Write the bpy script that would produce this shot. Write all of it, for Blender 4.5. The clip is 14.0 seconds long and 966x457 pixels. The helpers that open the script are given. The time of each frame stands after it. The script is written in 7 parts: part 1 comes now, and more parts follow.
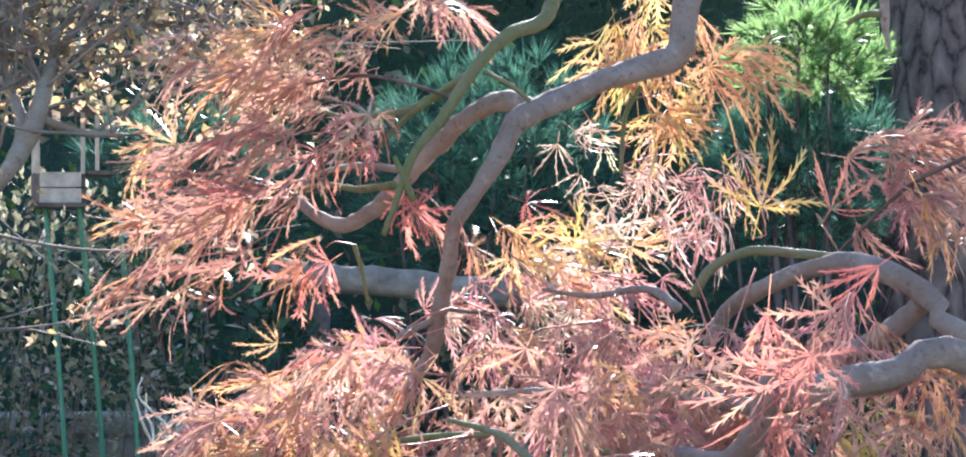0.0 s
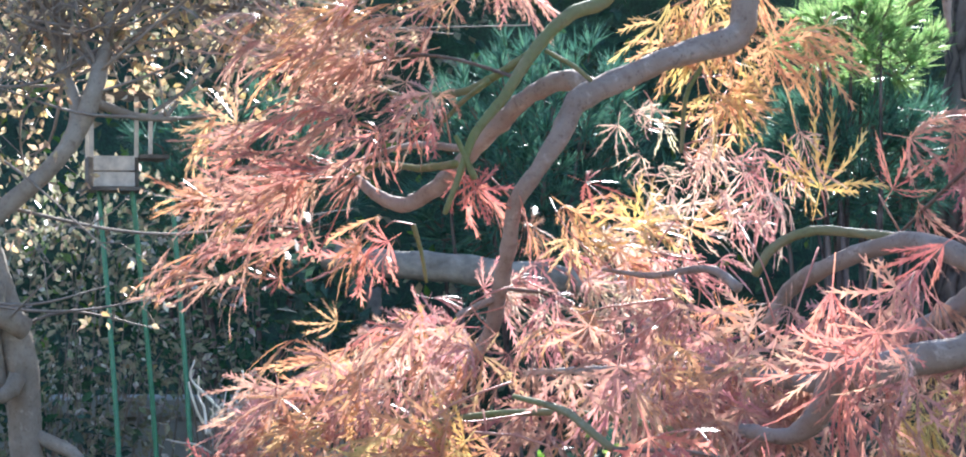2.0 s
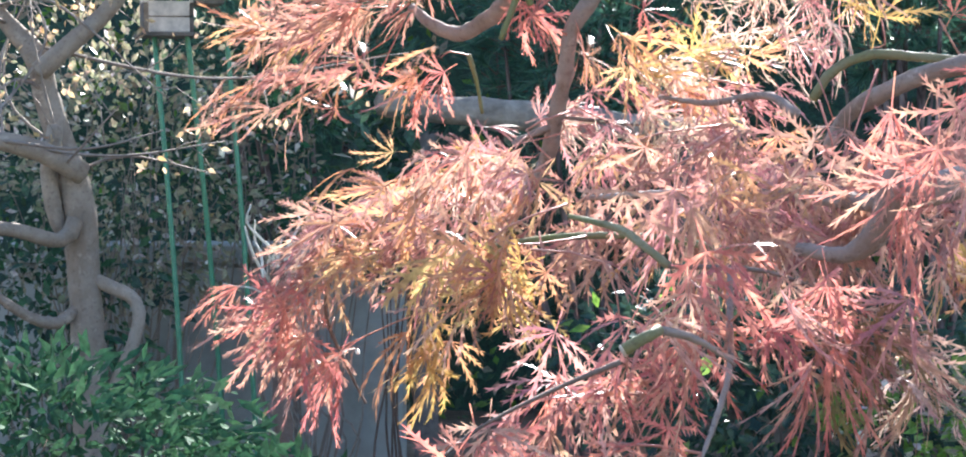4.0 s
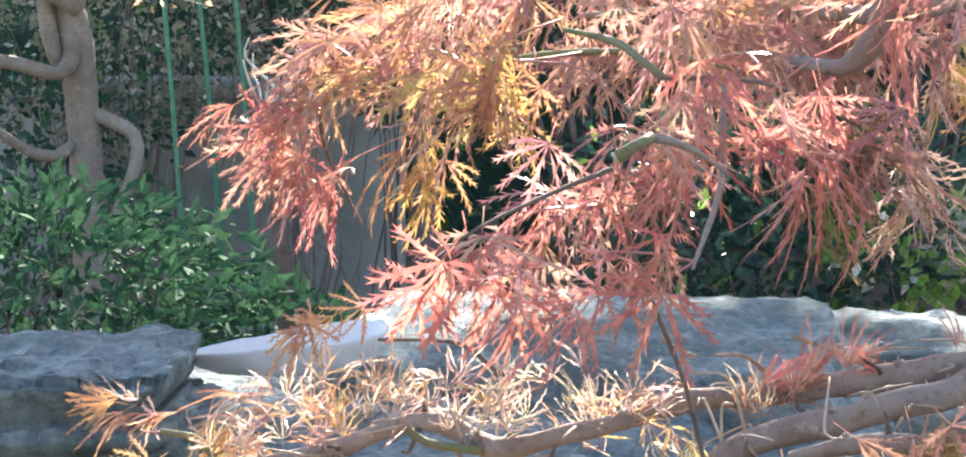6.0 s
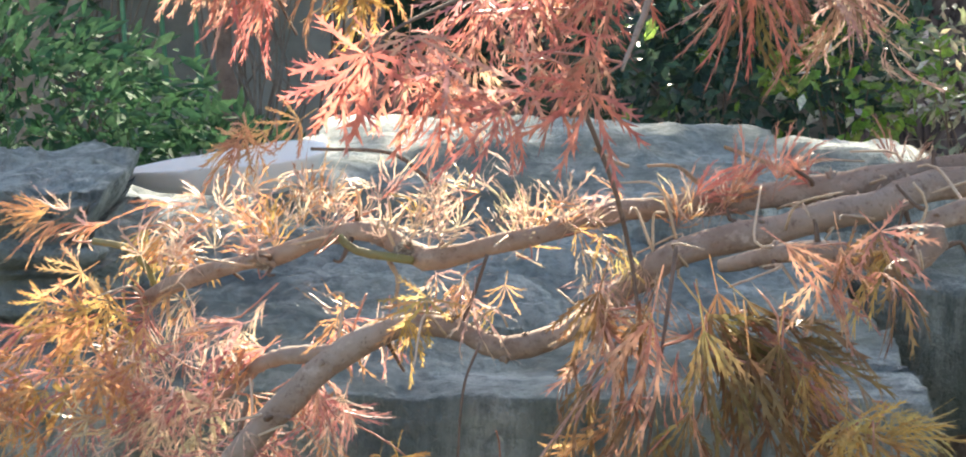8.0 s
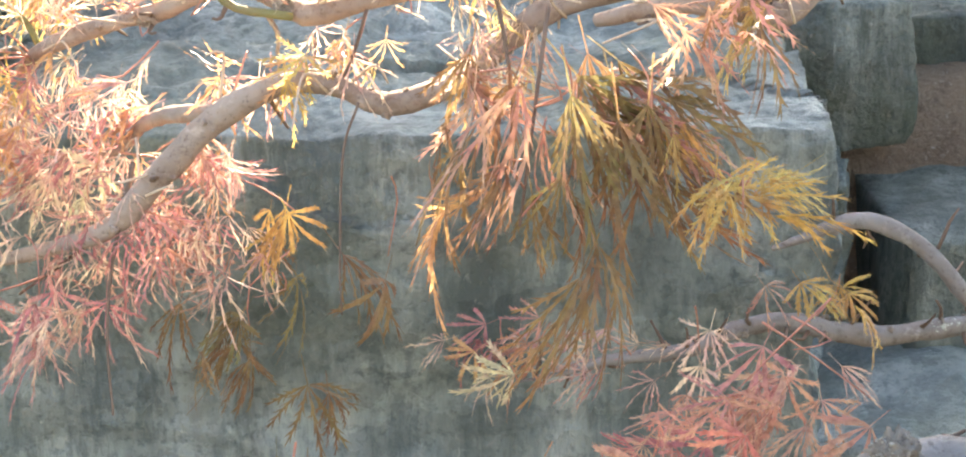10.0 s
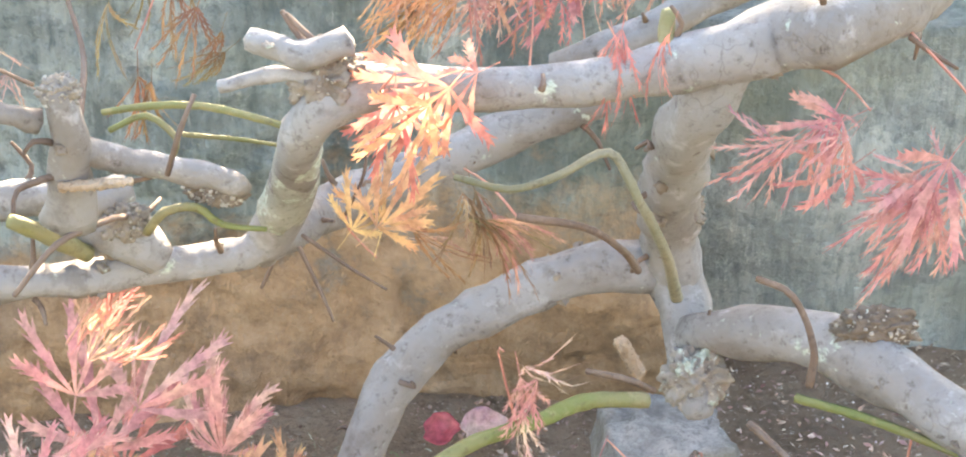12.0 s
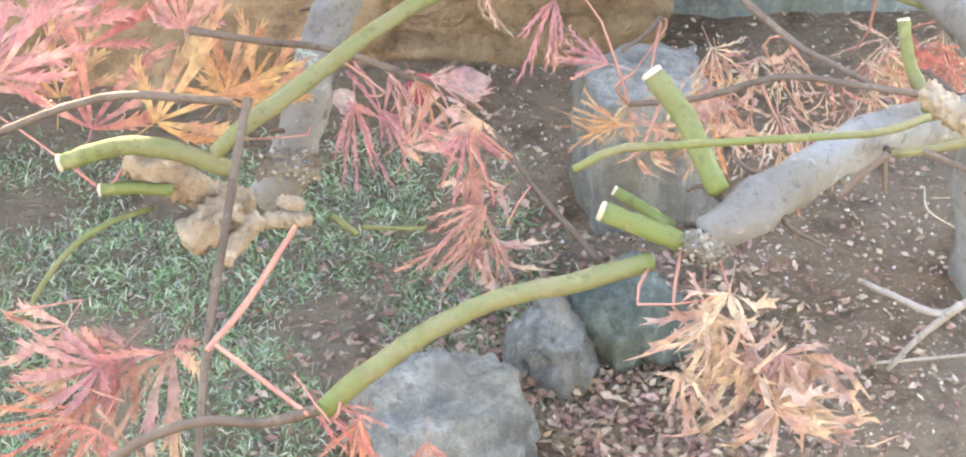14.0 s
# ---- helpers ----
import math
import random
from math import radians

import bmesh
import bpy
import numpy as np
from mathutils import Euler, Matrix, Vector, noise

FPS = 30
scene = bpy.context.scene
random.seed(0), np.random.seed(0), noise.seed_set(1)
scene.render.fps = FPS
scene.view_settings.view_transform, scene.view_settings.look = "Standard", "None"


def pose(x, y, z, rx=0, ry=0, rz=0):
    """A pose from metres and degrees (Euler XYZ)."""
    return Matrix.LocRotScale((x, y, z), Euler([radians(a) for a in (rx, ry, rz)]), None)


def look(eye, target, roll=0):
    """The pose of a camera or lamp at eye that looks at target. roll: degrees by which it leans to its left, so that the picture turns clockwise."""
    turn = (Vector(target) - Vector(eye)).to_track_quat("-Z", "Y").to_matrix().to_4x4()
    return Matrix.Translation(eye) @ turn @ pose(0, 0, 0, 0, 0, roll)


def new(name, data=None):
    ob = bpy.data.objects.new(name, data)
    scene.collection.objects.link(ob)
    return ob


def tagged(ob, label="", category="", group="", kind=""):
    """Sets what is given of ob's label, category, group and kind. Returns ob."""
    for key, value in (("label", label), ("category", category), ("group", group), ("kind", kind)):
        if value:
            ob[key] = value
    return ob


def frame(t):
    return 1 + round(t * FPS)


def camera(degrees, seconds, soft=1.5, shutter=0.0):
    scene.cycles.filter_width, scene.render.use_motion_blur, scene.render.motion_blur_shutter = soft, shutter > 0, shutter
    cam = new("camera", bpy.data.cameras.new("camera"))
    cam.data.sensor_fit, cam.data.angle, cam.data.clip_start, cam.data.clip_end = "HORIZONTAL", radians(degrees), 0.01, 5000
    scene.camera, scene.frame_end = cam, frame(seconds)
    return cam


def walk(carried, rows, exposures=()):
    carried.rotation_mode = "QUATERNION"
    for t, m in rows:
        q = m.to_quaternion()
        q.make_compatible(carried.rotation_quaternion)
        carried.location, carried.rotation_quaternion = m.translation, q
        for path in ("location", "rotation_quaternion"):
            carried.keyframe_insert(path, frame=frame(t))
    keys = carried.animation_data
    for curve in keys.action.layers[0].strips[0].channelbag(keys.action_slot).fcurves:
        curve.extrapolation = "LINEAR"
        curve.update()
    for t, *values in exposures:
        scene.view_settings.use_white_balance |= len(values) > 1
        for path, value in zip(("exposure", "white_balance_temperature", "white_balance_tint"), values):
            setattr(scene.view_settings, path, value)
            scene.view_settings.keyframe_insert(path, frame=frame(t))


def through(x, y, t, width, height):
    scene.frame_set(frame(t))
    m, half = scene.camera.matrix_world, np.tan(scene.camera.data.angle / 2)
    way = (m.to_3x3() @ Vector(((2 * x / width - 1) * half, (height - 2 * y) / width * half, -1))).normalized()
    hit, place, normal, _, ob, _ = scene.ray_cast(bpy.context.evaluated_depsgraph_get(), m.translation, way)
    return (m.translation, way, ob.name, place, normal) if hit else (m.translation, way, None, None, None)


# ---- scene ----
cam = camera(25, 14.0, soft=1.95)
PATH = [
    (0, look((0.0000, 0.0000, 1.5000), (-0.0000, 1.9995, 1.5465), -0.39)),
    (0.5, look((-0.0015, 0.0003, 1.4997), (-0.0064, 1.9995, 1.5543), -0.18)),
    (1, look((-0.0032, 0.0019, 1.5006), (-0.0147, 2.0009, 1.5637), -0.10)),
    (1.5, look((-0.0069, 0.0022, 1.4975), (-0.0331, 2.0013, 1.5512), -0.27)),
    (2, look((-0.0133, -0.0038, 1.4912), (-0.0557, 1.9955, 1.5275), -0.11)),
    (2.5, look((-0.0146, -0.0012, 1.4808), (-0.0713, 1.9980, 1.4854), -0.11)),
    (3, look((-0.0180, 0.0044, 1.4740), (-0.0970, 2.0025, 1.4369), -0.20)),
    (3.2, look((-0.0169, 0.0038, 1.4720), (-0.1063, 2.0011, 1.4213), -0.18)),
    (5.3, look((-0.0129, -0.0028, 1.4495), (-0.1050, 1.9871, 1.2711), -0.08)),
    (5.5, look((-0.0122, -0.0019, 1.4469), (-0.1017, 1.9864, 1.2505), -0.07)),
    (6, look((-0.0095, -0.0007, 1.4420), (-0.1025, 1.9829, 1.2039), 0.01)),
    (6.5, look((-0.0034, -0.0004, 1.4362), (-0.0819, 1.9804, 1.1711), 0.17)),
    (7, look((0.0016, 0.0051, 1.4254), (-0.0695, 1.9809, 1.1233), 0.27)),
    (7.5, look((0.0034, 0.0012, 1.4164), (-0.0541, 1.9718, 1.0794), 0.52)),
    (7.7, look((0.0015, 0.0016, 1.4125), (-0.0474, 1.9700, 1.0619), 0.69)),
    (9.8, look((0.0735, 0.0314, 1.4808), (0.0482, 1.9219, 0.8285), -0.48)),
    (10, look((0.0689, 0.0278, 1.4710), (0.0532, 1.9133, 0.8041), -0.73)),
    (10.5, look((0.0766, 0.0204, 1.4297), (0.0769, 1.8918, 0.7243), -1.08)),
    (11, look((0.0843, -0.0128, 1.3928), (0.0858, 1.8354, 0.6285), -0.97)),
    (11.5, look((0.0887, -0.0247, 1.3737), (0.1415, 1.7858, 0.5256), 0.42)),
    (12, look((0.0871, -0.0254, 1.3888), (0.1690, 1.7303, 0.4344), 1.06)),
    (12.5, look((0.0874, -0.0270, 1.3687), (0.1818, 1.6795, 0.3299), 0.05)),
    (13, look((0.1122, -0.0412, 1.3437), (0.2017, 1.6317, 0.2512), 0.09)),
    (13.5, look((0.1238, -0.0682, 1.3057), (0.2114, 1.5934, 0.1958), 0.38)),
    (14, look((0.1155, -0.0878, 1.2647), (0.1866, 1.5654, 0.1414), 0.22)),
]
EXPOSURES = [(0.0, 2.17, 5600, 11), (3.2, 2.24, 5700, 11), (5.3, 2.52, 6100, 11), (6.5, 2.52, 6600, 11), (7.7, 2.42, 7200, 11), (9.8, 3.35, 8050, 11), (11.0, 3.9, 8100, 11), (11.5, 3.94, 8100, 11), (12.5, 4.27, 8100, 10), (13.2, 4.37, 8200, 9), (14.0, 4.37, 8200, 9)]
walk(cam, PATH, EXPOSURES)

# ---- world and sun ----
SUN_TO = Vector((0.14, 0.82, 0.46)).normalized()
world = bpy.data.worlds.new("sky_world")
scene.world = world
world.use_nodes = True
wn = world.node_tree
sky = wn.nodes.new("ShaderNodeTexSky")
sky.sky_type = "NISHITA"
sky.sun_disc = False
sky.sun_elevation = math.asin(SUN_TO.z)
sky.sun_rotation = math.atan2(SUN_TO.x, SUN_TO.y)
wn.links.new(sky.outputs[0], wn.nodes["Background"].inputs[0])
wn.nodes["Background"].inputs[1].default_value = 0.085
sun_data = bpy.data.lights.new("sun", "SUN")
sun_data.energy, sun_data.angle, sun_data.color = 5.0, radians(0.5), (1.0, 0.93, 0.82)
sun = new("sun", sun_data)
sun.matrix_world = look(SUN_TO * 20, (0, 0, 0))


# ---- materials ----
class Nodes:
    """A small builder of node materials."""

    def __init__(self, name):
        self.mat = bpy.data.materials.new(name)
        self.mat.use_nodes = True
        self.tree = self.mat.node_tree
        self.bsdf = self.tree.nodes["Principled BSDF"]
        self.out = self.tree.nodes["Material Output"]

    def add(self, kind, **values):
        node = self.tree.nodes.new(kind)
        for key, value in values.items():
            node.inputs[key].default_value = value
        return node

    def link(self, a, b):
        self.tree.links.new(a, b)

    def coords(self, world_space=False):
        if world_space:
            return self.add("ShaderNodeNewGeometry").outputs["Position"]
        return self.add("ShaderNodeTexCoord").outputs["Object"]

    def noise(self, scale, detail=4.0, rough=0.6, co=None):
        n = self.add("ShaderNodeTexNoise", Scale=scale, Detail=detail, Roughness=rough)
        self.link(co if co else self.coords(), n.inputs["Vector"])
        return n.outputs["Fac"]

    def ramp(self, fac, stops):
        r = self.add("ShaderNodeValToRGB")
        while len(r.color_ramp.elements) < len(stops):
            r.color_ramp.elements.new(0.5)
        for e, (pos, col) in zip(r.color_ramp.elements, stops):
            e.position, e.color = pos, (*col, 1)
        self.link(fac, r.inputs["Fac"])
        return r.outputs["Color"]

    def mix(self, fac, a, b, blend="MIX"):
        m = self.tree.nodes.new("ShaderNodeMix")
        m.data_type, m.blend_type = "RGBA", blend
        for socket, value in ((m.inputs[0], fac), (m.inputs[6], a), (m.inputs[7], b)):
            if isinstance(value, (int, float)):
                socket.default_value = value
            elif isinstance(value, tuple):
                socket.default_value = (*value, 1)
            else:
                self.link(value, socket)
        return m.outputs[2]

    def bump(self, height, strength, distance):
        b = self.add("ShaderNodeBump", Strength=strength, Distance=distance)
        self.link(height, b.inputs["Height"])
        self.link(b.outputs["Normal"], self.bsdf.inputs["Normal"])
        return b.outputs["Normal"]

    def done(self, colour, rough=0.8, spec=0.3):
        if isinstance(colour, tuple):
            self.bsdf.inputs["Base Color"].default_value = (*colour, 1)
        else:
            self.link(colour, self.bsdf.inputs["Base Color"])
        self.bsdf.inputs["Roughness"].default_value = rough
        self.bsdf.inputs["Specular IOR Level"].default_value = spec
        return self.mat


def leaf_material(name, a, b, c, through=0.45, rough=0.46, joined=True, spec=0.42):
    """Thin leaf: three tints from leaf to leaf, fine mottling, light passing through."""
    n = Nodes(name)
    if joined:
        pick = n.add("ShaderNodeNewGeometry").outputs["Random Per Island"]
    else:
        pick = n.add("ShaderNodeObjectInfo").outputs["Random"]
    tint = n.ramp(pick, [(0.0, a), (0.5, b), (1.0, c)])
    spots = n.ramp(n.noise(130, 3, 0.65, n.coords(True)), [(0.35, (0.62, 0.6, 0.6)), (0.6, (1, 1, 1)), (0.8, (1.12, 1.1, 1.05))])
    colour = n.mix(1.0, tint, spots, "MULTIPLY")
    drift = n.ramp(n.noise(38, 2, 0.5, n.coords(True)), [(0.38, (1.08, 1.14, 1.02)), (0.62, (0.9, 0.76, 0.84))])
    colour = n.mix(1.0, colour, drift, "MULTIPLY")
    n.done(colour, rough, spec)
    tr = n.add("ShaderNodeBsdfTranslucent")
    n.link(colour, tr.inputs["Color"])
    mx = n.add("ShaderNodeMixShader", Fac=through)
    n.link(n.bsdf.outputs[0], mx.inputs[1])
    n.link(tr.outputs[0], mx.inputs[2])
    n.link(mx.outputs[0], n.out.inputs["Surface"])
    return n.mat


TINTS = {
    "c": ("coral", (0.60, 0.345, 0.255), (0.51, 0.27, 0.215), (0.64, 0.42, 0.31)),
    "o": ("orange", (0.68, 0.40, 0.20), (0.64, 0.32, 0.18), (0.70, 0.48, 0.25)),
    "y": ("yellow", (0.64, 0.45, 0.16), (0.62, 0.39, 0.14), (0.62, 0.51, 0.22)),
    "s": ("scarlet", (0.66, 0.235, 0.19), (0.68, 0.30, 0.23), (0.58, 0.20, 0.20)),
    "p": ("pink", (0.63, 0.335, 0.31), (0.56, 0.255, 0.25), (0.68, 0.43, 0.38)),
    "v": ("olive", (0.27, 0.18, 0.09), (0.32, 0.175, 0.10), (0.23, 0.20, 0.09)),
    "t": ("tan", (0.70, 0.50, 0.40), (0.78, 0.60, 0.48), (0.64, 0.42, 0.33)),
    "w": ("pale", (0.78, 0.66, 0.50), (0.80, 0.60, 0.50), (0.72, 0.66, 0.42)),
    "x": ("dry", (0.62, 0.43, 0.34), (0.68, 0.50, 0.40), (0.55, 0.36, 0.28)),
}
LEAF = {k: leaf_material("maple_leaf_" + v[0], *v[1:]) for k, v in TINTS.items()}
LEAF_ONE = {k: leaf_material("single_maple_leaf_" + v[0], *v[1:], joined=False) for k, v in TINTS.items()}


def bark_material(name, base, dark, light, lichen=0.0, scale=1.0, rough=0.85):
    """Bark: broad pale and dull patches, fine mottling, thin broken cracks and dark specks."""
    n = Nodes(name)
    co = n.coords(True)
    big = n.noise(9 * scale, 5, 0.65, co)
    mid = n.noise(38 * scale, 5, 0.7, co)
    fine = n.noise(130 * scale, 6, 0.7, co)
    colour = n.mix(n.ramp(big, [(0.38, (0, 0, 0)), (0.60, (1, 1, 1))]), base, light)
    colour = n.mix(n.ramp(mid, [(0.34, (0.5, 0.5, 0.5)), (0.46, (0, 0, 0))]), colour, tuple(0.5 * (p + q) for p, q in zip(base, dark)))
    colour = n.mix(n.ramp(mid, [(0.58, (0, 0, 0)), (0.68, (0.7, 0.7, 0.7))]), colour, tuple(min(0.8, 1.35 * c) for c in light))
    colour = n.mix(n.ramp(fine, [(0.30, (0.7, 0.7, 0.7)), (0.44, (0, 0, 0))]), colour, dark)
    warp = n.add("ShaderNodeTexNoise", Scale=40.0 * scale, Detail=4.0)
    n.link(co, warp.inputs["Vector"])
    cells = n.add("ShaderNodeTexVoronoi", Scale=52.0 * scale)
    cells.feature = "DISTANCE_TO_EDGE"
    n.link(n.mix(0.035, co, warp.outputs["Color"], "ADD"), cells.inputs["Vector"])
    crack = n.ramp(cells.outputs["Distance"], [(0.0, (0.35, 0.35, 0.35)), (0.04, (0, 0, 0))])
    where = n.ramp(n.noise(17 * scale, 3, 0.6, co), [(0.56, (0, 0, 0)), (0.64, (1, 1, 1))])
    colour = n.mix(n.mix(1.0, crack, where, "MULTIPLY"), colour, dark)
    if lichen:
        patch = n.ramp(n.noise(26 * scale, 5, 0.75, co), [(0.66 - lichen, (0, 0, 0)), (0.70 - lichen, (1, 1, 1))])
        colour = n.mix(patch, colour, n.ramp(fine, [(0.4, (0.30, 0.34, 0.28)), (0.6, (0.50, 0.53, 0.46))]))
    n.bump(n.mix(0.5, n.mix(0.5, fine, mid), big), 0.9, 0.006)
    return n.done(colour, rough, 0.2)


BARK = bark_material("maple_bark", (0.195, 0.172, 0.155), (0.07, 0.05, 0.04), (0.275, 0.262, 0.255), 0.03)
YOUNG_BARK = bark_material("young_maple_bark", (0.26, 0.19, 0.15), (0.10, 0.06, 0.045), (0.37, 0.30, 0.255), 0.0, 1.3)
GREEN_BARK = bark_material("green_maple_bark", (0.165, 0.185, 0.062), (0.11, 0.08, 0.045), (0.23, 0.20, 0.105), 0, 1.0, 0.6)
GREY_SHOOT = bark_material("grey_green_shoot_bark", (0.15, 0.15, 0.095), (0.08, 0.065, 0.045), (0.24, 0.22, 0.16), 0, 1.2, 0.6)
TWIG = bark_material("twig_bark", (0.13, 0.09, 0.07), (0.06, 0.045, 0.04), (0.20, 0.145, 0.115))
RED_TWIG = bark_material("red_twig_bark", (0.48, 0.20, 0.16), (0.30, 0.12, 0.10), (0.55, 0.28, 0.20), 0, 1, 0.5)
CUT_WOOD = bark_material("weathered_cut_wood", (0.34, 0.24, 0.165), (0.06, 0.038, 0.026), (0.45, 0.35, 0.26), 0, 2.2)
LICHEN_BARK = bark_material("lichen_grown_bark", (0.27, 0.255, 0.22), (0.06, 0.05, 0.04), (0.36, 0.36, 0.31), 0.13, 2.0)
DRY_STALK = bark_material("dry_leaf_stalk", (0.50, 0.38, 0.28), (0.26, 0.17, 0.12), (0.62, 0.50, 0.38), 0, 1, 0.6)
TREE_TWIG = bark_material("tree_twig_bark", (0.22, 0.18, 0.15), (0.11, 0.085, 0.07), (0.32, 0.27, 0.23))
DEAD_TWIG = bark_material("dead_twig_bark", (0.30, 0.25, 0.22), (0.14, 0.11, 0.10), (0.38, 0.33, 0.30))
GREY_BARK = bark_material("grey_tree_bark", (0.23, 0.18, 0.135), (0.10, 0.075, 0.06), (0.33, 0.28, 0.225), 0.0, 0.8)


def pine_bark():
    n = Nodes("pine_bark")
    co = n.coords()
    mp = n.add("ShaderNodeMapping")
    mp.inputs["Scale"].default_value = (1, 1, 0.35)
    n.link(co, mp.inputs["Vector"])
    v = n.add("ShaderNodeTexVoronoi", Scale=17.0)
    v.feature = "DISTANCE_TO_EDGE"
    warp = n.add("ShaderNodeTexNoise", Scale=14.0, Detail=4.0)
    n.link(mp.outputs[0], warp.inputs["Vector"])
    bent = n.mix(0.05, mp.outputs[0], warp.outputs["Color"])
    n.link(bent, v.inputs["Vector"])
    plates = n.ramp(v.outputs["Distance"], [(0.0, (0.03, 0.022, 0.02)), (0.10, (0.13, 0.095, 0.085)), (0.4, (0.27, 0.205, 0.18))])
    colour = n.mix(n.ramp(n.noise(40, 5), [(0.4, (0, 0, 0)), (0.7, (0.6, 0.6, 0.6))]), plates, (0.2, 0.16, 0.15))
    n.bump(v.outputs["Distance"], 1.0, 0.02)
    return n.done(colour, 0.9, 0.15)


PINE_BARK = pine_bark()


def stone_material(name, low, mid, high, brown=0.0, scale=1.0):
    n = Nodes(name)
    co = n.coords(True)

    def stretched(x, y, z):
        mp = n.add("ShaderNodeMapping")
        mp.inputs["Scale"].default_value = (x, y, z)
        n.link(co, mp.inputs["Vector"])
        return mp.outputs[0]

    streak = n.noise(9 * scale, 7, 0.68, stretched(1, 1, 0.16))
    drip = n.noise(42 * scale, 5, 0.7, stretched(1, 1, 0.13))
    fine = n.noise(70 * scale, 6, 0.7, co)
    blotch = n.noise(2.6 * scale, 4, 0.6, co)
    colour = n.ramp(streak, [(0.36, low), (0.5, mid), (0.66, high)])
    colour = n.mix(n.ramp(drip, [(0.36, (0.75, 0.75, 0.75)), (0.50, (0, 0, 0))]), colour, low)
    colour = n.mix(n.ramp(fine, [(0.36, (0.7, 0.7, 0.7)), (0.48, (0, 0, 0))]), colour, low)
    colour = n.mix(n.ramp(fine, [(0.60, (0, 0, 0)), (0.70, (0.6, 0.6, 0.6))]), colour, (0.34, 0.35, 0.33))
    colour = n.mix(n.ramp(drip, [(0.63, (0, 0, 0)), (0.72, (0.75, 0.75, 0.75))]), colour, (0.47, 0.50, 0.46))
    # moss and damp in broad upright bands
    colour = n.mix(n.ramp(blotch, [(0.45, (0, 0, 0)), (0.65, (0.55, 0.55, 0.55))]), colour, (1.1 * low[0], 1.0 * low[1], 0.7 * low[2]))
    damp = n.ramp(n.noise(3.4 * scale, 5, 0.6, stretched(1, 1, 0.22)), [(0.56, (0, 0, 0)), (0.70, (0.7, 0.7, 0.7))])
    colour = n.mix(damp, colour, tuple(0.6 * c for c in low))
    if brown:
        # brown stain at the stone's foot, its colour lightened and warmed for bounced light
        sep = n.add("ShaderNodeSeparateXYZ")
        n.link(co, sep.inputs[0])
        rise = n.add("ShaderNodeMath")
        rise.operation = "MULTIPLY_ADD"
        rise.inputs[1].default_value, rise.inputs[2].default_value = -1.6, 0.55 + brown
        n.link(sep.outputs["Z"], rise.inputs[0])
        total = n.add("ShaderNodeMath")
        total.operation = "ADD"
        n.link(rise.outputs[0], total.inputs[0])
        n.link(n.noise(6, 6, 0.7, co), total.inputs[1])
        stain = n.ramp(total.outputs[0], [(0.72, (0, 0, 0)), (0.9, (0.88, 0.88, 0.88))])
        earth = n.ramp(n.noise(24, 6, 0.7, co), [(0.34, (0.22, 0.13, 0.07)), (0.5, (0.36, 0.225, 0.125)), (0.68, (0.46, 0.31, 0.19))])
        colour = n.mix(stain, colour, earth)
    # broken facets: each chip a little lighter or darker than the next
    warp = n.add("ShaderNodeTexNoise", Scale=11.0, Detail=6.0, Roughness=0.7)
    n.link(co, warp.inputs["Vector"])
    chip = n.add("ShaderNodeTexVoronoi", Scale=17.0 * scale)
    n.link(n.mix(0.16, stretched(0.8, 0.8, 1.6), warp.outputs["Color"]), chip.inputs["Vector"])
    grey = n.add("ShaderNodeRGBToBW")
    n.link(chip.outputs["Color"], grey.inputs[0])
    colour = n.mix(0.35, colour, n.mix(1.0, colour, n.ramp(grey.outputs[0], [(0.2, (0.5, 0.53, 0.56)), (0.8, (1.3, 1.3, 1.27))]), "MULTIPLY"))
    lumps = n.noise(16 * scale, 8, 0.72, stretched(1, 1, 0.7))
    n.bump(n.mix(0.35, n.mix(0.5, n.mix(0.5, streak, fine), lumps), grey.outputs[0]), 1.0, 0.06)
    return n.done(colour, 0.8, 0.3)


ROCK = stone_material("blue_grey_rock", (0.135, 0.17, 0.17), (0.28, 0.33, 0.32), (0.47, 0.52, 0.50), 0.12)
BLOCK = stone_material("grey_block_stone", (0.10, 0.125, 0.115), (0.19, 0.22, 0.205), (0.31, 0.345, 0.32), 0, 1.4)
FOOT_STONE = stone_material("pale_foot_stone", (0.21, 0.25, 0.245), (0.36, 0.405, 0.39), (0.50, 0.545, 0.52), 0, 1.4)
PEBBLE = stone_material("pale_field_stone", (0.27, 0.26, 0.25), (0.42, 0.41, 0.40), (0.56, 0.55, 0.53), 0, 3)


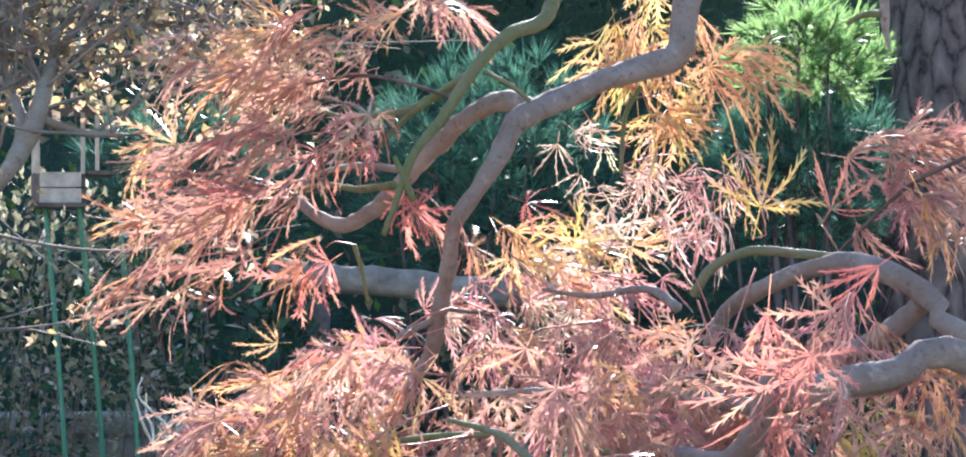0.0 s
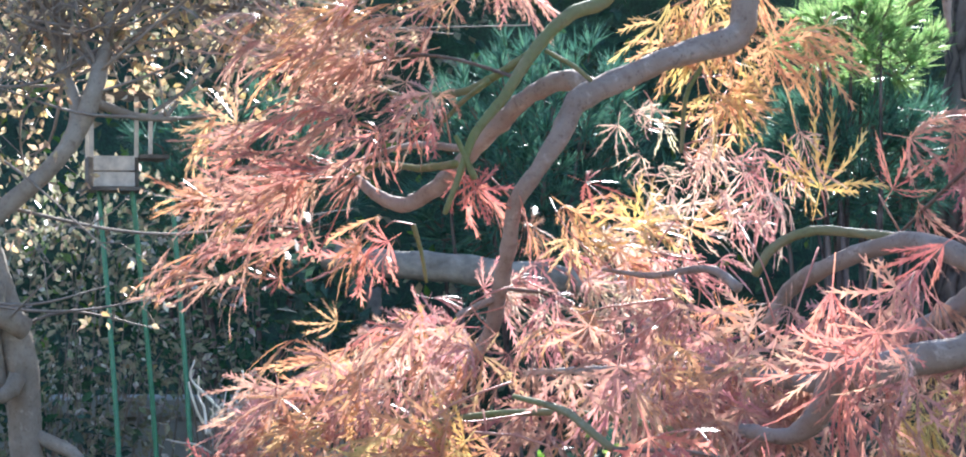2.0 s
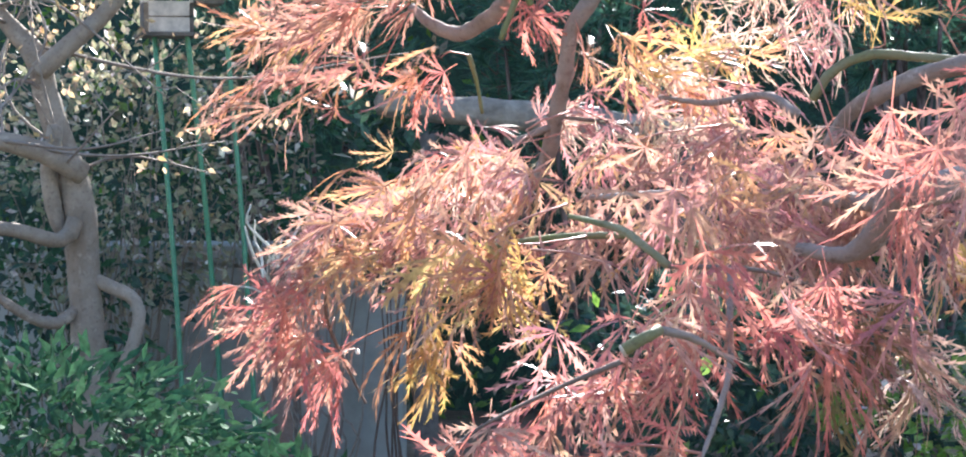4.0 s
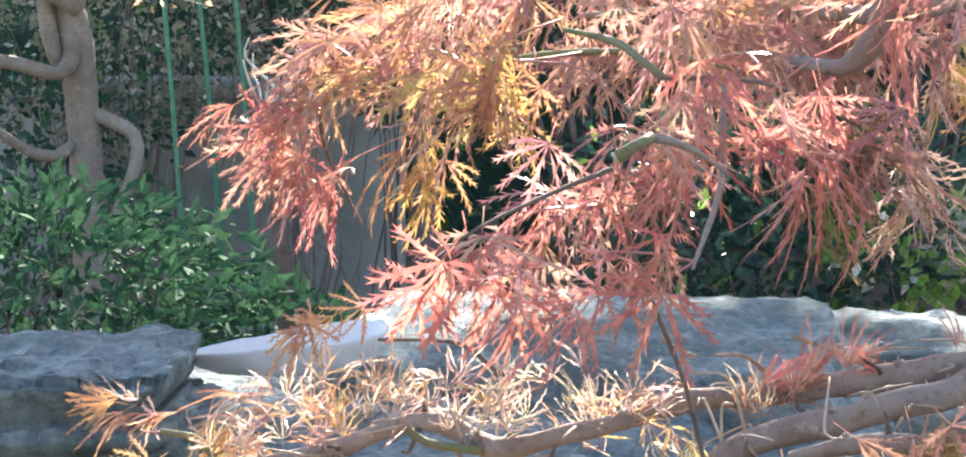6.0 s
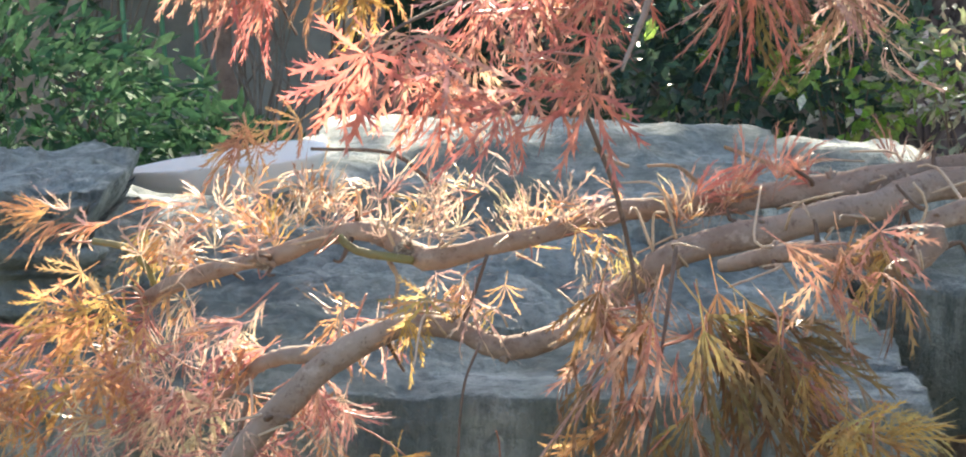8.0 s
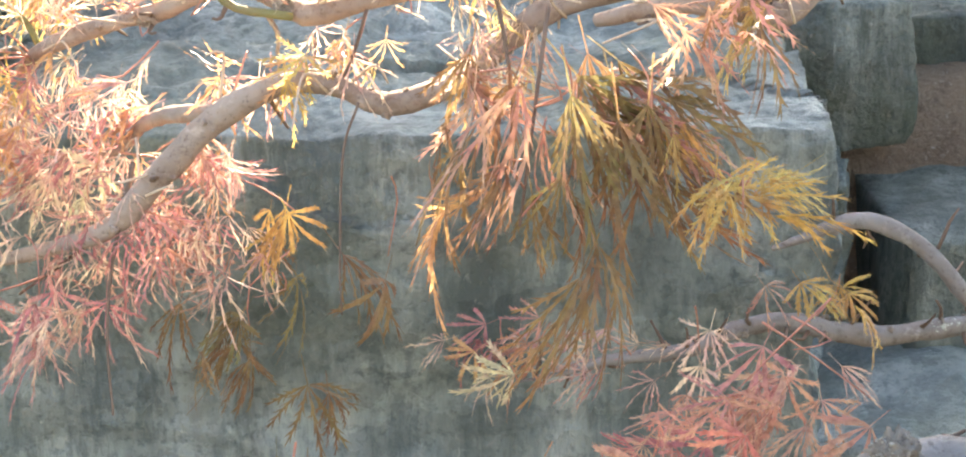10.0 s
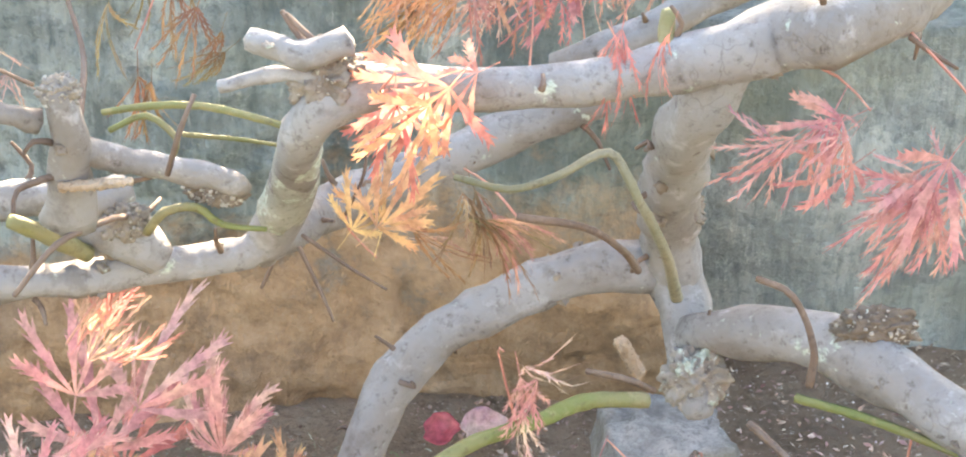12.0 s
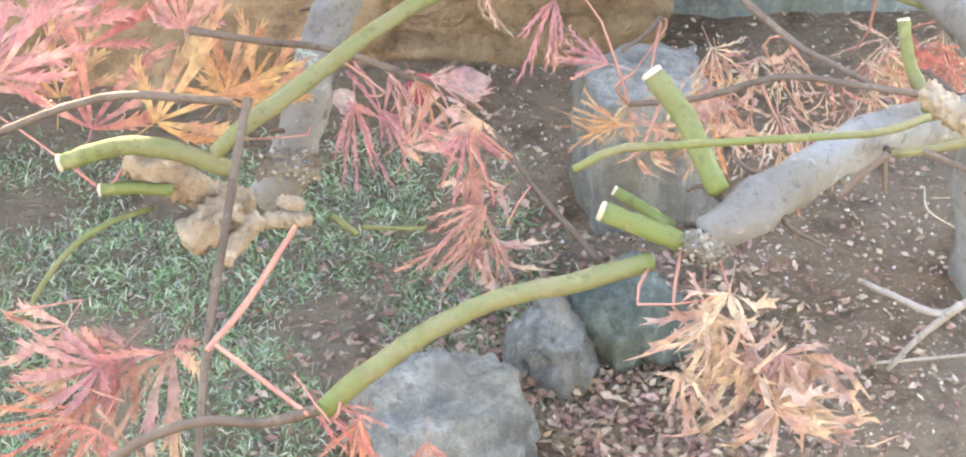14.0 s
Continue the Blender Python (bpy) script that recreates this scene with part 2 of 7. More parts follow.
def ground_material():
    n = Nodes("bare_soil")
    co = n.coords(True)
    big, fine = n.noise(3, 5, 0.6, co), n.noise(110, 6, 0.7, co)
    colour = n.ramp(big, [(0.35, (0.26, 0.19, 0.135)), (0.6, (0.37, 0.28, 0.205)), (0.75, (0.45, 0.36, 0.28))])
    colour = n.mix(n.ramp(n.noise(34, 6, 0.75, co), [(0.30, (0.8, 0.8, 0.8)), (0.5, (0, 0, 0))]), colour, (0.17, 0.12, 0.095))
    colour = n.mix(n.ramp(fine, [(0.60, (0, 0, 0)), (0.68, (1, 1, 1))]), colour, (0.52, 0.45, 0.38))
    colour = n.mix(n.ramp(n.noise(11, 5, 0.7, co), [(0.34, (0.7, 0.7, 0.7)), (0.46, (0, 0, 0))]), colour, (0.15, 0.105, 0.075))
    # unseen ground nearer the viewer gets a dark lawn colour to cut bounced light
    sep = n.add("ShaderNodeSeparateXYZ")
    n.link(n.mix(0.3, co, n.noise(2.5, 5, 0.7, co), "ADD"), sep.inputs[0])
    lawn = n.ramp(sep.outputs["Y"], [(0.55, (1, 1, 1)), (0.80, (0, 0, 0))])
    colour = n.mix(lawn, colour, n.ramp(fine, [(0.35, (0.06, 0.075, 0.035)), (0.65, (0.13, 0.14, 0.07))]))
    n.bump(n.mix(0.45, fine, n.mix(0.5, n.noise(45, 5, 0.7, co), n.noise(14, 5, 0.7, co))), 1.0, 0.035)
    return n.done(colour, 0.95, 0.1)


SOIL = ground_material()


def plain(name, a, b, scale=20, rough=0.7, spec=0.3, bump=0.3, dist=0.004):
    n = Nodes(name)
    fac = n.noise(scale, 6, 0.65)
    colour = n.ramp(fac, [(0.35, a), (0.65, b)])
    n.bump(fac, bump, dist)
    return n.done(colour, rough, spec)


OLD_WOOD = plain("weathered_grey_wood", (0.42, 0.40, 0.37), (0.66, 0.62, 0.56), 35, 0.8)
DARK_WOOD = plain("dark_shaded_wood", (0.09, 0.085, 0.08), (0.17, 0.155, 0.14), 35, 0.85)
GREEN_PLASTIC = plain("green_coated_stake", (0.045, 0.17, 0.095), (0.08, 0.27, 0.145), 60, 0.35, 0.5, 0.2, 0.001)
CERAMIC = plain("white_glazed_ceramic", (0.74, 0.73, 0.70), (0.84, 0.83, 0.80), 14, 0.35, 0.5, 0.1, 0.002)
CONCRETE = plain("grey_garden_wall_render", (0.25, 0.26, 0.235), (0.44, 0.445, 0.41), 3.5, 0.9, 0.2, 0.5, 0.01)
LOG_WOOD = plain("pale_weathered_log", (0.16, 0.14, 0.12), (0.36, 0.32, 0.27), 16, 0.9, 0.2, 0.8, 0.01)
PALE_STEM = plain("pale_cut_stem", (0.44, 0.36, 0.26), (0.60, 0.52, 0.41), 60, 0.75)
# paler than PALE_STEM, so that the pruned stems read as sunlit
CUT_STEM = plain("sunlit_cut_stem", (0.58, 0.52, 0.42), (0.76, 0.70, 0.58), 30, 0.6)
PETAL = leaf_material("fallen_pink_petal", (0.55, 0.39, 0.36), (0.52, 0.35, 0.34), (0.58, 0.42, 0.38), 0.2, 0.5, False)
PETAL_RED = leaf_material("fallen_red_petal", (0.38, 0.07, 0.09), (0.42, 0.09, 0.11), (0.34, 0.06, 0.08), 0.2, 0.5, False)
GRAVEL = leaf_material("pale_gravel", (0.62, 0.58, 0.53), (0.72, 0.68, 0.64), (0.5, 0.45, 0.4), 0.0, 0.8)
LITTER = leaf_material("dry_leaf_litter", (0.50, 0.33, 0.25), (0.66, 0.54, 0.46), (0.30, 0.17, 0.13), 0.15, 0.8)
DARK_LITTER = leaf_material("brown_leaf_litter", (0.20, 0.12, 0.085), (0.36, 0.24, 0.18), (0.52, 0.40, 0.32), 0.1, 0.85)
GRASS = leaf_material("winter_grass", (0.22, 0.37, 0.17), (0.40, 0.50, 0.32), (0.74, 0.73, 0.64), 0.3, 0.7, True, 0.2)
FOL_DARK = leaf_material("dark_evergreen_leaf", (0.04, 0.09, 0.075), (0.06, 0.12, 0.09), (0.09, 0.15, 0.08), 0.2, 0.35, True, 0.15)
FOL_AZALEA = leaf_material("azalea_leaf", (0.035, 0.095, 0.055), (0.055, 0.135, 0.07), (0.08, 0.17, 0.09), 0.2, 0.7, True, 0.03)
FOL_PINE = leaf_material("pine_needle", (0.07, 0.19, 0.15), (0.10, 0.25, 0.18), (0.15, 0.31, 0.20), 0.3, 0.5)
# pine needle in a brighter green, with the sunlight put into the colour
FOL_LIT_PINE = leaf_material("lit_pine_needle", (0.30, 0.50, 0.18), (0.38, 0.56, 0.22), (0.20, 0.40, 0.14), 0.6, 0.4)
FOL_BRIGHT = leaf_material("bright_green_leaf", (0.16, 0.34, 0.05), (0.24, 0.42, 0.08), (0.34, 0.48, 0.14), 0.5, 0.4)
FOL_BROWN = leaf_material("brown_shrub_leaf", (0.29, 0.28, 0.18), (0.46, 0.43, 0.30), (0.19, 0.26, 0.14), 0.35, 0.4, True, 0.4)
FOL_AUTUMN = leaf_material("autumn_tree_leaf", (0.62, 0.46, 0.20), (0.55, 0.40, 0.26), (0.66, 0.56, 0.36), 0.5, 0.5)
# white of the blossoms, also used for painted sunlit leaves in the twiggy shrubs
BLOSSOM_AND_LIT_LEAF = leaf_material("white_blossom_and_lit_leaf", (0.8, 0.78, 0.7), (0.82, 0.8, 0.74), (0.78, 0.76, 0.66), 0.4, 0.5)


# ---- mesh helpers ----
def mesh_object(name, verts, faces, material, parent=None, label="", smooth=True, slots=None):
    me = bpy.data.meshes.new(name)
    me.from_pydata([tuple(v) for v in verts], [], [tuple(f) for f in faces])
    for m in material if isinstance(material, (list, tuple)) else [material]:
        me.materials.append(m)
    if slots is not None:
        me.polygons.foreach_set("material_index", slots)
    if smooth:
        me.polygons.foreach_set("use_smooth", [True] * len(me.polygons))
    me.update()
    ob = new(name, me)
    if parent is not None:
        ob.parent = parent
    if label:
        tagged(ob, label)
    return ob


def part(name, bm, material, parent, label=""):
    me = bpy.data.meshes.new(name)
    bm.to_mesh(me)
    bm.free()
    me.materials.append(material)
    ob = new(name, me)
    ob.parent = parent
    if label:
        tagged(ob, label)
    return ob


def thing(name, place, label, category, group="", kind=""):
    ob = new(name)
    ob.location = place
    ob.empty_display_size = 0.05
    return tagged(ob, label, category, group, kind)


def smooth_line(points, step=0.02):
    """Catmull-Rom samples through points of any width (x, y, z, radius)."""
    p = np.array(points, float)
    p = np.vstack([2 * p[0] - p[1], p, 2 * p[-1] - p[-2]])
    out = []
    for i in range(1, len(p) - 2):
        a, b, c, d = p[i - 1], p[i], p[i + 1], p[i + 2]
        n = max(2, int(np.linalg.norm(c[:3] - b[:3]) / step))
        for k in range(n):
            t = k / n
            out.append(0.5 * (2 * b + (c - a) * t + (2 * a - 5 * b + 4 * c - d) * t * t + (3 * b - a - 3 * c + d) * t ** 3))
    out.append(p[-2])
    return np.array(out)


def tube(line, sides=8, rough=0.0, freq=30.0):
    """Vertices and faces of a tapered tube along rows of x, y, z, radius, with closed, slightly domed ends."""
    line = np.asarray(line)
    pos, rad = line[:, :3], np.maximum(line[:, 3], 0.0004)
    tan = np.gradient(pos, axis=0)
    tan /= np.linalg.norm(tan, axis=1)[:, None] + 1e-12
    side = np.cross(tan[0], (0.3, 0.2, 1.0))
    verts, faces = [], []
    for i in range(len(pos)):
        side = side - tan[i] * (side @ tan[i])
        side /= np.linalg.norm(side) + 1e-12
        up = np.cross(tan[i], side)
        for k in range(sides):
            a = 2 * math.pi * k / sides
            way = side * math.cos(a) + up * math.sin(a)
            r = rad[i]
            if rough:
                q = (pos[i] + way * r) * freq
                r *= 1 + rough * noise.noise(Vector(q)) + 0.5 * rough * noise.noise(Vector(q * 2.7))
            verts.append(pos[i] + way * r)
    for i in range(len(pos) - 1):
        for k in range(sides):
            j = (k + 1) % sides
            faces.append((i * sides + k, i * sides + j, (i + 1) * sides + j, (i + 1) * sides + k))
    for end, sign in ((0, -1), (len(pos) - 1, 1)):
        verts.append(pos[end] + tan[end] * sign * rad[end] * 0.35)
        for k in range(sides):
            j = (k + 1) % sides
            f = (end * sides + k, end * sides + j, len(verts) - 1)
            faces.append(f if sign > 0 else f[::-1])
    return verts, faces


class Pile:
    """Collects many small pieces into one mesh."""

    def __init__(self):
        self.v, self.f, self.m, self.n = [], [], [], 0

    def add(self, verts, faces, slot=0):
        self.v.append(np.asarray(verts, float))
        self.f.extend(tuple(i + self.n for i in f) for f in faces)
        self.m.extend([slot] * len(faces))
        self.n += len(verts)

    def build(self, name, material, parent=None, label="", smooth=True):
        if not self.v:
            return None
        ob = mesh_object(name, np.vstack(self.v), self.f, material, parent, label, smooth, self.m)
        return tagged(ob, kind="stuff")


def box(bm, size, m):
    """A bevelled box of that size at pose m."""
    made = bmesh.ops.create_cube(bm, size=1)["verts"]
    bmesh.ops.scale(bm, vec=size, verts=made)
    edges = list({e for v in made for e in v.link_edges})
    done = bmesh.ops.bevel(bm, geom=edges, offset=min(size) * 0.08, segments=1, affect="EDGES")
    verts = list({v for f in done["faces"] for v in f.verts} | {v for v in made if v.is_valid})
    bmesh.ops.transform(bm, matrix=m, verts=verts)


# ---- ground, one sheet: a low bed in front, a low bank behind the rocks ----
def ground_height(x, y):
    s = min(1.0, max(0.0, (y - 2.45) / 0.35))
    s = s * s * (3 - 2 * s)
    fall = min(1.0, max(0.0, (y - 3.3) / 0.6))
    base = 0.70 * s - 0.28 * fall * fall * (3 - 2 * fall)
    return base + 0.012 * noise.noise(Vector((x * 5, y * 5, 0))) + 0.006 * noise.noise(Vector((x * 24, y * 24, 3)))


def build_ground():
    xs = [-400, -120, -40, -15, -7, -4] + list(np.arange(-2.5, 2.5001, 0.03)) + [4, 7, 15, 40, 120, 400]
    ys = [-400, -120, -40, -12, -5, -2, -1, 0] + list(np.arange(0.5, 3.2, 0.025)) + list(np.arange(3.2, 9.0, 0.15)) + [10, 12, 16, 25, 50, 120, 400]
    verts = [(x, y, ground_height(x, y)) for y in ys for x in xs]
    w = len(xs)
    faces = [(j * w + i, j * w + i + 1, (j + 1) * w + i + 1, (j + 1) * w + i) for j in range(len(ys) - 1) for i in range(w - 1)]
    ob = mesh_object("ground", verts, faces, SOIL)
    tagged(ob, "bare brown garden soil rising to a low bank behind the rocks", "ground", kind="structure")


build_ground()


# ---- rocks ----
def rock_mesh(half, cuts, rounding, rough, seed, strata=0.0):
    bm = bmesh.new()
    bmesh.ops.create_cube(bm, size=2)
    bmesh.ops.subdivide_edges(bm, edges=bm.edges[:], cuts=cuts, use_grid_fill=True)
    small = min(half)
    for v in bm.verts:
        c = v.co.copy()
        away = c.normalized()
        p = c.lerp(away * 1.15, rounding)
        p = Vector((p.x * half[0], p.y * half[1], p.z * half[2]))
        q = p + Vector((seed * 7.3, seed * 3.1, seed * 1.7))
        d = 0.55 * noise.noise(q / small * 0.9) + 0.3 * noise.noise(q / small * 2.3) + 0.16 * noise.noise(q / small * 6) + 0.16 * (0.5 - abs(noise.noise(q / small * 11))) + 0.07 * noise.noise(q / small * 30)
        if strata:
            d += strata * math.sin(p.z / small * 9 + 2.5 * noise.noise(q * 2))
            d += 1.3 * strata * ((p.z / small * 2.3 + 1.6 * noise.noise(q * 3.1)) % 1.0 - 0.5)
        v.co = p + away * d * rough
    bmesh.ops.recalc_face_normals(bm, faces=bm.faces[:])
    for f in bm.faces:
        f.smooth = True
    return bm


def rock(name, place, half, label, category="rock", material=None, cuts=22, rounding=0.18, rough=0.05, seed=1, turn=0.0, strata=0.0, group="", tilt=0.0):
    me = bpy.data.meshes.new(name)
    bm = rock_mesh(half, cuts, rounding, rough, seed, strata)
    bm.to_mesh(me)
    bm.free()
    me.materials.append(material or ROCK)
    ob = new(name, me)
    ob.matrix_world = pose(*place, tilt, 0, turn)
    return tagged(ob, label, category, group)


G_ROCK = "rocks of the terrace edge"
rock("boulder", (-0.62, 2.58, 0.355), (1.03, 0.49, 0.52), "huge flat-topped blue-grey boulder with a stained foot", "boulder", ROCK, 150, 0.10, 0.085, 1.0, 0, 0.14, G_ROCK, 3.0)
rock("rock_slab", (-1.02, 2.38, 0.925), (0.56, 0.17, 0.070), "thin layered grey slab lying on the boulder", "rock slab", ROCK, 84, 0.10, 0.035, 2.0, 2, 0.45, G_ROCK)
rock("rock_ridge", (0.0, 3.02, 0.84), (0.36, 0.34, 0.105), "low grey rock ridge on the boulder's top", "rock", ROCK, 54, 0.3, 0.032, 3.0, -6, 0, G_ROCK)
rock("rock_hump", (0.43, 3.35, 0.76), (0.22, 0.22, 0.13), "rounded grey rock at the terrace edge", "rock", ROCK, 44, 0.3, 0.032, 4.0, 10, 0, G_ROCK)
rock("wall_stone", (0.49, 2.86, 0.735), (0.085, 0.20, 0.095), "squared grey wall stone on the top course", "wall stone", BLOCK, 16, 0.14, 0.03, 5.0, 4, 0, G_ROCK)
rock("wall_stone", (0.445, 2.70, 0.53), (0.055, 0.19, 0.115), "narrow grey wall stone under the top course", "wall stone", BLOCK, 16, 0.14, 0.03, 6.0, -3, 0, G_ROCK)
rock("wall_stone", (0.72, 2.66, 0.42), (0.19, 0.20, 0.175), "large squared grey wall stone with a lit edge", "wall stone", BLOCK, 18, 0.14, 0.035, 7.0, 5, 0, G_ROCK)
rock("wall_stone", (0.62, 2.45, 0.20), (0.25, 0.24, 0.235), "broad pale grey stone at the wall's foot", "wall stone", FOOT_STONE, 22, 0.16, 0.035, 8.0, -4, 0, G_ROCK)
# stands in for a dark gap, hiding the bright soil behind
rock("wall_stone", (0.76, 2.98, 0.64), (0.20, 0.14, 0.13), "dark stone added in place of the wall's shaded gap", "wall stone", BLOCK, 16, 0.2, 0.04, 9.5, 3, 0, G_ROCK)
rock("wall_stone", (1.15, 2.75, 0.35), (0.28, 0.30, 0.37), "tall grey wall stone", "wall stone", BLOCK, 16, 0.16, 0.04, 9.0, 6, 0, G_ROCK)
rock("standing_stone", (0.365, 1.82, 0.055), (0.064, 0.055, 0.10), "small pale squared stone standing in the soil", "stone", PEBBLE, 12, 0.12, 0.02, 10.0, 8)
rock("stone", (0.145, 1.425, 0.025), (0.07, 0.06, 0.045), "rounded pale grey stone lying in the grass", "stone", PEBBLE, 20, 0.65, 0.03, 11.0, 20, 0, "loose stones")
rock("stone", (0.25, 1.53, 0.02), (0.036, 0.04, 0.04), "white-streaked grey stone lying on the soil", "stone", PEBBLE, 16, 0.6, 0.03, 12.0, -15, 0, "loose stones")
rock("stone", (0.325, 1.57, 0.025), (0.046, 0.045, 0.045), "dark grey stone lying on the soil", "stone", BLOCK, 16, 0.75, 0.03, 13.0, 30, 0, "loose stones")


# ---- white dish on the slab ----
def white_dish():
    """A boat-shaped dish: high rounded stern, low pointed bow."""
    n_u = 64
    verts, faces = [], []
    prof = [(0.0, 0.0), (0.50, 0.0), (0.70, 0.008), (0.88, 0.030), (0.97, 0.052), (1.0, 0.060), (0.985, 0.063), (0.95, 0.060), (0.90, 0.046), (0.72, 0.016), (0.48, 0.008), (0.0, 0.008)]
    for r, z in prof:
        for k in range(n_u):
            a = 2 * math.pi * k / n_u
            c, d = math.cos(a), math.sin(a)
            cx = math.copysign(abs(c) ** 0.8, c)
            wide = 0.058 * (0.62 + 0.38 * cx if cx > -0.3 else 0.72 * (1 + 0.75 * cx) ** 0.6)
            verts.append((0.128 * r * cx + 0.025 * (1 - r), wide * r * d * (1.15 if cx > 0 else 1.0), z * (0.66 + 0.16 * cx)))
    for j in range(len(prof) - 1):
        for k in range(n_u):
            i = (k + 1) % n_u
            faces.append((j * n_u + k, j * n_u + i, (j + 1) * n_u + i, (j + 1) * n_u + k))
    ob = mesh_object("dish", verts, faces, CERAMIC)
    ob.matrix_world = pose(-0.372, 2.60, 0.952, 5, -2, 12)
    tagged(ob, "long boat-shaped white ceramic dish on the rock", "dish")


white_dish()


# ---- foliage helpers ----
def leaf_blade(rng, place, way, normal, length, width):
    """A folded pointed leaf of four faces."""
    way = way / (np.linalg.norm(way) + 1e-9)
    side = np.cross(way, normal)
    side /= np.linalg.norm(side) + 1e-9
    up = np.cross(side, way)
    sag = -0.12 * length * rng.random()
    v = [place, place + way * length * 0.45 + side * width * 0.5 + up * 0.1 * width, place + way * length * 0.5 - up * 0.08 * width,
         place + way * length * 0.45 - side * width * 0.5 + up * 0.1 * width, place + way * length + up * sag]
    return v, [(0, 1, 2), (0, 2, 3), (1, 4, 2), (3, 2, 4)]


def in_ball(rng, hollow=0.5):
    d = rng.normal(size=3)
    d /= np.linalg.norm(d)
    return d * (hollow + (1 - hollow) * rng.random()) ** 0.6


def shrub(name, label, category, place, radii, n, size, aspect, material, seed, stems=7, stem_mat=None, hollow=0.35, extra=None, ground=None, gaps=0.0):
    """A shrub: several stems from the ground and a crown of many single leaves with gaps."""
    rng = np.random.default_rng(seed)
    place, radii = np.array(place, float), np.array(radii, float)
    base = place.copy()
    base[2] = ground if ground is not None else ground_height(base[0], base[1]) - 0.02
    root = thing(name, base, label, category)
    pile = Pile()
    tips = []
    for k in range(stems):
        tip = place + in_ball(rng) * radii * 0.75
        foot = base + np.array([rng.normal() * 0.03, rng.normal() * 0.03, 0])
        mid = (foot + tip) / 2 + rng.normal(size=3) * 0.12 * radii
        tips.append(tip)
        line = smooth_line([(*foot, 0.004), (*((foot + mid) / 2 + rng.normal(size=3) * 0.12 * radii), 0.0034), (*mid, 0.0026), (*tip, 0.001)], 0.05)
        v, f = tube(line, 5)
        mesh_object("stem", np.array(v) - base, f, stem_mat or TWIG, root)
    mats = [material] + ([extra[0]] if extra else [])
    made = 0
    while made < n:
        u = in_ball(rng, hollow)
        p = place + u * radii
        if gaps and noise.noise(Vector(p) * 7.0) < gaps - 0.35:
            made += 0.3
            continue
        way = u * radii / (np.linalg.norm(u * radii) + 1e-6) + rng.normal(size=3) * 0.7
        nor = np.array([0, -0.75, 0.6]) + rng.normal(size=3) * 0.5
        s = size * (0.6 + 0.7 * rng.random())
        v, f = leaf_blade(rng, p, way, nor, s, s * aspect)
        pile.add(np.array(v) - base, f, 1 if extra and rng.random() < extra[1] else 0)
        made += 1
    pile.build("leaves", mats, root)
    return root


def needle_shrub(name, label, place, radii, n, length, seed, material=None, needles=16, upright=0.9, flare=0.42):
    """A low pine: branches with upright tufts of thin needles."""
    rng = np.random.default_rng(seed)
    place, radii = np.array(place, float), np.array(radii, float)
    base = place.copy()
    base[2] = ground_height(base[0], base[1]) - 0.02
    root = thing(name, base, label, "pine")
    pile = Pile()
    for k in range(9):
        tip = place + in_ball(rng) * radii * 0.8
        line = smooth_line([(*base, 0.016), (*((base + tip) / 2 + rng.normal(size=3) * 0.1 * radii), 0.01), (*tip, 0.003)], 0.06)
        v, f = tube(line, 6)
        mesh_object("limb", np.array(v) - base, f, PINE_BARK, root)
    for k in range(n):
        u = in_ball(rng, 0.3)
        p = place + u * radii
        axis = u * radii * 1.2 / (np.linalg.norm(u * radii) + 1e-6) + np.array([0, -0.2, upright]) + rng.normal(size=3) * 0.35
        axis /= np.linalg.norm(axis)
        start = p - axis * length * 0.8
        v, f = tube([(*start, 0.003), (*p, 0.002)], 4)
        pile.add(np.array(v) - base, f, 1)
        for q in range(needles):
            w = axis + rng.normal(size=3) * flare
            w /= np.linalg.norm(w)
            side = np.cross(w, rng.normal(size=3))
            side *= 0.0026 / (np.linalg.norm(side) + 1e-9)
            s = p - axis * length * 0.5 * rng.random()
            L = length * (0.7 + 0.5 * rng.random())
            pile.add(np.array([s - side, s + side, s + w * L]) - base, [(0, 1, 2)])
    pile.build("needles", [material or FOL_PINE, TWIG], root, smooth=False)
    return root


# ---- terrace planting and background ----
# this pine's sunlit look comes from its brighter needle colour
needle_shrub("low_pine", "sunlit green low pine beside the big trunk", (0.91, 6.1, 2.13), (0.22, 0.3, 0.16), 110, 0.075, 21, FOL_LIT_PINE, 34, 0.6, 0.45)
needle_shrub("low_pine", "dark green low pine in shade", (0.92, 6.2, 1.80), (0.34, 0.25, 0.24), 260, 0.085, 22, None, 32, 0.6, 0.45)
needle_shrub("low_pine", "dark green low pine behind the maple", (0.02, 6.4, 1.75), (0.42, 0.3, 0.45), 400, 0.085, 23, None, 32, 0.6, 0.45)
needle_shrub("low_pine", "dark green low pine beside the feeder", (-0.86, 6.3, 1.72), (0.36, 0.28, 0.30), 300, 0.085, 24, None, 32, 0.6, 0.45)
shrub("camellia", "dark glossy-leaved camellia in deep shade", "shrub", (-0.50, 5.6, 1.30), (0.15, 0.2, 0.26), 420, 0.055, 0.5, FOL_DARK, 31)
shrub("azalea", "dense dark green azalea on the terrace", "shrub", (-1.02, 4.0, 0.85), (0.44, 0.36, 0.20), 2300, 0.046, 0.34, FOL_AZALEA, 32, 10)
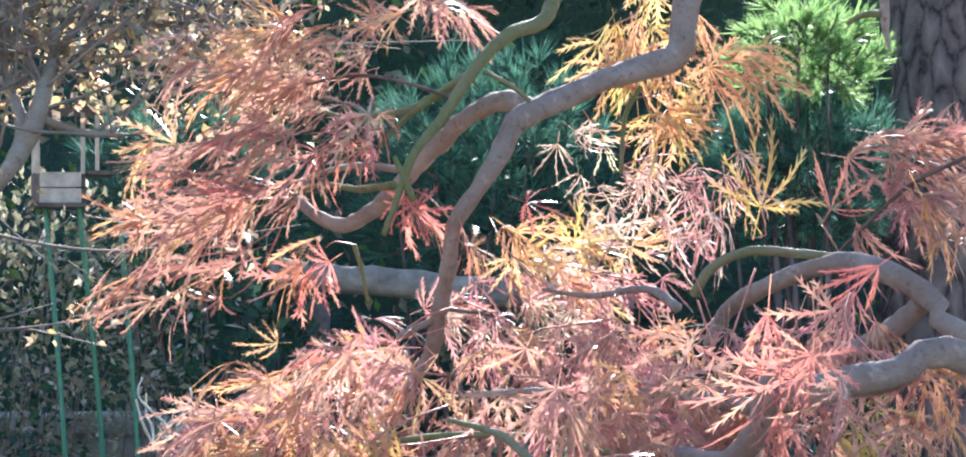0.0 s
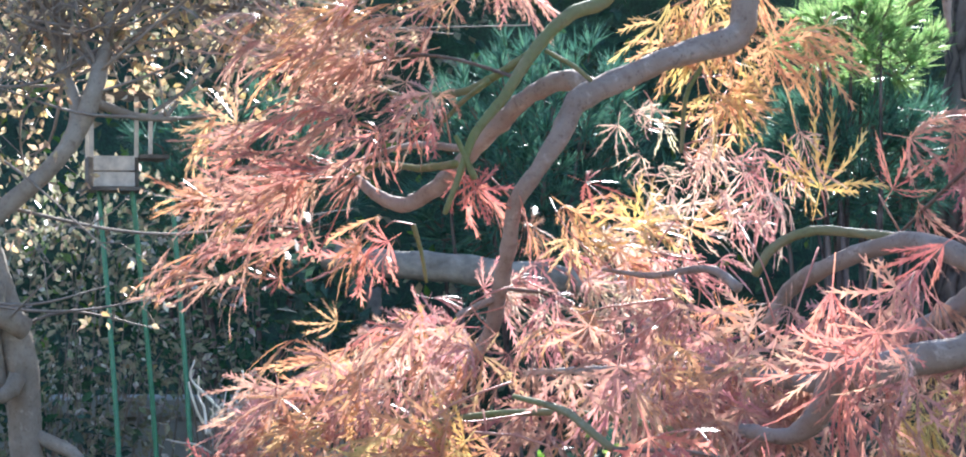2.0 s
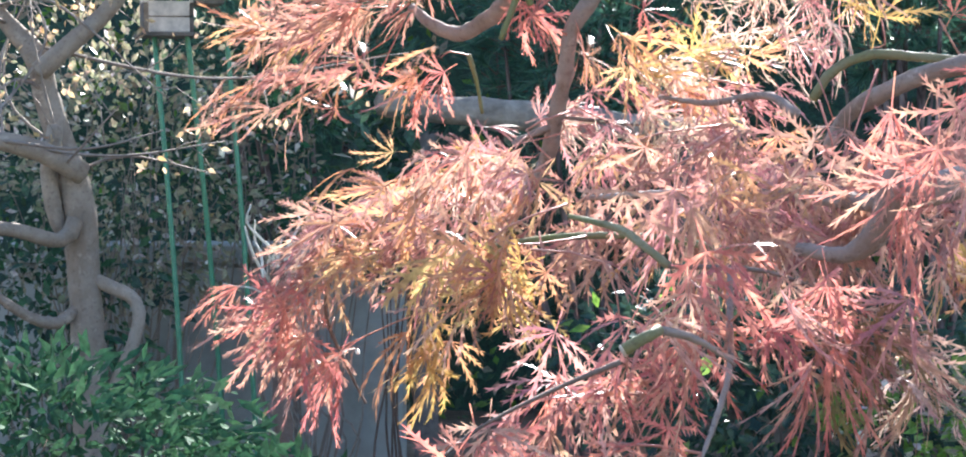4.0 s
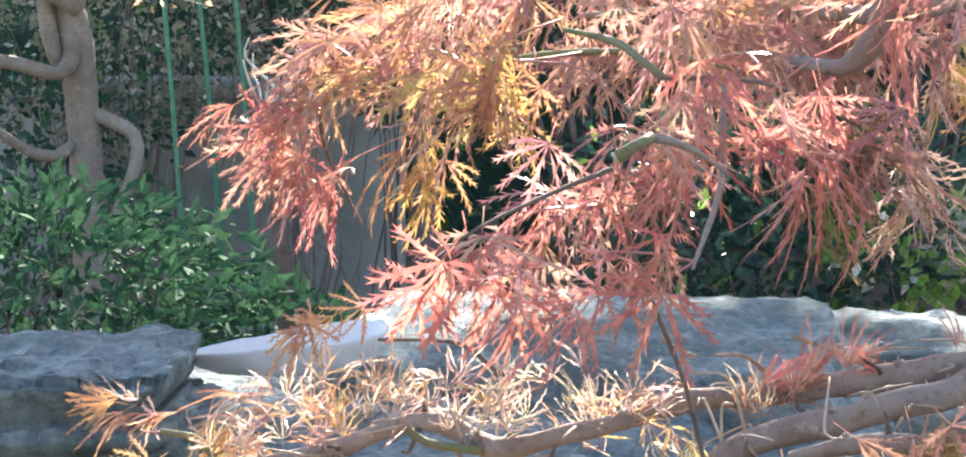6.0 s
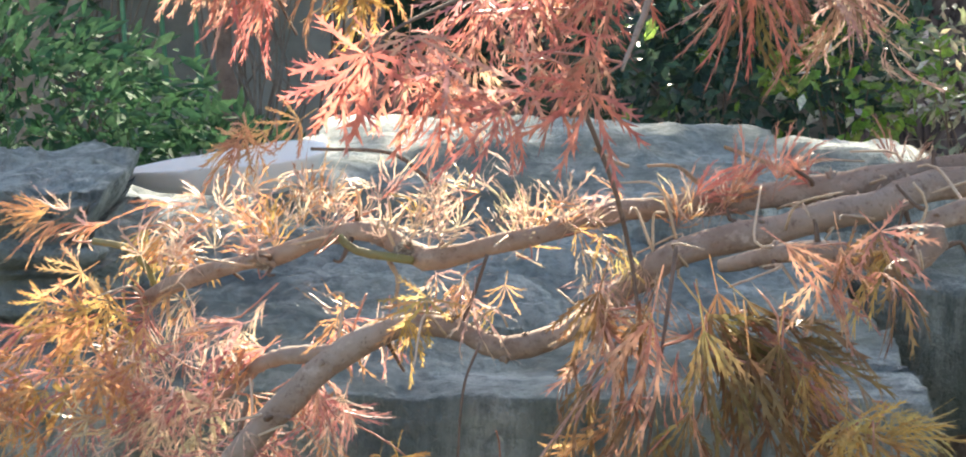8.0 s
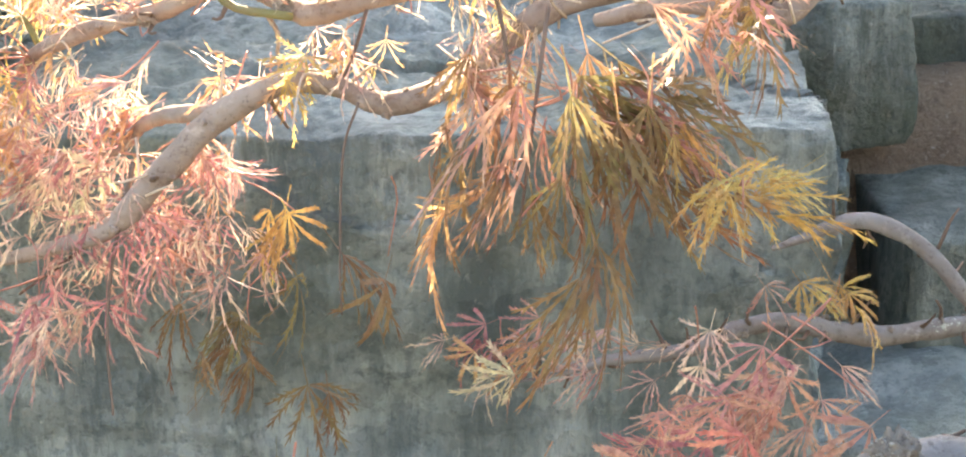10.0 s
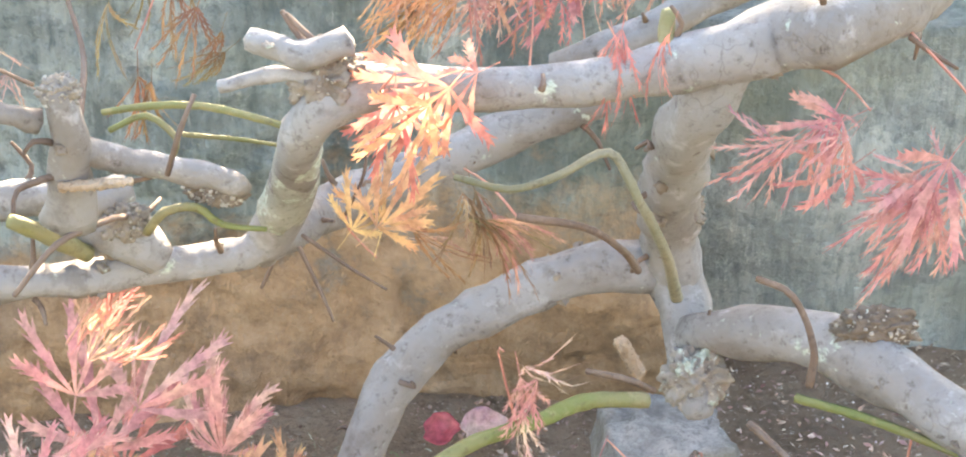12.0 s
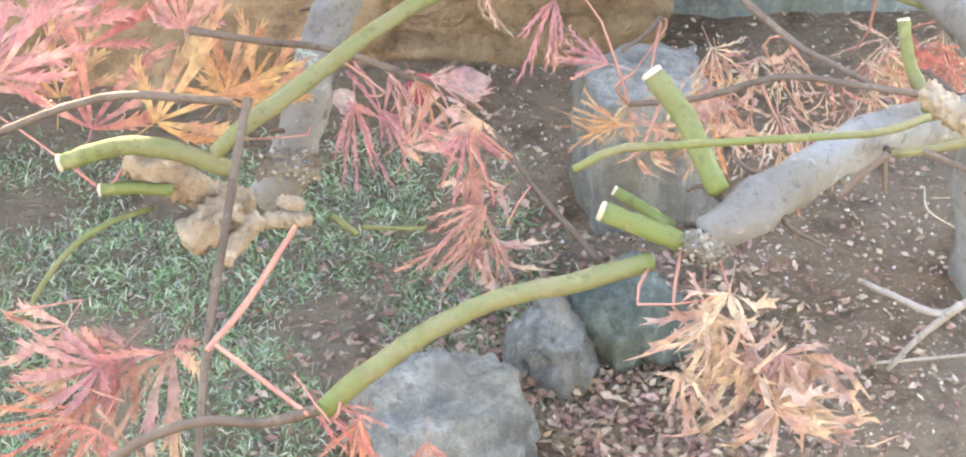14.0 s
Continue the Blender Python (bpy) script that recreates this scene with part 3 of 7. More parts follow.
shrub("azalea", "small green azalea beside the boulder", "shrub", (-0.58, 4.05, 0.75), (0.16, 0.2, 0.09), 300, 0.046, 0.34, FOL_AZALEA, 33, 6)
# the few bright green leaves stand for leaves the sun catches
shrub("evergreen_shrub", "dark evergreen shrub with a few lit leaves", "shrub", (0.40, 4.75, 0.93), (0.50, 0.3, 0.27), 2400, 0.045, 0.42, FOL_DARK, 34, 8, None, 0.35, (FOL_BRIGHT, 0.02))
shrub("flowering_shrub", "dark green shrub with a few white blossoms", "shrub", (0.70, 4.55, 0.86), (0.22, 0.2, 0.13), 420, 0.04, 0.5, FOL_BRIGHT, 35, 6, None, 0.35, (BLOSSOM_AND_LIT_LEAF, 0.16), None, 0.2)
shrub("brown_shrub", "thin brown-leaved shrub on the terrace", "shrub", (0.95, 4.4, 0.88), (0.26, 0.25, 0.17), 620, 0.035, 0.35, FOL_BROWN, 36, 12)
# the white share of leaves here paints sunlit dabs, not flowers
shrub("twiggy_shrub", "sparse twiggy shrub with brown and pale leaves", "shrub", (-1.22, 5.75, 1.35), (0.5, 0.3, 0.45), 3400, 0.029, 0.5, FOL_BROWN, 37, 40, TREE_TWIG, 0.2, (BLOSSOM_AND_LIT_LEAF, 0.10), None, 0.2)
shrub("twiggy_shrub", "sparse shrub with dull green leaves", "shrub", (-0.75, 5.75, 1.38), (0.36, 0.2, 0.26), 800, 0.035, 0.45, FOL_AZALEA, 38, 30, TREE_TWIG, 0.2, (BLOSSOM_AND_LIT_LEAF, 0.06), None, 0.25)

shrub("evergreen_shrub", "dull green evergreen shrub below the small tree", "shrub", (-1.45, 5.6, 1.0), (0.42, 0.25, 0.36), 1500, 0.04, 0.45, FOL_AZALEA, 39, 26, TREE_TWIG, 0.2, (FOL_DARK, 0.5), None, 0.15)


def hedge():
    rng = np.random.default_rng(5)
    base = Vector((0, 8.0, 0.72))
    root = thing("hedge", base, "tall dark evergreen hedge closing the garden", "hedge")
    bm = rock_mesh((4.2, 0.5, 1.10), 30, 0.05, 0.35, 15.0)
    core = part("hedge_core", bm, FOL_DARK, root, "dark leafy inside")
    for v in core.data.vertices:
        if v.co.z > 0.5:
            v.co.z += 0.3
    core.location = (0, 0.45, 0.60)
    pile = Pile()
    for k in range(8000):
        x = rng.uniform(-2.6, 2.6)
        p = np.array([x, 0, rng.uniform(-0.3, 2.0)])
        q = Vector((p[0] * 1.6, 4.0, p[2] * 1.6))
        p[1] = -0.15 - 0.45 * abs(noise.noise(q)) - 0.15 * rng.random()
        way = np.array([0, -0.5, 0.1]) + rng.normal(size=3) * 0.8
        s = rng.uniform(0.04, 0.075)
        v, f = leaf_blade(rng, p, way, np.array([0, -0.7, 0.8]) + rng.normal(size=3) * 0.5, s, s * 0.5)
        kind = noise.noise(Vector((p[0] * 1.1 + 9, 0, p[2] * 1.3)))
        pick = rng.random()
        # more bright, brown and pale leaves on the left, painting sunlight on the hedge
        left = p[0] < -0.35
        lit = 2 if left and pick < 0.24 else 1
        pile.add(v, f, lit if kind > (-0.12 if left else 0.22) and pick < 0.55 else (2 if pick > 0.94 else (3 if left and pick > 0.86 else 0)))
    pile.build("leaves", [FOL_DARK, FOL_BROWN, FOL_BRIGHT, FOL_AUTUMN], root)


hedge()


def garden_wall():
    root = thing("garden_wall", (-1.42, 6.1, 0.38), "low grey rendered garden wall with a coping", "wall", kind="structure")
    bm = bmesh.new()
    box(bm, (1.8, 0.16, 0.70), pose(0, 0, 0.35))
    part("wall_body", bm, CONCRETE, root)
    bm = bmesh.new()
    box(bm, (1.84, 0.22, 0.05), pose(0, 0, 0.727))
    part("coping", bm, CONCRETE, root)


garden_wall()


def back_fence():
    """A plain timber fence behind the viewer, unseen and added to cut fill light."""
    root = thing("unseen_wall_south", (0, -4.2, 0.0), "plain dark timber fence, unseen, added to cut fill light", "fence", kind="structure")
    bm = bmesh.new()
    box(bm, (16.0, 0.10, 2.6), pose(0, 0, 1.26))
    part("fence_body", bm, DARK_WOOD, root)


back_fence()


def log_rail():
    root = thing("log_rail", (-0.12, 5.55, 0.72), "pale weathered log laid across two posts", "rail")
    v, f = tube(smooth_line([(-0.42, 0, 0.80, 0.035), (-0.1, 0.02, 0.77, 0.037), (0.25, 0, 0.74, 0.033), (0.5, 0.02, 0.73, 0.03)], 0.03), 12, 0.25, 12)
    mesh_object("rail", v, f, LOG_WOOD, root)
    for x in (-0.30, 0.38):
        v, f = tube(smooth_line([(x, 0.02, -0.35, 0.035), (x, 0.015, 0.4, 0.033), (x, 0.02, 0.72, 0.03)], 0.05), 10, 0.2, 14)
        mesh_object("post", v, f, DARK_WOOD, root)


log_rail()


def big_pine():
    base = Vector((1.36, 6.6, 0.72))
    root = thing("pine_tree", base, "old pine with deeply cracked grey-brown bark", "tree")
    v, f = tube(smooth_line([(0.0, 0, -0.4, 0.27), (0.0, 0, -0.1, 0.24), (-0.01, 0, 0.3, 0.19), (0.02, 0, 0.9, 0.165), (0.05, 0.02, 1.6, 0.155), (0.02, 0.05, 2.6, 0.14), (0.1, 0.1, 3.6, 0.11)], 0.03), 40, 0.10, 16)
    mesh_object("trunk", v, f, PINE_BARK, root)
    rng = np.random.default_rng(77)
    pile = Pile()
    # unseen limbs, added above the view to shade the boulder and terrace
    for k in range(19):
        z, a = 2.15 + 0.03 * k, 2.3 + 1.9 * ((k * 0.618) % 1.0)
        out = Vector((math.cos(a), math.sin(a) * 0.7, 0.10)) * (0.5 + 0.42 * ((k * 0.381) % 1.0))
        if k in (4, 6, 8, 10, 12):
            out = Vector((-1.95, 0.12 * (k - 8), 0.12))
        if k in (6, 8):
            z += 0.17
        if k > 12:
            z, out = 2.46 + 0.025 * (k - 13), Vector((-0.85 + 0.06 * (k % 3), 0.09 * (k - 16), 0.0))
        s = Vector((0.03, 0.04, z))
        e = s + out
        v, f = tube(smooth_line([(*s, 0.05), (*(s + out * 0.45 + Vector((0, 0, 0.08))), 0.022), (*e, 0.008)], 0.06), 8, 0.15, 14)
        mesh_object("limb", v, f, PINE_BARK, root)
        for q in range(210 if out.x < -1.5 else 100):
            p = np.array(s + out * rng.uniform(0.3, 1.05)) + rng.normal(size=3) * (0.26, 0.26, 0.06) + np.array([0, 0, 0.1])
            # no needles here, so that sun reaches the dish
            if 0.16 < p[0] + 1.36 < 0.44 and p[2] < 2.50:
                continue
            for r in range(18):
                w = np.array([0, 0, 0.8]) + rng.normal(size=3) * 0.7
                w *= 0.11 / np.linalg.norm(w)
                sd = np.cross(w, rng.normal(size=3))
                sd *= 0.0038 / np.linalg.norm(sd)
                pile.add([p - sd, p + sd, p + w], [(0, 1, 2)])
    # long unseen limbs over the terrace, added to shade the slab
    for k in range(4):
        s, out = Vector((0.03, 0.04, 2.64 + 0.05 * k)), Vector((-2.0, 0.10 * (k - 1.5), 0.06))
        v, f = tube(smooth_line([(*s, 0.045), (*(s + out * 0.45 + Vector((0, 0, 0.05))), 0.02), (*(s + out), 0.007)], 0.06), 8, 0.15, 14)
        mesh_object("limb", v, f, PINE_BARK, root)
        for q in range(14):
            p = np.array(s + out * rng.uniform(0.62, 1.05)) + rng.normal(size=3) * (0.12, 0.2, 0.035) + np.array([0, 0, 0.03])
            for r in range(16):
                w = np.array([0, 0, 0.4]) + rng.normal(size=3) * 0.7
                w *= 0.10 / np.linalg.norm(w)
                sd = np.cross(w, rng.normal(size=3))
                sd *= 0.0042 / np.linalg.norm(sd)
                pile.add([p - sd, p + sd, p + w], [(0, 1, 2)])
    # unseen upper crown round the trunk, added to shade the maple's lower limbs
    for k in range(22):
        a, z = 2.399 * k, 2.45 + 0.038 * k
        s = Vector((0.05, 0.06, z))
        out = Vector((math.cos(a) * 0.62 + 0.12, math.sin(a) * 0.45, 0.05))
        v, f = tube(smooth_line([(*s, 0.04), (*(s + out * 0.5 + Vector((0, 0, 0.06))), 0.02), (*(s + out), 0.007)], 0.06), 8, 0.15, 14)
        mesh_object("limb", v, f, PINE_BARK, root)
        for q in range(85):
            p = np.array(s + out * rng.uniform(0.25, 1.05)) + rng.normal(size=3) * (0.16, 0.16, 0.06)
            # no needles here, so that sun reaches the upper maple branches
            if p[0] < (-0.40 if p[2] > 2.98 else -0.64) or p[2] > 3.40:
                continue
            for r in range(16):
                w = np.array([0, 0, 0.5]) + rng.normal(size=3) * 0.7
                w *= 0.11 / np.linalg.norm(w)
                sd = np.cross(w, rng.normal(size=3))
                sd *= 0.0042 / np.linalg.norm(sd)
                pile.add([p - sd, p + sd, p + w], [(0, 1, 2)])
    pile.build("needles", FOL_PINE, root, smooth=False)


big_pine()


def bird_feeder():
    base = Vector((-1.0, 5.42, 0.70))
    root = thing("bird_feeder", base, "small weathered wooden bird feeder on green stakes", "bird feeder")
    feet = [(0.02, -0.12), (0.095, 0.02), (0.18, -0.02)]
    tops = [(-0.085, -0.02), (0.0, -0.03), (0.085, 0.05)]
    for (fx, fy), (tx, ty) in zip(feet, tops):
        v, f = tube(smooth_line([(fx, fy, -0.32, 0.0068), ((fx + tx) / 2, (fy + ty) / 2, 0.45, 0.0066), (tx, ty, 0.99, 0.0064)], 0.012), 10, 0.10, 120)
        leg = mesh_object("leg", v, f, GREEN_PLASTIC, root, "green plastic-coated garden stake")
    turn = pose(-0.04, 0, 0, 0, 0, 16)
    # side, back and floor boards take the darker wood, painting their shade
    boards = [((0.10, 0.012, 0.036), (-0.015, -0.05, 1.053), OLD_WOOD), ((0.10, 0.012, 0.036), (-0.015, -0.05, 1.013), OLD_WOOD),
              ((0.012, 0.12, 0.036), (0.041, 0.02, 1.053), DARK_WOOD), ((0.012, 0.12, 0.036), (0.041, 0.02, 1.013), DARK_WOOD),
              ((0.012, 0.12, 0.074), (-0.071, 0.02, 1.033), DARK_WOOD), ((0.10, 0.012, 0.074), (-0.015, 0.09, 1.033), DARK_WOOD),
              ((0.15, 0.19, 0.01), (-0.015, 0.02, 0.989), DARK_WOOD), ((0.07, 0.17, 0.010), (0.085, 0.02, 1.070), DARK_WOOD)]
    for size, at, mat in boards:
        bm = bmesh.new()
        box(bm, size, turn @ pose(*at))
        part("board", bm, mat, root)
    for x, y in ((-0.07, -0.045), (0.04, -0.045), (0.085, 0.05), (-0.07, 0.085)):
        bm = bmesh.new()
        box(bm, (0.010, 0.010, 0.155), turn @ pose(x, y, 1.145))
        part("post", bm, OLD_WOOD, root)
    for size, at in (((0.19, 0.014, 0.012), (0.005, -0.05, 1.225)), ((0.19, 0.014, 0.012), (0.005, 0.085, 1.225)), ((0.014, 0.16, 0.012), (-0.075, 0.018, 1.237)), ((0.014, 0.16, 0.012), (0.088, 0.018, 1.237))):
        bm = bmesh.new()
        box(bm, size, turn @ pose(*at))
        part("roof_rail", bm, DARK_WOOD, root)


bird_feeder()


# ---- the bare autumn tree on the terrace ----
def autumn_tree():
    base = Vector((-1.2, 5.14, 0.72))
    root = thing("autumn_tree", base, "crooked small tree, nearly bare with yellow leaves", "tree")
    rng = np.random.default_rng(91)
    tips = []

    def bough(name, pts):
        line = smooth_line(pts, 0.025)
        v, f = tube(line, 12, 0.16, 22)
        mesh_object(name, np.array(v) - np.array(base), f, GREY_BARK, root)
        tips.extend(p for p in line[len(line) // 2:, :3] if p[2] > 1.35)

    bough("trunk", [(-1.160, 4.995, 0.471, 0.0500), (-1.159, 5.002, 0.828, 0.0443), (-1.173, 5.006, 1.057, 0.0386), (-1.187, 5.009, 1.271, 0.0386), (-1.222, 5.010, 1.400, 0.0328), (-1.264, 5.011, 1.542, 0.0300), (-1.286, 5.012, 1.628, 0.0286), (-1.350, 5.011, 1.700, 0.0214), (-1.435, 4.960, 1.825, 0.0127)])
    bough("limb", [(-1.266, 4.962, 1.587, 0.0240), (-1.195, 4.966, 1.652, 0.0212), (-1.125, 4.970, 1.708, 0.0198), (-1.061, 4.974, 1.796, 0.0184), (-1.067, 5.025, 1.884, 0.0157), (-1.117, 5.075, 1.990, 0.0130), (-1.124, 5.178, 2.147, 0.0088)])
    bough("limb", [(-1.168, 4.961, 1.355, 0.0283), (-1.226, 4.910, 1.393, 0.0252), (-1.297, 4.858, 1.423, 0.0236), (-1.394, 4.804, 1.444, 0.0178)])
    bough("limb", [(-1.182, 4.959, 1.245, 0.0212), (-1.211, 4.927, 1.201, 0.0183), (-1.298, 4.854, 1.229, 0.0166), (-1.380, 4.801, 1.239, 0.0123)])
    bough("limb", [(-1.148, 5.001, 1.106, 0.0157), (-1.055, 5.003, 1.055, 0.0157), (-1.060, 5.001, 0.963, 0.0157), (-1.113, 4.995, 0.841, 0.0157)])
    bough("limb", [(-1.183, 4.997, 1.049, 0.0157), (-1.221, 4.945, 1.011, 0.0141), (-1.279, 4.893, 1.029, 0.0126), (-1.349, 4.841, 1.089, 0.0097)])
    bough("limb", [(-1.179, 4.945, 0.954, 0.0127), (-1.238, 4.892, 0.917, 0.0126), (-1.322, 4.838, 0.930, 0.0111)])
    bough("limb", [(-1.228, 4.956, 1.463, 0.0184), (-1.247, 4.972, 1.335, 0.0213), (-1.224, 4.990, 1.221, 0.0185), (-1.190, 5.002, 1.234, 0.0143)])
    bough("limb", [(-1.079, 4.995, 1.766, 0.0212), (-1.022, 4.993, 1.879, 0.0226), (-1.010, 5.040, 1.968, 0.0186), (-0.998, 5.089, 2.045, 0.0130), (-1.014, 5.136, 2.152, 0.0087)])
    bough("limb", [(-1.022, 4.993, 1.879, 0.0127), (-0.932, 5.043, 1.847, 0.0100), (-0.841, 5.093, 1.842, 0.0058)])
    bough("limb", [(-1.017, 5.041, 1.954, 0.0114), (-1.085, 5.089, 2.046, 0.0087), (-1.156, 5.087, 2.104, 0.0058)])
    bough("limb", [(-1.013, 5.089, 2.016, 0.0087), (-0.885, 5.188, 2.084, 0.0066), (-0.782, 5.287, 2.140, 0.0052), (-0.675, 5.387, 2.105, 0.0031)])
    bough("limb", [(-1.012, 5.088, 2.074, 0.0072), (-0.929, 5.186, 2.158, 0.0059), (-0.811, 5.284, 2.230, 0.0037)])
    bough("limb", [(-1.22, 5.1, 2.0, 0.018), (-1.1, 5.15, 2.35, 0.013), (-0.85, 5.2, 2.62, 0.006)])
    bough("limb", [(-1.3, 5.1, 1.9, 0.018), (-1.4, 5.05, 2.3, 0.013), (-1.6, 5.1, 2.6, 0.006)])
    bough("limb", [(-1.1, 5.15, 2.35, 0.012), (-1.15, 5.2, 2.6, 0.008), (-1.25, 5.2, 2.85, 0.004)])
    twigs, leaves = Pile(), Pile()
    for k in range(210):
        s = np.array(tips[rng.integers(len(tips))])
        e = s + rng.normal(size=3) * (0.30, 0.22, 0.2) + np.array([0.1, 0, 0.18])
        if -1.22 < e[0] < -0.72 and 1.55 < e[2] < 2.02:
            continue
        m = (s + e) / 2 + rng.normal(size=3) * 0.05
        line = smooth_line([(*s, 0.005), (*m, 0.0035), (*e, 0.0015)], 0.04)
        v, f = tube(line, 4)
        twigs.add(np.array(v) - np.array(base), f)
        for q in range(rng.integers(1, 5)):
            p = line[rng.integers(len(line) // 2, len(line)), :3]
            e2 = p + rng.normal(size=3) * 0.09
            v, f = tube([(*p, 0.002), (*((p + e2) / 2 + rng.normal(size=3) * 0.01), 0.0016), (*e2, 0.001)], 3)
            twigs.add(np.array(v) - np.array(base), f)
            for r in range(rng.integers(2, 9)):
                w = rng.normal(size=3) + np.array([0, 0, -0.5])
                v, f = leaf_blade(rng, e2 + rng.normal(size=3) * 0.02, w, rng.normal(size=3) + np.array([0, -0.5, 0.5]), rng.uniform(0.015, 0.034), 0.014)
                leaves.add(np.array(v) - np.array(base), f)
    tips = np.array(tips)
    for k in range(230):
        p = np.array([rng.uniform(-1.45, -0.50), rng.uniform(5.0, 5.5), rng.uniform(1.98, 2.42) - 0.12 * rng.random()])
        s = tips[np.argmin(((tips - p) ** 2).sum(1))]
        m = (s + p) / 2 + rng.normal(size=3) * 0.04
        v, f = tube(smooth_line([(*s, 0.003), (*m, 0.002), (*p, 0.001)], 0.05), 4)
        twigs.add(np.array(v) - np.array(base), f)
        for r in range(rng.integers(4, 9)):
            w = rng.normal(size=3) + np.array([0, 0, -0.4])
            v, f = leaf_blade(rng, p + rng.normal(size=3) * (0.05, 0.05, 0.035), w, rng.normal(size=3) + np.array([0, -0.5, 0.5]), rng.uniform(0.024, 0.045), 0.022)
            leaves.add(np.array(v) - np.array(base), f, 1 if rng.random() < 0.3 else 0)
    twigs.build("twig", TREE_TWIG, root)
    leaves.build("leaves", [FOL_AUTUMN, FOL_BROWN], root)


autumn_tree()


def cut_stems():
    base = np.array((-0.715, 5.0, 0.70))
    rng = np.random.default_rng(14)
    root = thing("cut_shrub", base, "sunlit pale cut stems of a pruned shrub", "shrub")
    v, f = tube(smooth_line([(0.03, 0, -0.36, 0.030), (0.01, 0, 0.0, 0.022), (-0.01, 0.01, 0.25, 0.018), (0, 0, 0.43, 0.022)], 0.03), 12, 0.3, 20)
    mesh_object("stump", v, f, TWIG, root)
    for k in range(22):
        a = rng.normal() * 0.42 - (0.5 if k % 7 == 0 else 0)
        h = rng.uniform(0.04, 0.13) + (0.06 if k % 5 == 0 else 0)
        foot = np.array([rng.normal() * 0.022, rng.normal() * 0.015, 0.40 + rng.uniform(-0.05, 0.05)])
        tip = foot + np.array([math.sin(a) * h, rng.normal() * 0.05, math.cos(a) * h])
        bend = foot + (tip - foot) * 0.35 + rng.normal(size=3) * 0.010
        knee = foot + (tip - foot) * 0.70 + rng.normal(size=3) * 0.012
        thick = rng.uniform(0.55, 1.0)
        line = smooth_line([(*foot, 0.0045 * thick), (*bend, 0.0040 * thick), (*knee, 0.0032 * thick), (*tip, 0.0022 * thick)], 0.012)
        v, f = tube(line, 6, 0.25, 60)
        mesh_object("stem", v, f, CUT_STEM, root)


cut_stems()


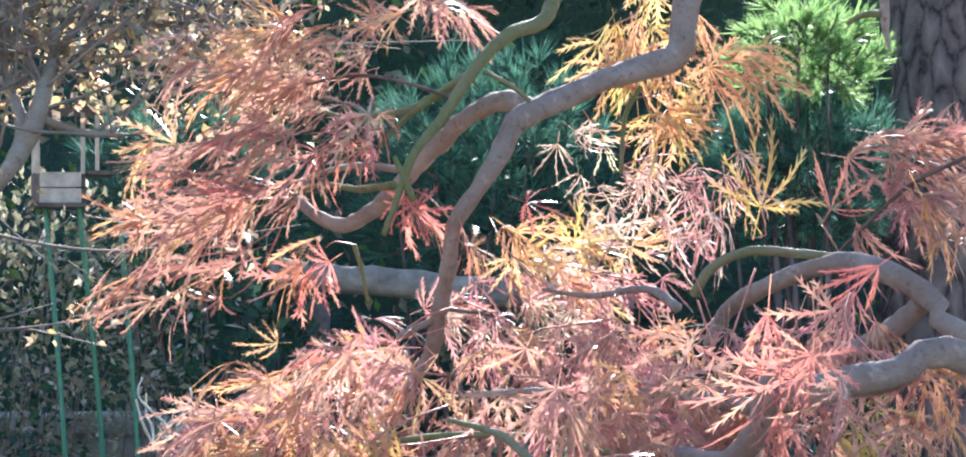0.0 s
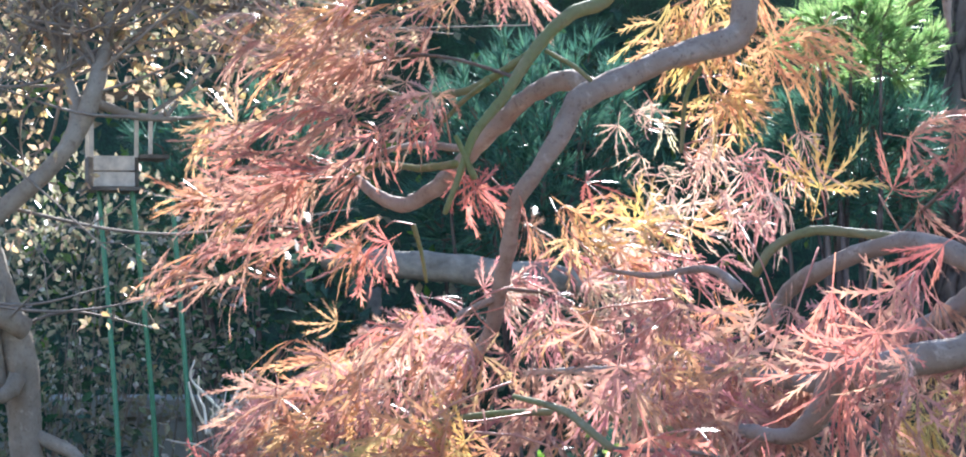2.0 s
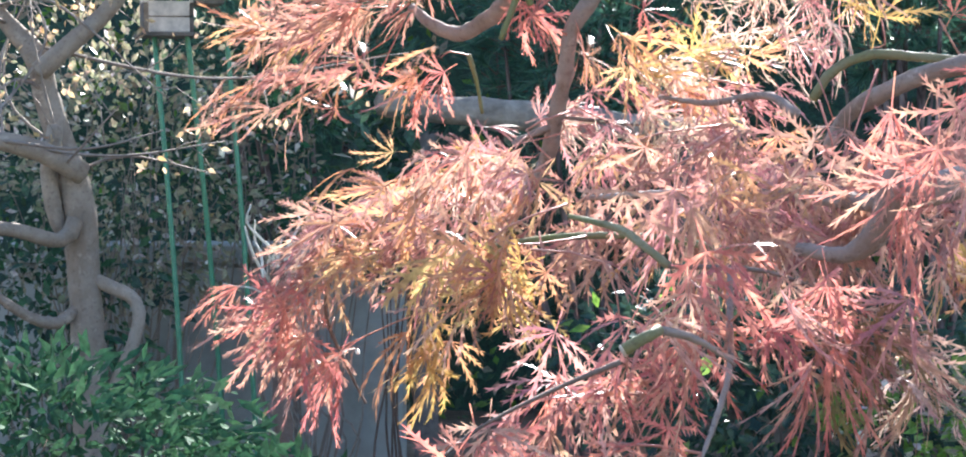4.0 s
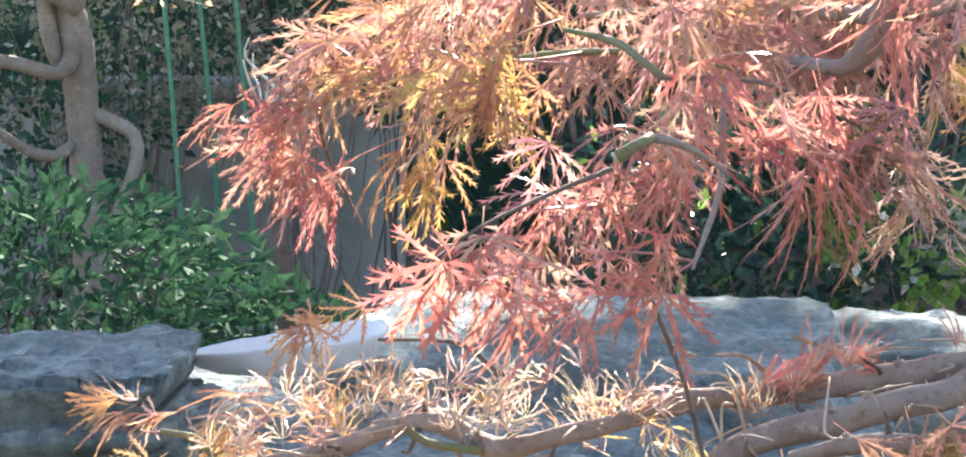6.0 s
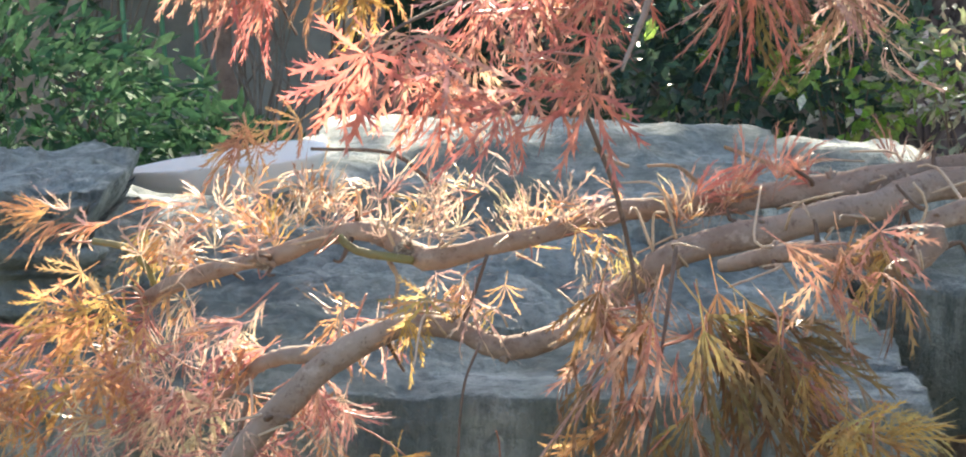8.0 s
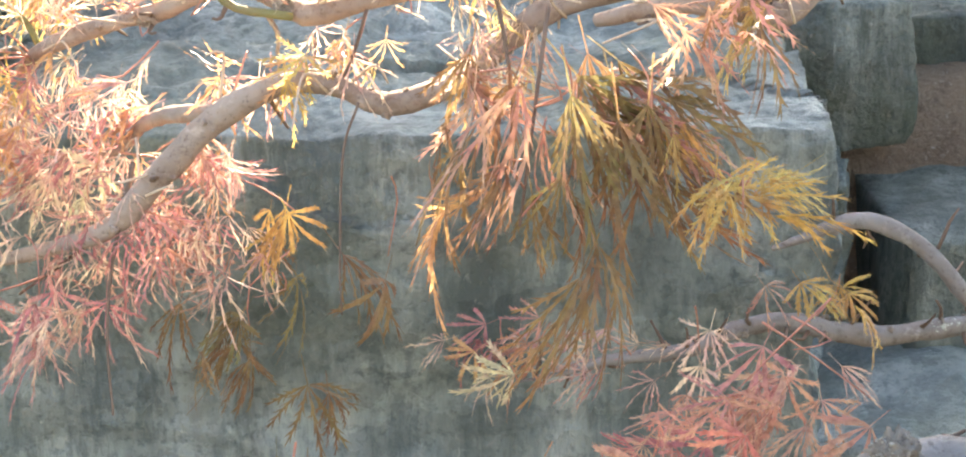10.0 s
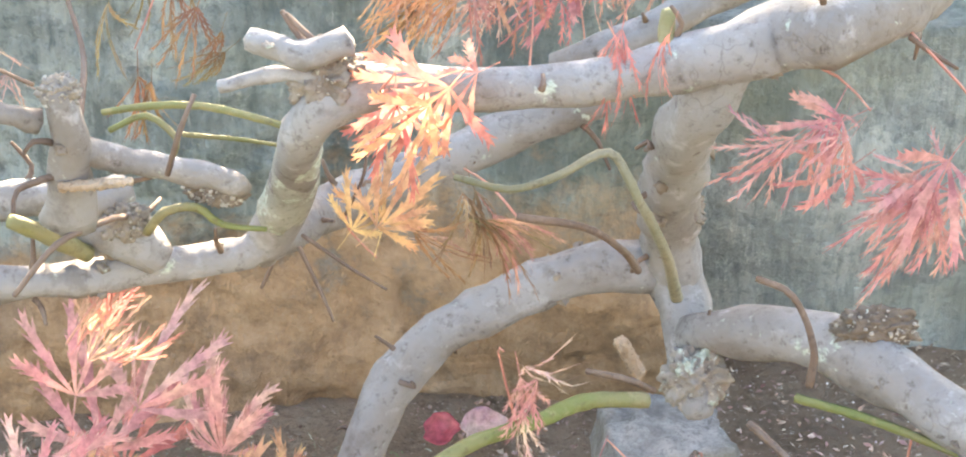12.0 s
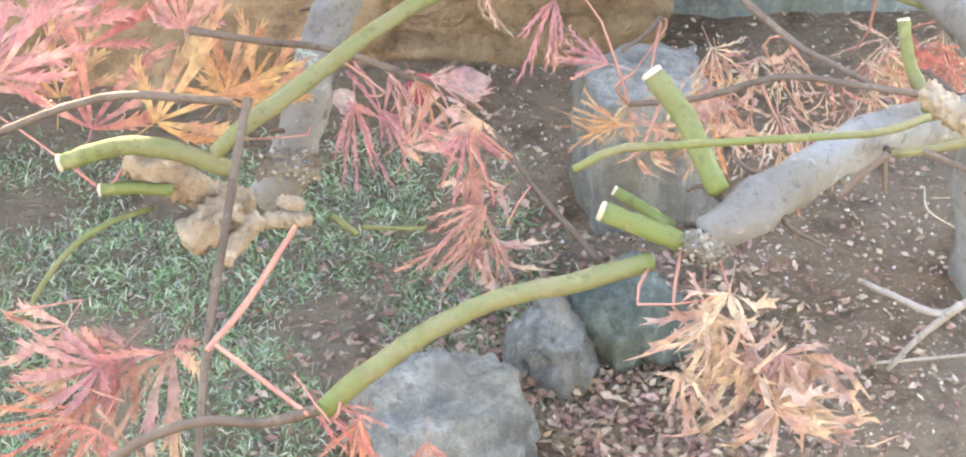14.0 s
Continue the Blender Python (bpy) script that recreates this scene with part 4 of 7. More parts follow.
# ---- ground cover ----
def ground_cover():
    rng = np.random.default_rng(3)
    grass = Pile()
    for k in range(110000):
        x, y = rng.uniform(-0.75, 0.36), rng.uniform(1.15, 2.1)
        edge = 0.24 + 0.10 * noise.noise(Vector((x * 3, y * 4, 1))) - 0.10 * (y - 1.4)
        thick = noise.noise(Vector((x * 9, y * 9, 5)))
        if x > edge + rng.normal() * 0.03 or thick < -0.46 + 0.36 * rng.random() or y > 1.92 + rng.normal() * 0.05:
            continue
        p = np.array([x, y, ground_height(x, y) - 0.002])
        w = rng.normal(size=3) * (0.8, 0.8, 0.15) + np.array([0, 0, 0.7])
        w *= rng.uniform(0.006, 0.021) / np.linalg.norm(w)
        side = np.cross(w, rng.normal(size=3))
        side *= rng.uniform(0.0006, 0.0012) / np.linalg.norm(side)
        bend = np.array([0, 0, -0.35 * np.linalg.norm(w)])
        grass.add([p - side, p + side, p + w * 0.6 + side * 0.7, p + w * 0.6 - side * 0.7, p + w + bend * 0.6], [(0, 1, 2, 3), (3, 2, 4)])
    ob = grass.build("grass", GRASS)
    tagged(ob, "short thin winter lawn with pale dry blades", "grass")
    bits = Pile()
    for k in range(15000):
        x, y = rng.uniform(-0.4, 1.0), rng.uniform(1.1, 2.3)
        if x < 0.16 + 0.1 * noise.noise(Vector((x * 4, y * 4, 2))) and rng.random() < 0.82:
            continue
        p = np.array([x, y, ground_height(x, y) + 0.002])
        w = rng.normal(size=3) * (1, 1, 0.25)
        s = 0.003 + 0.011 * rng.random() ** 2.5
        v, f = leaf_blade(rng, p, w, np.array([0, 0, 1]) + rng.normal(size=3) * 0.3, s, s * rng.uniform(0.25, 0.6))
        bits.add(v, f)
    for k in range(5200):
        x, y = 0.30 + rng.normal() * 0.13, 1.50 + rng.normal() * 0.13
        p = np.array([x, y, ground_height(x, y) + 0.003 + 0.006 * rng.random()])
        s = 0.005 + 0.012 * rng.random() ** 1.5
        v, f = leaf_blade(rng, p, rng.normal(size=3) * (1, 1, 0.4), np.array([0, 0, 1]) + rng.normal(size=3) * 0.5, s, s * rng.uniform(0.3, 0.7))
        bits.add(v, f, 1)
    tagged(bits.build("leaf_litter", [LITTER, DARK_LITTER]), "scattered dry leaf scraps on the soil", "leaf litter")
    grit = Pile()
    for k in range(4800):
        x, y = rng.uniform(0.1, 1.0), rng.uniform(1.1, 2.2)
        if rng.random() > 0.35 + 0.9 * noise.noise(Vector((x * 6, y * 6, 8))) + 0.5 * (x - 0.3):
            continue
        r = 0.0007 + 0.0021 * rng.random() ** 2.5
        p = np.array([x, y, ground_height(x, y) + r * 0.4])
        v = [p + np.array(q) * r * rng.uniform(0.7, 1.3) for q in ((1, 0, 0), (0, 1, 0), (-1, 0, 0), (0, -1, 0), (0, 0, 1), (0, 0, -1))]
        grit.add(v, [(0, 1, 4), (1, 2, 4), (2, 3, 4), (3, 0, 4), (1, 0, 5), (2, 1, 5), (3, 2, 5), (0, 3, 5)])
    tagged(grit.build("gravel", GRAVEL, smooth=False), "small pale gravel bits on the soil", "gravel")


ground_cover()


def petal(place, size, material, label, turn):
    bm = bmesh.new()
    bmesh.ops.create_grid(bm, x_segments=10, y_segments=10, size=1)
    for v in bm.verts:
        x, y = v.co.x, v.co.y
        k = math.sqrt(max(1e-6, x * x + y * y))
        m = max(abs(x), abs(y))
        x, y = x / k * m if k > 1e-3 else 0, y / k * m if k > 1e-3 else 0
        v.co = Vector((x * (0.75 + 0.35 * noise.noise(Vector((x * 2, y * 2, size * 90)))), y * 0.8, 0.30 * (x * x + y * y) + 0.10 * noise.noise(Vector((x * 2.5, y * 2.5, 4))))) * size
    me = bpy.data.meshes.new("petal")
    bm.to_mesh(me)
    bm.free()
    me.materials.append(material)
    for p in me.polygons:
        p.use_smooth = True
    ob = new("petal", me)
    ob.matrix_world = pose(*place, 38, 0, turn)
    ob.modifiers.new("thickness", "SOLIDIFY").thickness = 0.0012
    tagged(ob, label, "petal", "fallen petals")


petal((0.185, 2.0, 0.035), 0.028, PETAL, "fallen pale pink petal on the soil", 5)
petal((0.140, 2.0, 0.032), 0.024, PETAL_RED, "fallen dark red petal on the soil", -20)
petal((0.05, 1.98, 0.03), 0.020, PETAL, "fallen pale petal under the branch", 40)


# ---- the laceleaf maple ----
MAPLE_BASE = Vector((0.72, 1.66, 0.0))
maple = thing("maple_tree", MAPLE_BASE, "weeping laceleaf maple in red and orange autumn leaf", "tree")
WOOD = []
LIMB_LINES = []


def limb(name, material, pts):
    """One limb, shoot or twig of the maple, as rows of x, y, z, radius."""
    thick = max(p[3] for p in pts)
    old = material is CUT_WOOD
    line = smooth_line(pts, thick * 0.25 if old else max(0.006, min(0.02, thick * 0.7)))
    sides = 26 if old else (20 if thick > 0.012 else (10 if thick > 0.004 else 6))
    v, f = tube(line, sides, 0.30 if material in (BARK, YOUNG_BARK) else (0.55 if old else 0.16), (2.6 if old else 0.75) / max(thick, 0.004))
    WOOD.append(line[::3, :3])
    if (material is BARK or material is YOUNG_BARK) and thick > 0.008:
        LIMB_LINES.append(line)
    return mesh_object(name, np.array(v) - np.array(MAPLE_BASE), f, material, maple)


def cut_end(shoot, end, inner):
    """The pale sawn face at the end of a pruned shoot, standing just clear of it."""
    a, b = Vector(end[:3]), Vector(inner[:3])
    way = (a - b).normalized()
    bm = bmesh.new()
    bmesh.ops.create_cone(bm, cap_ends=True, segments=14, radius1=end[3] * 1.02, radius2=end[3] * 0.95, depth=end[3] * 0.5)
    bmesh.ops.bevel(bm, geom=bm.edges[:], offset=end[3] * 0.12, segments=1, affect="EDGES")
    m = Matrix.Translation(a + way * end[3] * 0.32 - MAPLE_BASE) @ way.to_track_quat("Z", "Y").to_matrix().to_4x4()
    bmesh.ops.transform(bm, matrix=m, verts=bm.verts[:])
    part("cut_end", bm, PALE_STEM, shoot, "pale sawn end")


limb("trunk", BARK, [(0.74, 1.66, -0.08, 0.075), (0.72, 1.66, 0.05, 0.058), (0.68, 1.64, 0.3, 0.048), (0.70, 1.66, 0.6, 0.046), (0.64, 1.65, 0.85, 0.045), (0.63, 1.68, 1.1, 0.040), (0.62, 1.72, 1.35, 0.032), (0.52, 1.85, 1.65, 0.026), (0.40, 1.95, 1.92, 0.020), (0.30, 2.02, 1.98, 0.017)])
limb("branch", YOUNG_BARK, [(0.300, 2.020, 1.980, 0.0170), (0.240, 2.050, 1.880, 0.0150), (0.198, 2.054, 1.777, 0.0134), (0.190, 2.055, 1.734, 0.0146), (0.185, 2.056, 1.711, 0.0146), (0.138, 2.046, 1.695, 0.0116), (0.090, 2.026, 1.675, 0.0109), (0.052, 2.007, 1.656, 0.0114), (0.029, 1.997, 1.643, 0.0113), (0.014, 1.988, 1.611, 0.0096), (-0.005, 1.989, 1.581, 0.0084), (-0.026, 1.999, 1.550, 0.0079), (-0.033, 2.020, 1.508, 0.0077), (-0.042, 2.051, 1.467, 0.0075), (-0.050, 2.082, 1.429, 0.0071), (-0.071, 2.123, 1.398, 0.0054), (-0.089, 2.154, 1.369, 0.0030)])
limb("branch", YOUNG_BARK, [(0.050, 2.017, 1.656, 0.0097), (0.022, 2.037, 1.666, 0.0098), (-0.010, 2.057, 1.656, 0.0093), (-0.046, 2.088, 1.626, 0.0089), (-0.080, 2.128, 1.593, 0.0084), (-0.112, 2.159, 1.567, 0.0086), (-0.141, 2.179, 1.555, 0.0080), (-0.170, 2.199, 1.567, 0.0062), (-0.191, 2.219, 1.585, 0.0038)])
limb("green_shoot", GREEN_BARK, [(0.106, 2.093, 1.822, 0.0077), (0.072, 2.054, 1.769, 0.0073), (0.057, 2.035, 1.741, 0.0072), (0.025, 2.015, 1.726, 0.0066), (-0.006, 1.996, 1.694, 0.0059), (-0.035, 1.977, 1.648, 0.0050), (-0.062, 1.958, 1.612, 0.0042), (-0.076, 1.949, 1.574, 0.0033), (-0.089, 1.950, 1.540, 0.0025)])
limb("green_shoot", GREEN_BARK, [(-0.010, 1.996, 1.689, 0.0042), (-0.047, 2.027, 1.669, 0.0040), (-0.077, 2.057, 1.658, 0.0038), (-0.132, 2.097, 1.657, 0.0027), (-0.171, 2.137, 1.673, 0.0018)])
limb("green_shoot", GREEN_BARK, [(-0.050, 2.017, 1.665, 0.0029), (-0.074, 2.037, 1.649, 0.0026), (-0.094, 2.058, 1.630, 0.0020)])
limb("green_shoot", GREEN_BARK, [(-0.079, 1.948, 1.610, 0.0022), (-0.068, 1.949, 1.585, 0.0028), (-0.062, 1.949, 1.571, 0.0033)])
limb("green_shoot", GREEN_BARK, [(-0.080, 1.979, 1.586, 0.0039), (-0.117, 2.039, 1.585, 0.0035), (-0.156, 2.098, 1.592, 0.0027), (-0.191, 2.149, 1.582, 0.0018)])
limb("branch", YOUNG_BARK, [(-0.075, 1.998, 1.601, 0.0037), (-0.113, 2.058, 1.608, 0.0035), (-0.142, 2.098, 1.607, 0.0027), (-0.178, 2.148, 1.600, 0.0018)])
limb("twig", TWIG, [(-0.024, 1.997, 1.666, 0.0020), (-0.083, 2.056, 1.689, 0.0017), (-0.133, 2.116, 1.698, 0.0018), (-0.207, 2.196, 1.690, 0.0012)])
limb("green_shoot", GREEN_BARK, [(-0.136, 2.300, 1.537, 0.0029), (-0.128, 2.300, 1.510, 0.0023), (-0.122, 2.301, 1.476, 0.0020)])
limb("green_shoot", GREEN_BARK, [(0.002, 1.996, 1.691, 0.0023), (0.027, 1.996, 1.677, 0.0023), (0.044, 1.997, 1.663, 0.0023)])
limb("green_shoot", GREEN_BARK, [(0.150, 2.056, 1.681, 0.0023), (0.135, 2.057, 1.652, 0.0023), (0.131, 2.058, 1.600, 0.0020)])
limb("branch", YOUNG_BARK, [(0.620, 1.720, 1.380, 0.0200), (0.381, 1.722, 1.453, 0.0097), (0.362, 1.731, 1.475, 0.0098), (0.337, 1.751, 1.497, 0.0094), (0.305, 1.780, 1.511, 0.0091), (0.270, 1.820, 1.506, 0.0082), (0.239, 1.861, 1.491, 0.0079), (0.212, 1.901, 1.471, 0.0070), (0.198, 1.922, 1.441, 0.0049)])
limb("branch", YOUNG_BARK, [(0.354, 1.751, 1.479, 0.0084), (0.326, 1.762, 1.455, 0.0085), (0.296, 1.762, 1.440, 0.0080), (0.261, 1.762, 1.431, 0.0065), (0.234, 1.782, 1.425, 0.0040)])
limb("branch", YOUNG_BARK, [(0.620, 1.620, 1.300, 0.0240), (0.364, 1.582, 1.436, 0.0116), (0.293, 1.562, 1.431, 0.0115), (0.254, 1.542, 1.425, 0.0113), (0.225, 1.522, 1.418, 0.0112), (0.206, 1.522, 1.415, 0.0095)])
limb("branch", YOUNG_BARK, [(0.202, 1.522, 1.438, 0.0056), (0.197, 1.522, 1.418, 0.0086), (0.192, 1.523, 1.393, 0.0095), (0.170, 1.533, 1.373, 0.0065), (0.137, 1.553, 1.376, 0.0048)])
limb("green_shoot", GREEN_BARK, [(0.178, 1.851, 1.485, 0.0042), (0.194, 1.850, 1.508, 0.0044), (0.225, 1.850, 1.522, 0.0044), (0.263, 1.840, 1.520, 0.0042), (0.303, 1.800, 1.515, 0.0036)])
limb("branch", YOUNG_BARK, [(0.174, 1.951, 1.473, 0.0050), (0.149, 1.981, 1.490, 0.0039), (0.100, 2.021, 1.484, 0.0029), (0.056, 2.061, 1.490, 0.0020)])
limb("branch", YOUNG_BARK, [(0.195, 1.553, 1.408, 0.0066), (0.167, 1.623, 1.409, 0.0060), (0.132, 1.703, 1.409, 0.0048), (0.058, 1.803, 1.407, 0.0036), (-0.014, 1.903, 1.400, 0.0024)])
limb("green_shoot", GREEN_BARK, [(0.097, 1.603, 1.370, 0.0032), (0.055, 1.703, 1.374, 0.0034), (0.007, 1.753, 1.375, 0.0030), (-0.044, 1.804, 1.370, 0.0031), (-0.098, 1.864, 1.359, 0.0024)])
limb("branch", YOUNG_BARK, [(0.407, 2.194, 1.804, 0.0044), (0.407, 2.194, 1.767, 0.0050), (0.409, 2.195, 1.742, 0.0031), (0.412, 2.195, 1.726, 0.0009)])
limb("green_shoot", GREEN_BARK, [(0.405, 2.194, 1.765, 0.0044), (0.385, 2.194, 1.764, 0.0034), (0.369, 2.195, 1.755, 0.0022)])
limb("twig", TWIG, [(0.399, 1.798, 1.598, 0.0020), (0.364, 1.849, 1.578, 0.0021), (0.331, 1.900, 1.542, 0.0019), (0.301, 1.950, 1.505, 0.0014)])
limb("twig", TWIG, [(-0.049, 2.051, 1.473, 0.0017), (-0.015, 2.101, 1.469, 0.0021), (0.052, 2.151, 1.462, 0.0015)])
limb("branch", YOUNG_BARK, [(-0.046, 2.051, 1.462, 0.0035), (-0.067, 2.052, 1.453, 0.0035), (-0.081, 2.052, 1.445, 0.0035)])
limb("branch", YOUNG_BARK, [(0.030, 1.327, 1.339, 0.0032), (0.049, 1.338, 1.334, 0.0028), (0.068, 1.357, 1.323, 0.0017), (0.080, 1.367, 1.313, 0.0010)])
shoot = limb("green_shoot", GREEN_BARK, [(0.010, 1.315, 1.328, 0.0041), (0.020, 1.316, 1.334, 0.0039), (0.032, 1.327, 1.339, 0.0034)])
cut_end(shoot, (0.010, 1.315, 1.328, 0.0041), (0.020, 1.316, 1.334))
limb("branch", YOUNG_BARK, [(0.083, 1.461, 1.365, 0.0021), (0.080, 1.419, 1.339, 0.0026), (0.076, 1.375, 1.303, 0.0023), (0.057, 1.330, 1.258, 0.0013)])
limb("green_shoot", GREEN_BARK, [(-0.025, 1.600, 1.397, 0.0020), (0.010, 1.551, 1.390, 0.0031), (0.026, 1.500, 1.381, 0.0030), (0.043, 1.480, 1.368, 0.0029)])
limb("twig", TWIG, [(0.007, 1.293, 1.323, 0.0018), (-0.030, 1.270, 1.310, 0.0014), (-0.071, 1.227, 1.294, 0.0011), (-0.096, 1.184, 1.279, 0.0008)])
limb("twig", TWIG, [(0.043, 1.480, 1.368, 0.0019), (0.111, 1.453, 1.365, 0.0016), (0.173, 1.453, 1.337, 0.0012)])
limb("twig", TWIG, [(-0.240, 1.988, 1.351, 0.0017), (-0.251, 1.982, 1.294, 0.0020), (-0.234, 1.999, 1.242, 0.0014), (-0.216, 1.996, 1.207, 0.0011)])
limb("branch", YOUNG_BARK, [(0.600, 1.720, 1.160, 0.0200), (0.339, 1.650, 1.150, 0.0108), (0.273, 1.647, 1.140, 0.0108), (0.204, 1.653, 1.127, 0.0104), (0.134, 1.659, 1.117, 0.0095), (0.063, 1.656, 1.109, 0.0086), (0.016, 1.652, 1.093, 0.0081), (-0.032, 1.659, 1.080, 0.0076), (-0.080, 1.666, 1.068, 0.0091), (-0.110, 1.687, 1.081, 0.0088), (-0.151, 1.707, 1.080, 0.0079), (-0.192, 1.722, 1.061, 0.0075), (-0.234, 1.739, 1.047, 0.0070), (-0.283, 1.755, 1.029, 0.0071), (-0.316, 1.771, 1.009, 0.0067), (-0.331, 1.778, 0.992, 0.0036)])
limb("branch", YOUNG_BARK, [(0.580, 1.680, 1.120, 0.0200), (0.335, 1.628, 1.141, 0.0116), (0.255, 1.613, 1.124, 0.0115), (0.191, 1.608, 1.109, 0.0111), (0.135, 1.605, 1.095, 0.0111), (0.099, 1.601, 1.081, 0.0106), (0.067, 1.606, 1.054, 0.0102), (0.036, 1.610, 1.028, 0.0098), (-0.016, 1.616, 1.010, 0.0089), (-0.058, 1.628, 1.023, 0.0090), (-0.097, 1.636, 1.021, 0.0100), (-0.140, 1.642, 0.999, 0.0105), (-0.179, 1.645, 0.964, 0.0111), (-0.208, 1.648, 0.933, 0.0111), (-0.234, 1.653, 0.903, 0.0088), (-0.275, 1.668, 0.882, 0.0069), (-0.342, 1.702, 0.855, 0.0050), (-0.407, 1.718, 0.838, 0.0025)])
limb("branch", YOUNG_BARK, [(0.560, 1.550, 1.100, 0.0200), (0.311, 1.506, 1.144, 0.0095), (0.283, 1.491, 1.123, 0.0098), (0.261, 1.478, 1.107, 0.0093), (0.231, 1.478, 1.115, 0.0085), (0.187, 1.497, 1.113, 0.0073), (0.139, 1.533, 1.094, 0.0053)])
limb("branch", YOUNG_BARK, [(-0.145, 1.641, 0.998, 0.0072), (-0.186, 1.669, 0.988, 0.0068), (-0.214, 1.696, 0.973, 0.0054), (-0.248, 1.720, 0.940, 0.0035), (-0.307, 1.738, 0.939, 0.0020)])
limb("twig", TWIG, [(0.014, 1.452, 1.284, 0.0014), (0.027, 1.465, 1.240, 0.0017), (0.044, 1.458, 1.200, 0.0017), (0.059, 1.452, 1.162, 0.0017), (0.070, 1.455, 1.120, 0.0015), (0.076, 1.448, 1.083, 0.0013)])
limb("twig", TWIG, [(-0.175, 1.727, 1.144, 0.0015), (-0.112, 1.719, 1.143, 0.0017), (-0.082, 1.706, 1.126, 0.0020), (-0.050, 1.693, 1.104, 0.0019)])
limb("green_shoot", GREEN_BARK, [(-0.367, 1.798, 1.051, 0.0031), (-0.337, 1.788, 1.048, 0.0034), (-0.319, 1.776, 1.035, 0.0031), (-0.309, 1.772, 1.015, 0.0026)])
limb("green_shoot", GREEN_BARK, [(-0.147, 1.667, 1.085, 0.0034), (-0.133, 1.665, 1.074, 0.0038), (-0.089, 1.655, 1.069, 0.0038)])
limb("dry_stub", CUT_WOOD, [(0.150, 1.667, 1.160, 0.0014), (0.176, 1.666, 1.151, 0.0017), (0.205, 1.665, 1.139, 0.0019)])
limb("dry_stub", CUT_WOOD, [(0.050, 1.664, 1.158, 0.0014), (0.065, 1.663, 1.148, 0.0014), (0.077, 1.663, 1.144, 0.0014)])
limb("dry_stub", CUT_WOOD, [(0.091, 1.663, 1.145, 0.0012), (0.115, 1.663, 1.144, 0.0014), (0.134, 1.661, 1.129, 0.0017)])
limb("dry_stub", CUT_WOOD, [(-0.108, 1.665, 1.067, 0.0019), (-0.101, 1.662, 1.053, 0.0017), (-0.102, 1.660, 1.038, 0.0014)])
limb("twig", TWIG, [(-0.031, 1.648, 1.076, 0.0014), (-0.040, 1.643, 1.048, 0.0014), (-0.049, 1.628, 1.027, 0.0014)])
limb("twig", TWIG, [(-0.034, 1.566, 1.026, 0.0011), (-0.046, 1.553, 0.990, 0.0011), (-0.049, 1.527, 0.913, 0.0009), (-0.048, 1.515, 0.879, 0.0007)])
limb("twig", TWIG, [(-0.220, 1.664, 0.950, 0.0024), (-0.237, 1.638, 0.877, 0.0015), (-0.242, 1.618, 0.817, 0.0012), (-0.238, 1.599, 0.762, 0.0010)])
limb("twig", TWIG, [(-0.187, 1.685, 0.948, 0.0020), (-0.264, 1.680, 0.877, 0.0020), (-0.324, 1.685, 0.832, 0.0013)])
limb("twig", TWIG, [(0.104, 1.493, 1.116, 0.0017), (0.095, 1.454, 1.065, 0.0015), (0.082, 1.405, 0.985, 0.0010)])
limb("twig", TWIG, [(0.168, 1.408, 1.052, 0.0010), (0.196, 1.397, 1.018, 0.0010), (0.225, 1.393, 1.006, 0.0008)])
limb("branch", BARK, [(0.620, 1.620, 0.860, 0.0280), (0.362, 1.091, 0.922, 0.0221), (0.311, 1.086, 0.909, 0.0204), (0.277, 1.081, 0.899, 0.0200), (0.246, 1.078, 0.891, 0.0156), (0.191, 1.066, 0.887, 0.0131), (0.140, 1.055, 0.887, 0.0120), (0.090, 1.047, 0.895, 0.0126), (0.060, 1.045, 0.888, 0.0129), (0.037, 1.046, 0.866, 0.0127), (0.027, 1.116, 0.795, 0.0140), (0.011, 1.138, 0.753, 0.0130), (0.003, 1.140, 0.736, 0.0093)])
limb("lichen_crust", LICHEN_BARK, [(0.036, 1.060, 0.853, 0.0128), (0.032, 1.085, 0.827, 0.0138), (0.027, 1.116, 0.795, 0.0147), (0.018, 1.130, 0.770, 0.0142)])
limb("branch", BARK, [(0.278, 1.090, 0.893, 0.0171), (0.261, 1.104, 0.848, 0.0182), (0.259, 1.152, 0.799, 0.0185), (0.266, 1.208, 0.738, 0.0197), (0.271, 1.238, 0.691, 0.0195), (0.279, 1.240, 0.657, 0.0165)])
limb("branch", BARK, [(0.620, 1.660, 0.880, 0.0260), (0.405, 1.289, 0.879, 0.0182), (0.345, 1.266, 0.873, 0.0180), (0.314, 1.255, 0.875, 0.0186), (0.280, 1.240, 0.863, 0.0127), (0.249, 1.233, 0.846, 0.0112), (0.218, 1.228, 0.834, 0.0096), (0.187, 1.224, 0.826, 0.0069)])
limb("branch", BARK, [(0.640, 1.900, 0.850, 0.0160), (0.566, 1.964, 0.679, 0.0089), (0.537, 1.968, 0.688, 0.0089), (0.508, 1.979, 0.716, 0.0083), (0.473, 1.995, 0.754, 0.0083), (0.423, 2.004, 0.775, 0.0083), (0.390, 2.003, 0.772, 0.0071), (0.363, 1.999, 0.762, 0.0048), (0.330, 1.994, 0.752, 0.0024)])
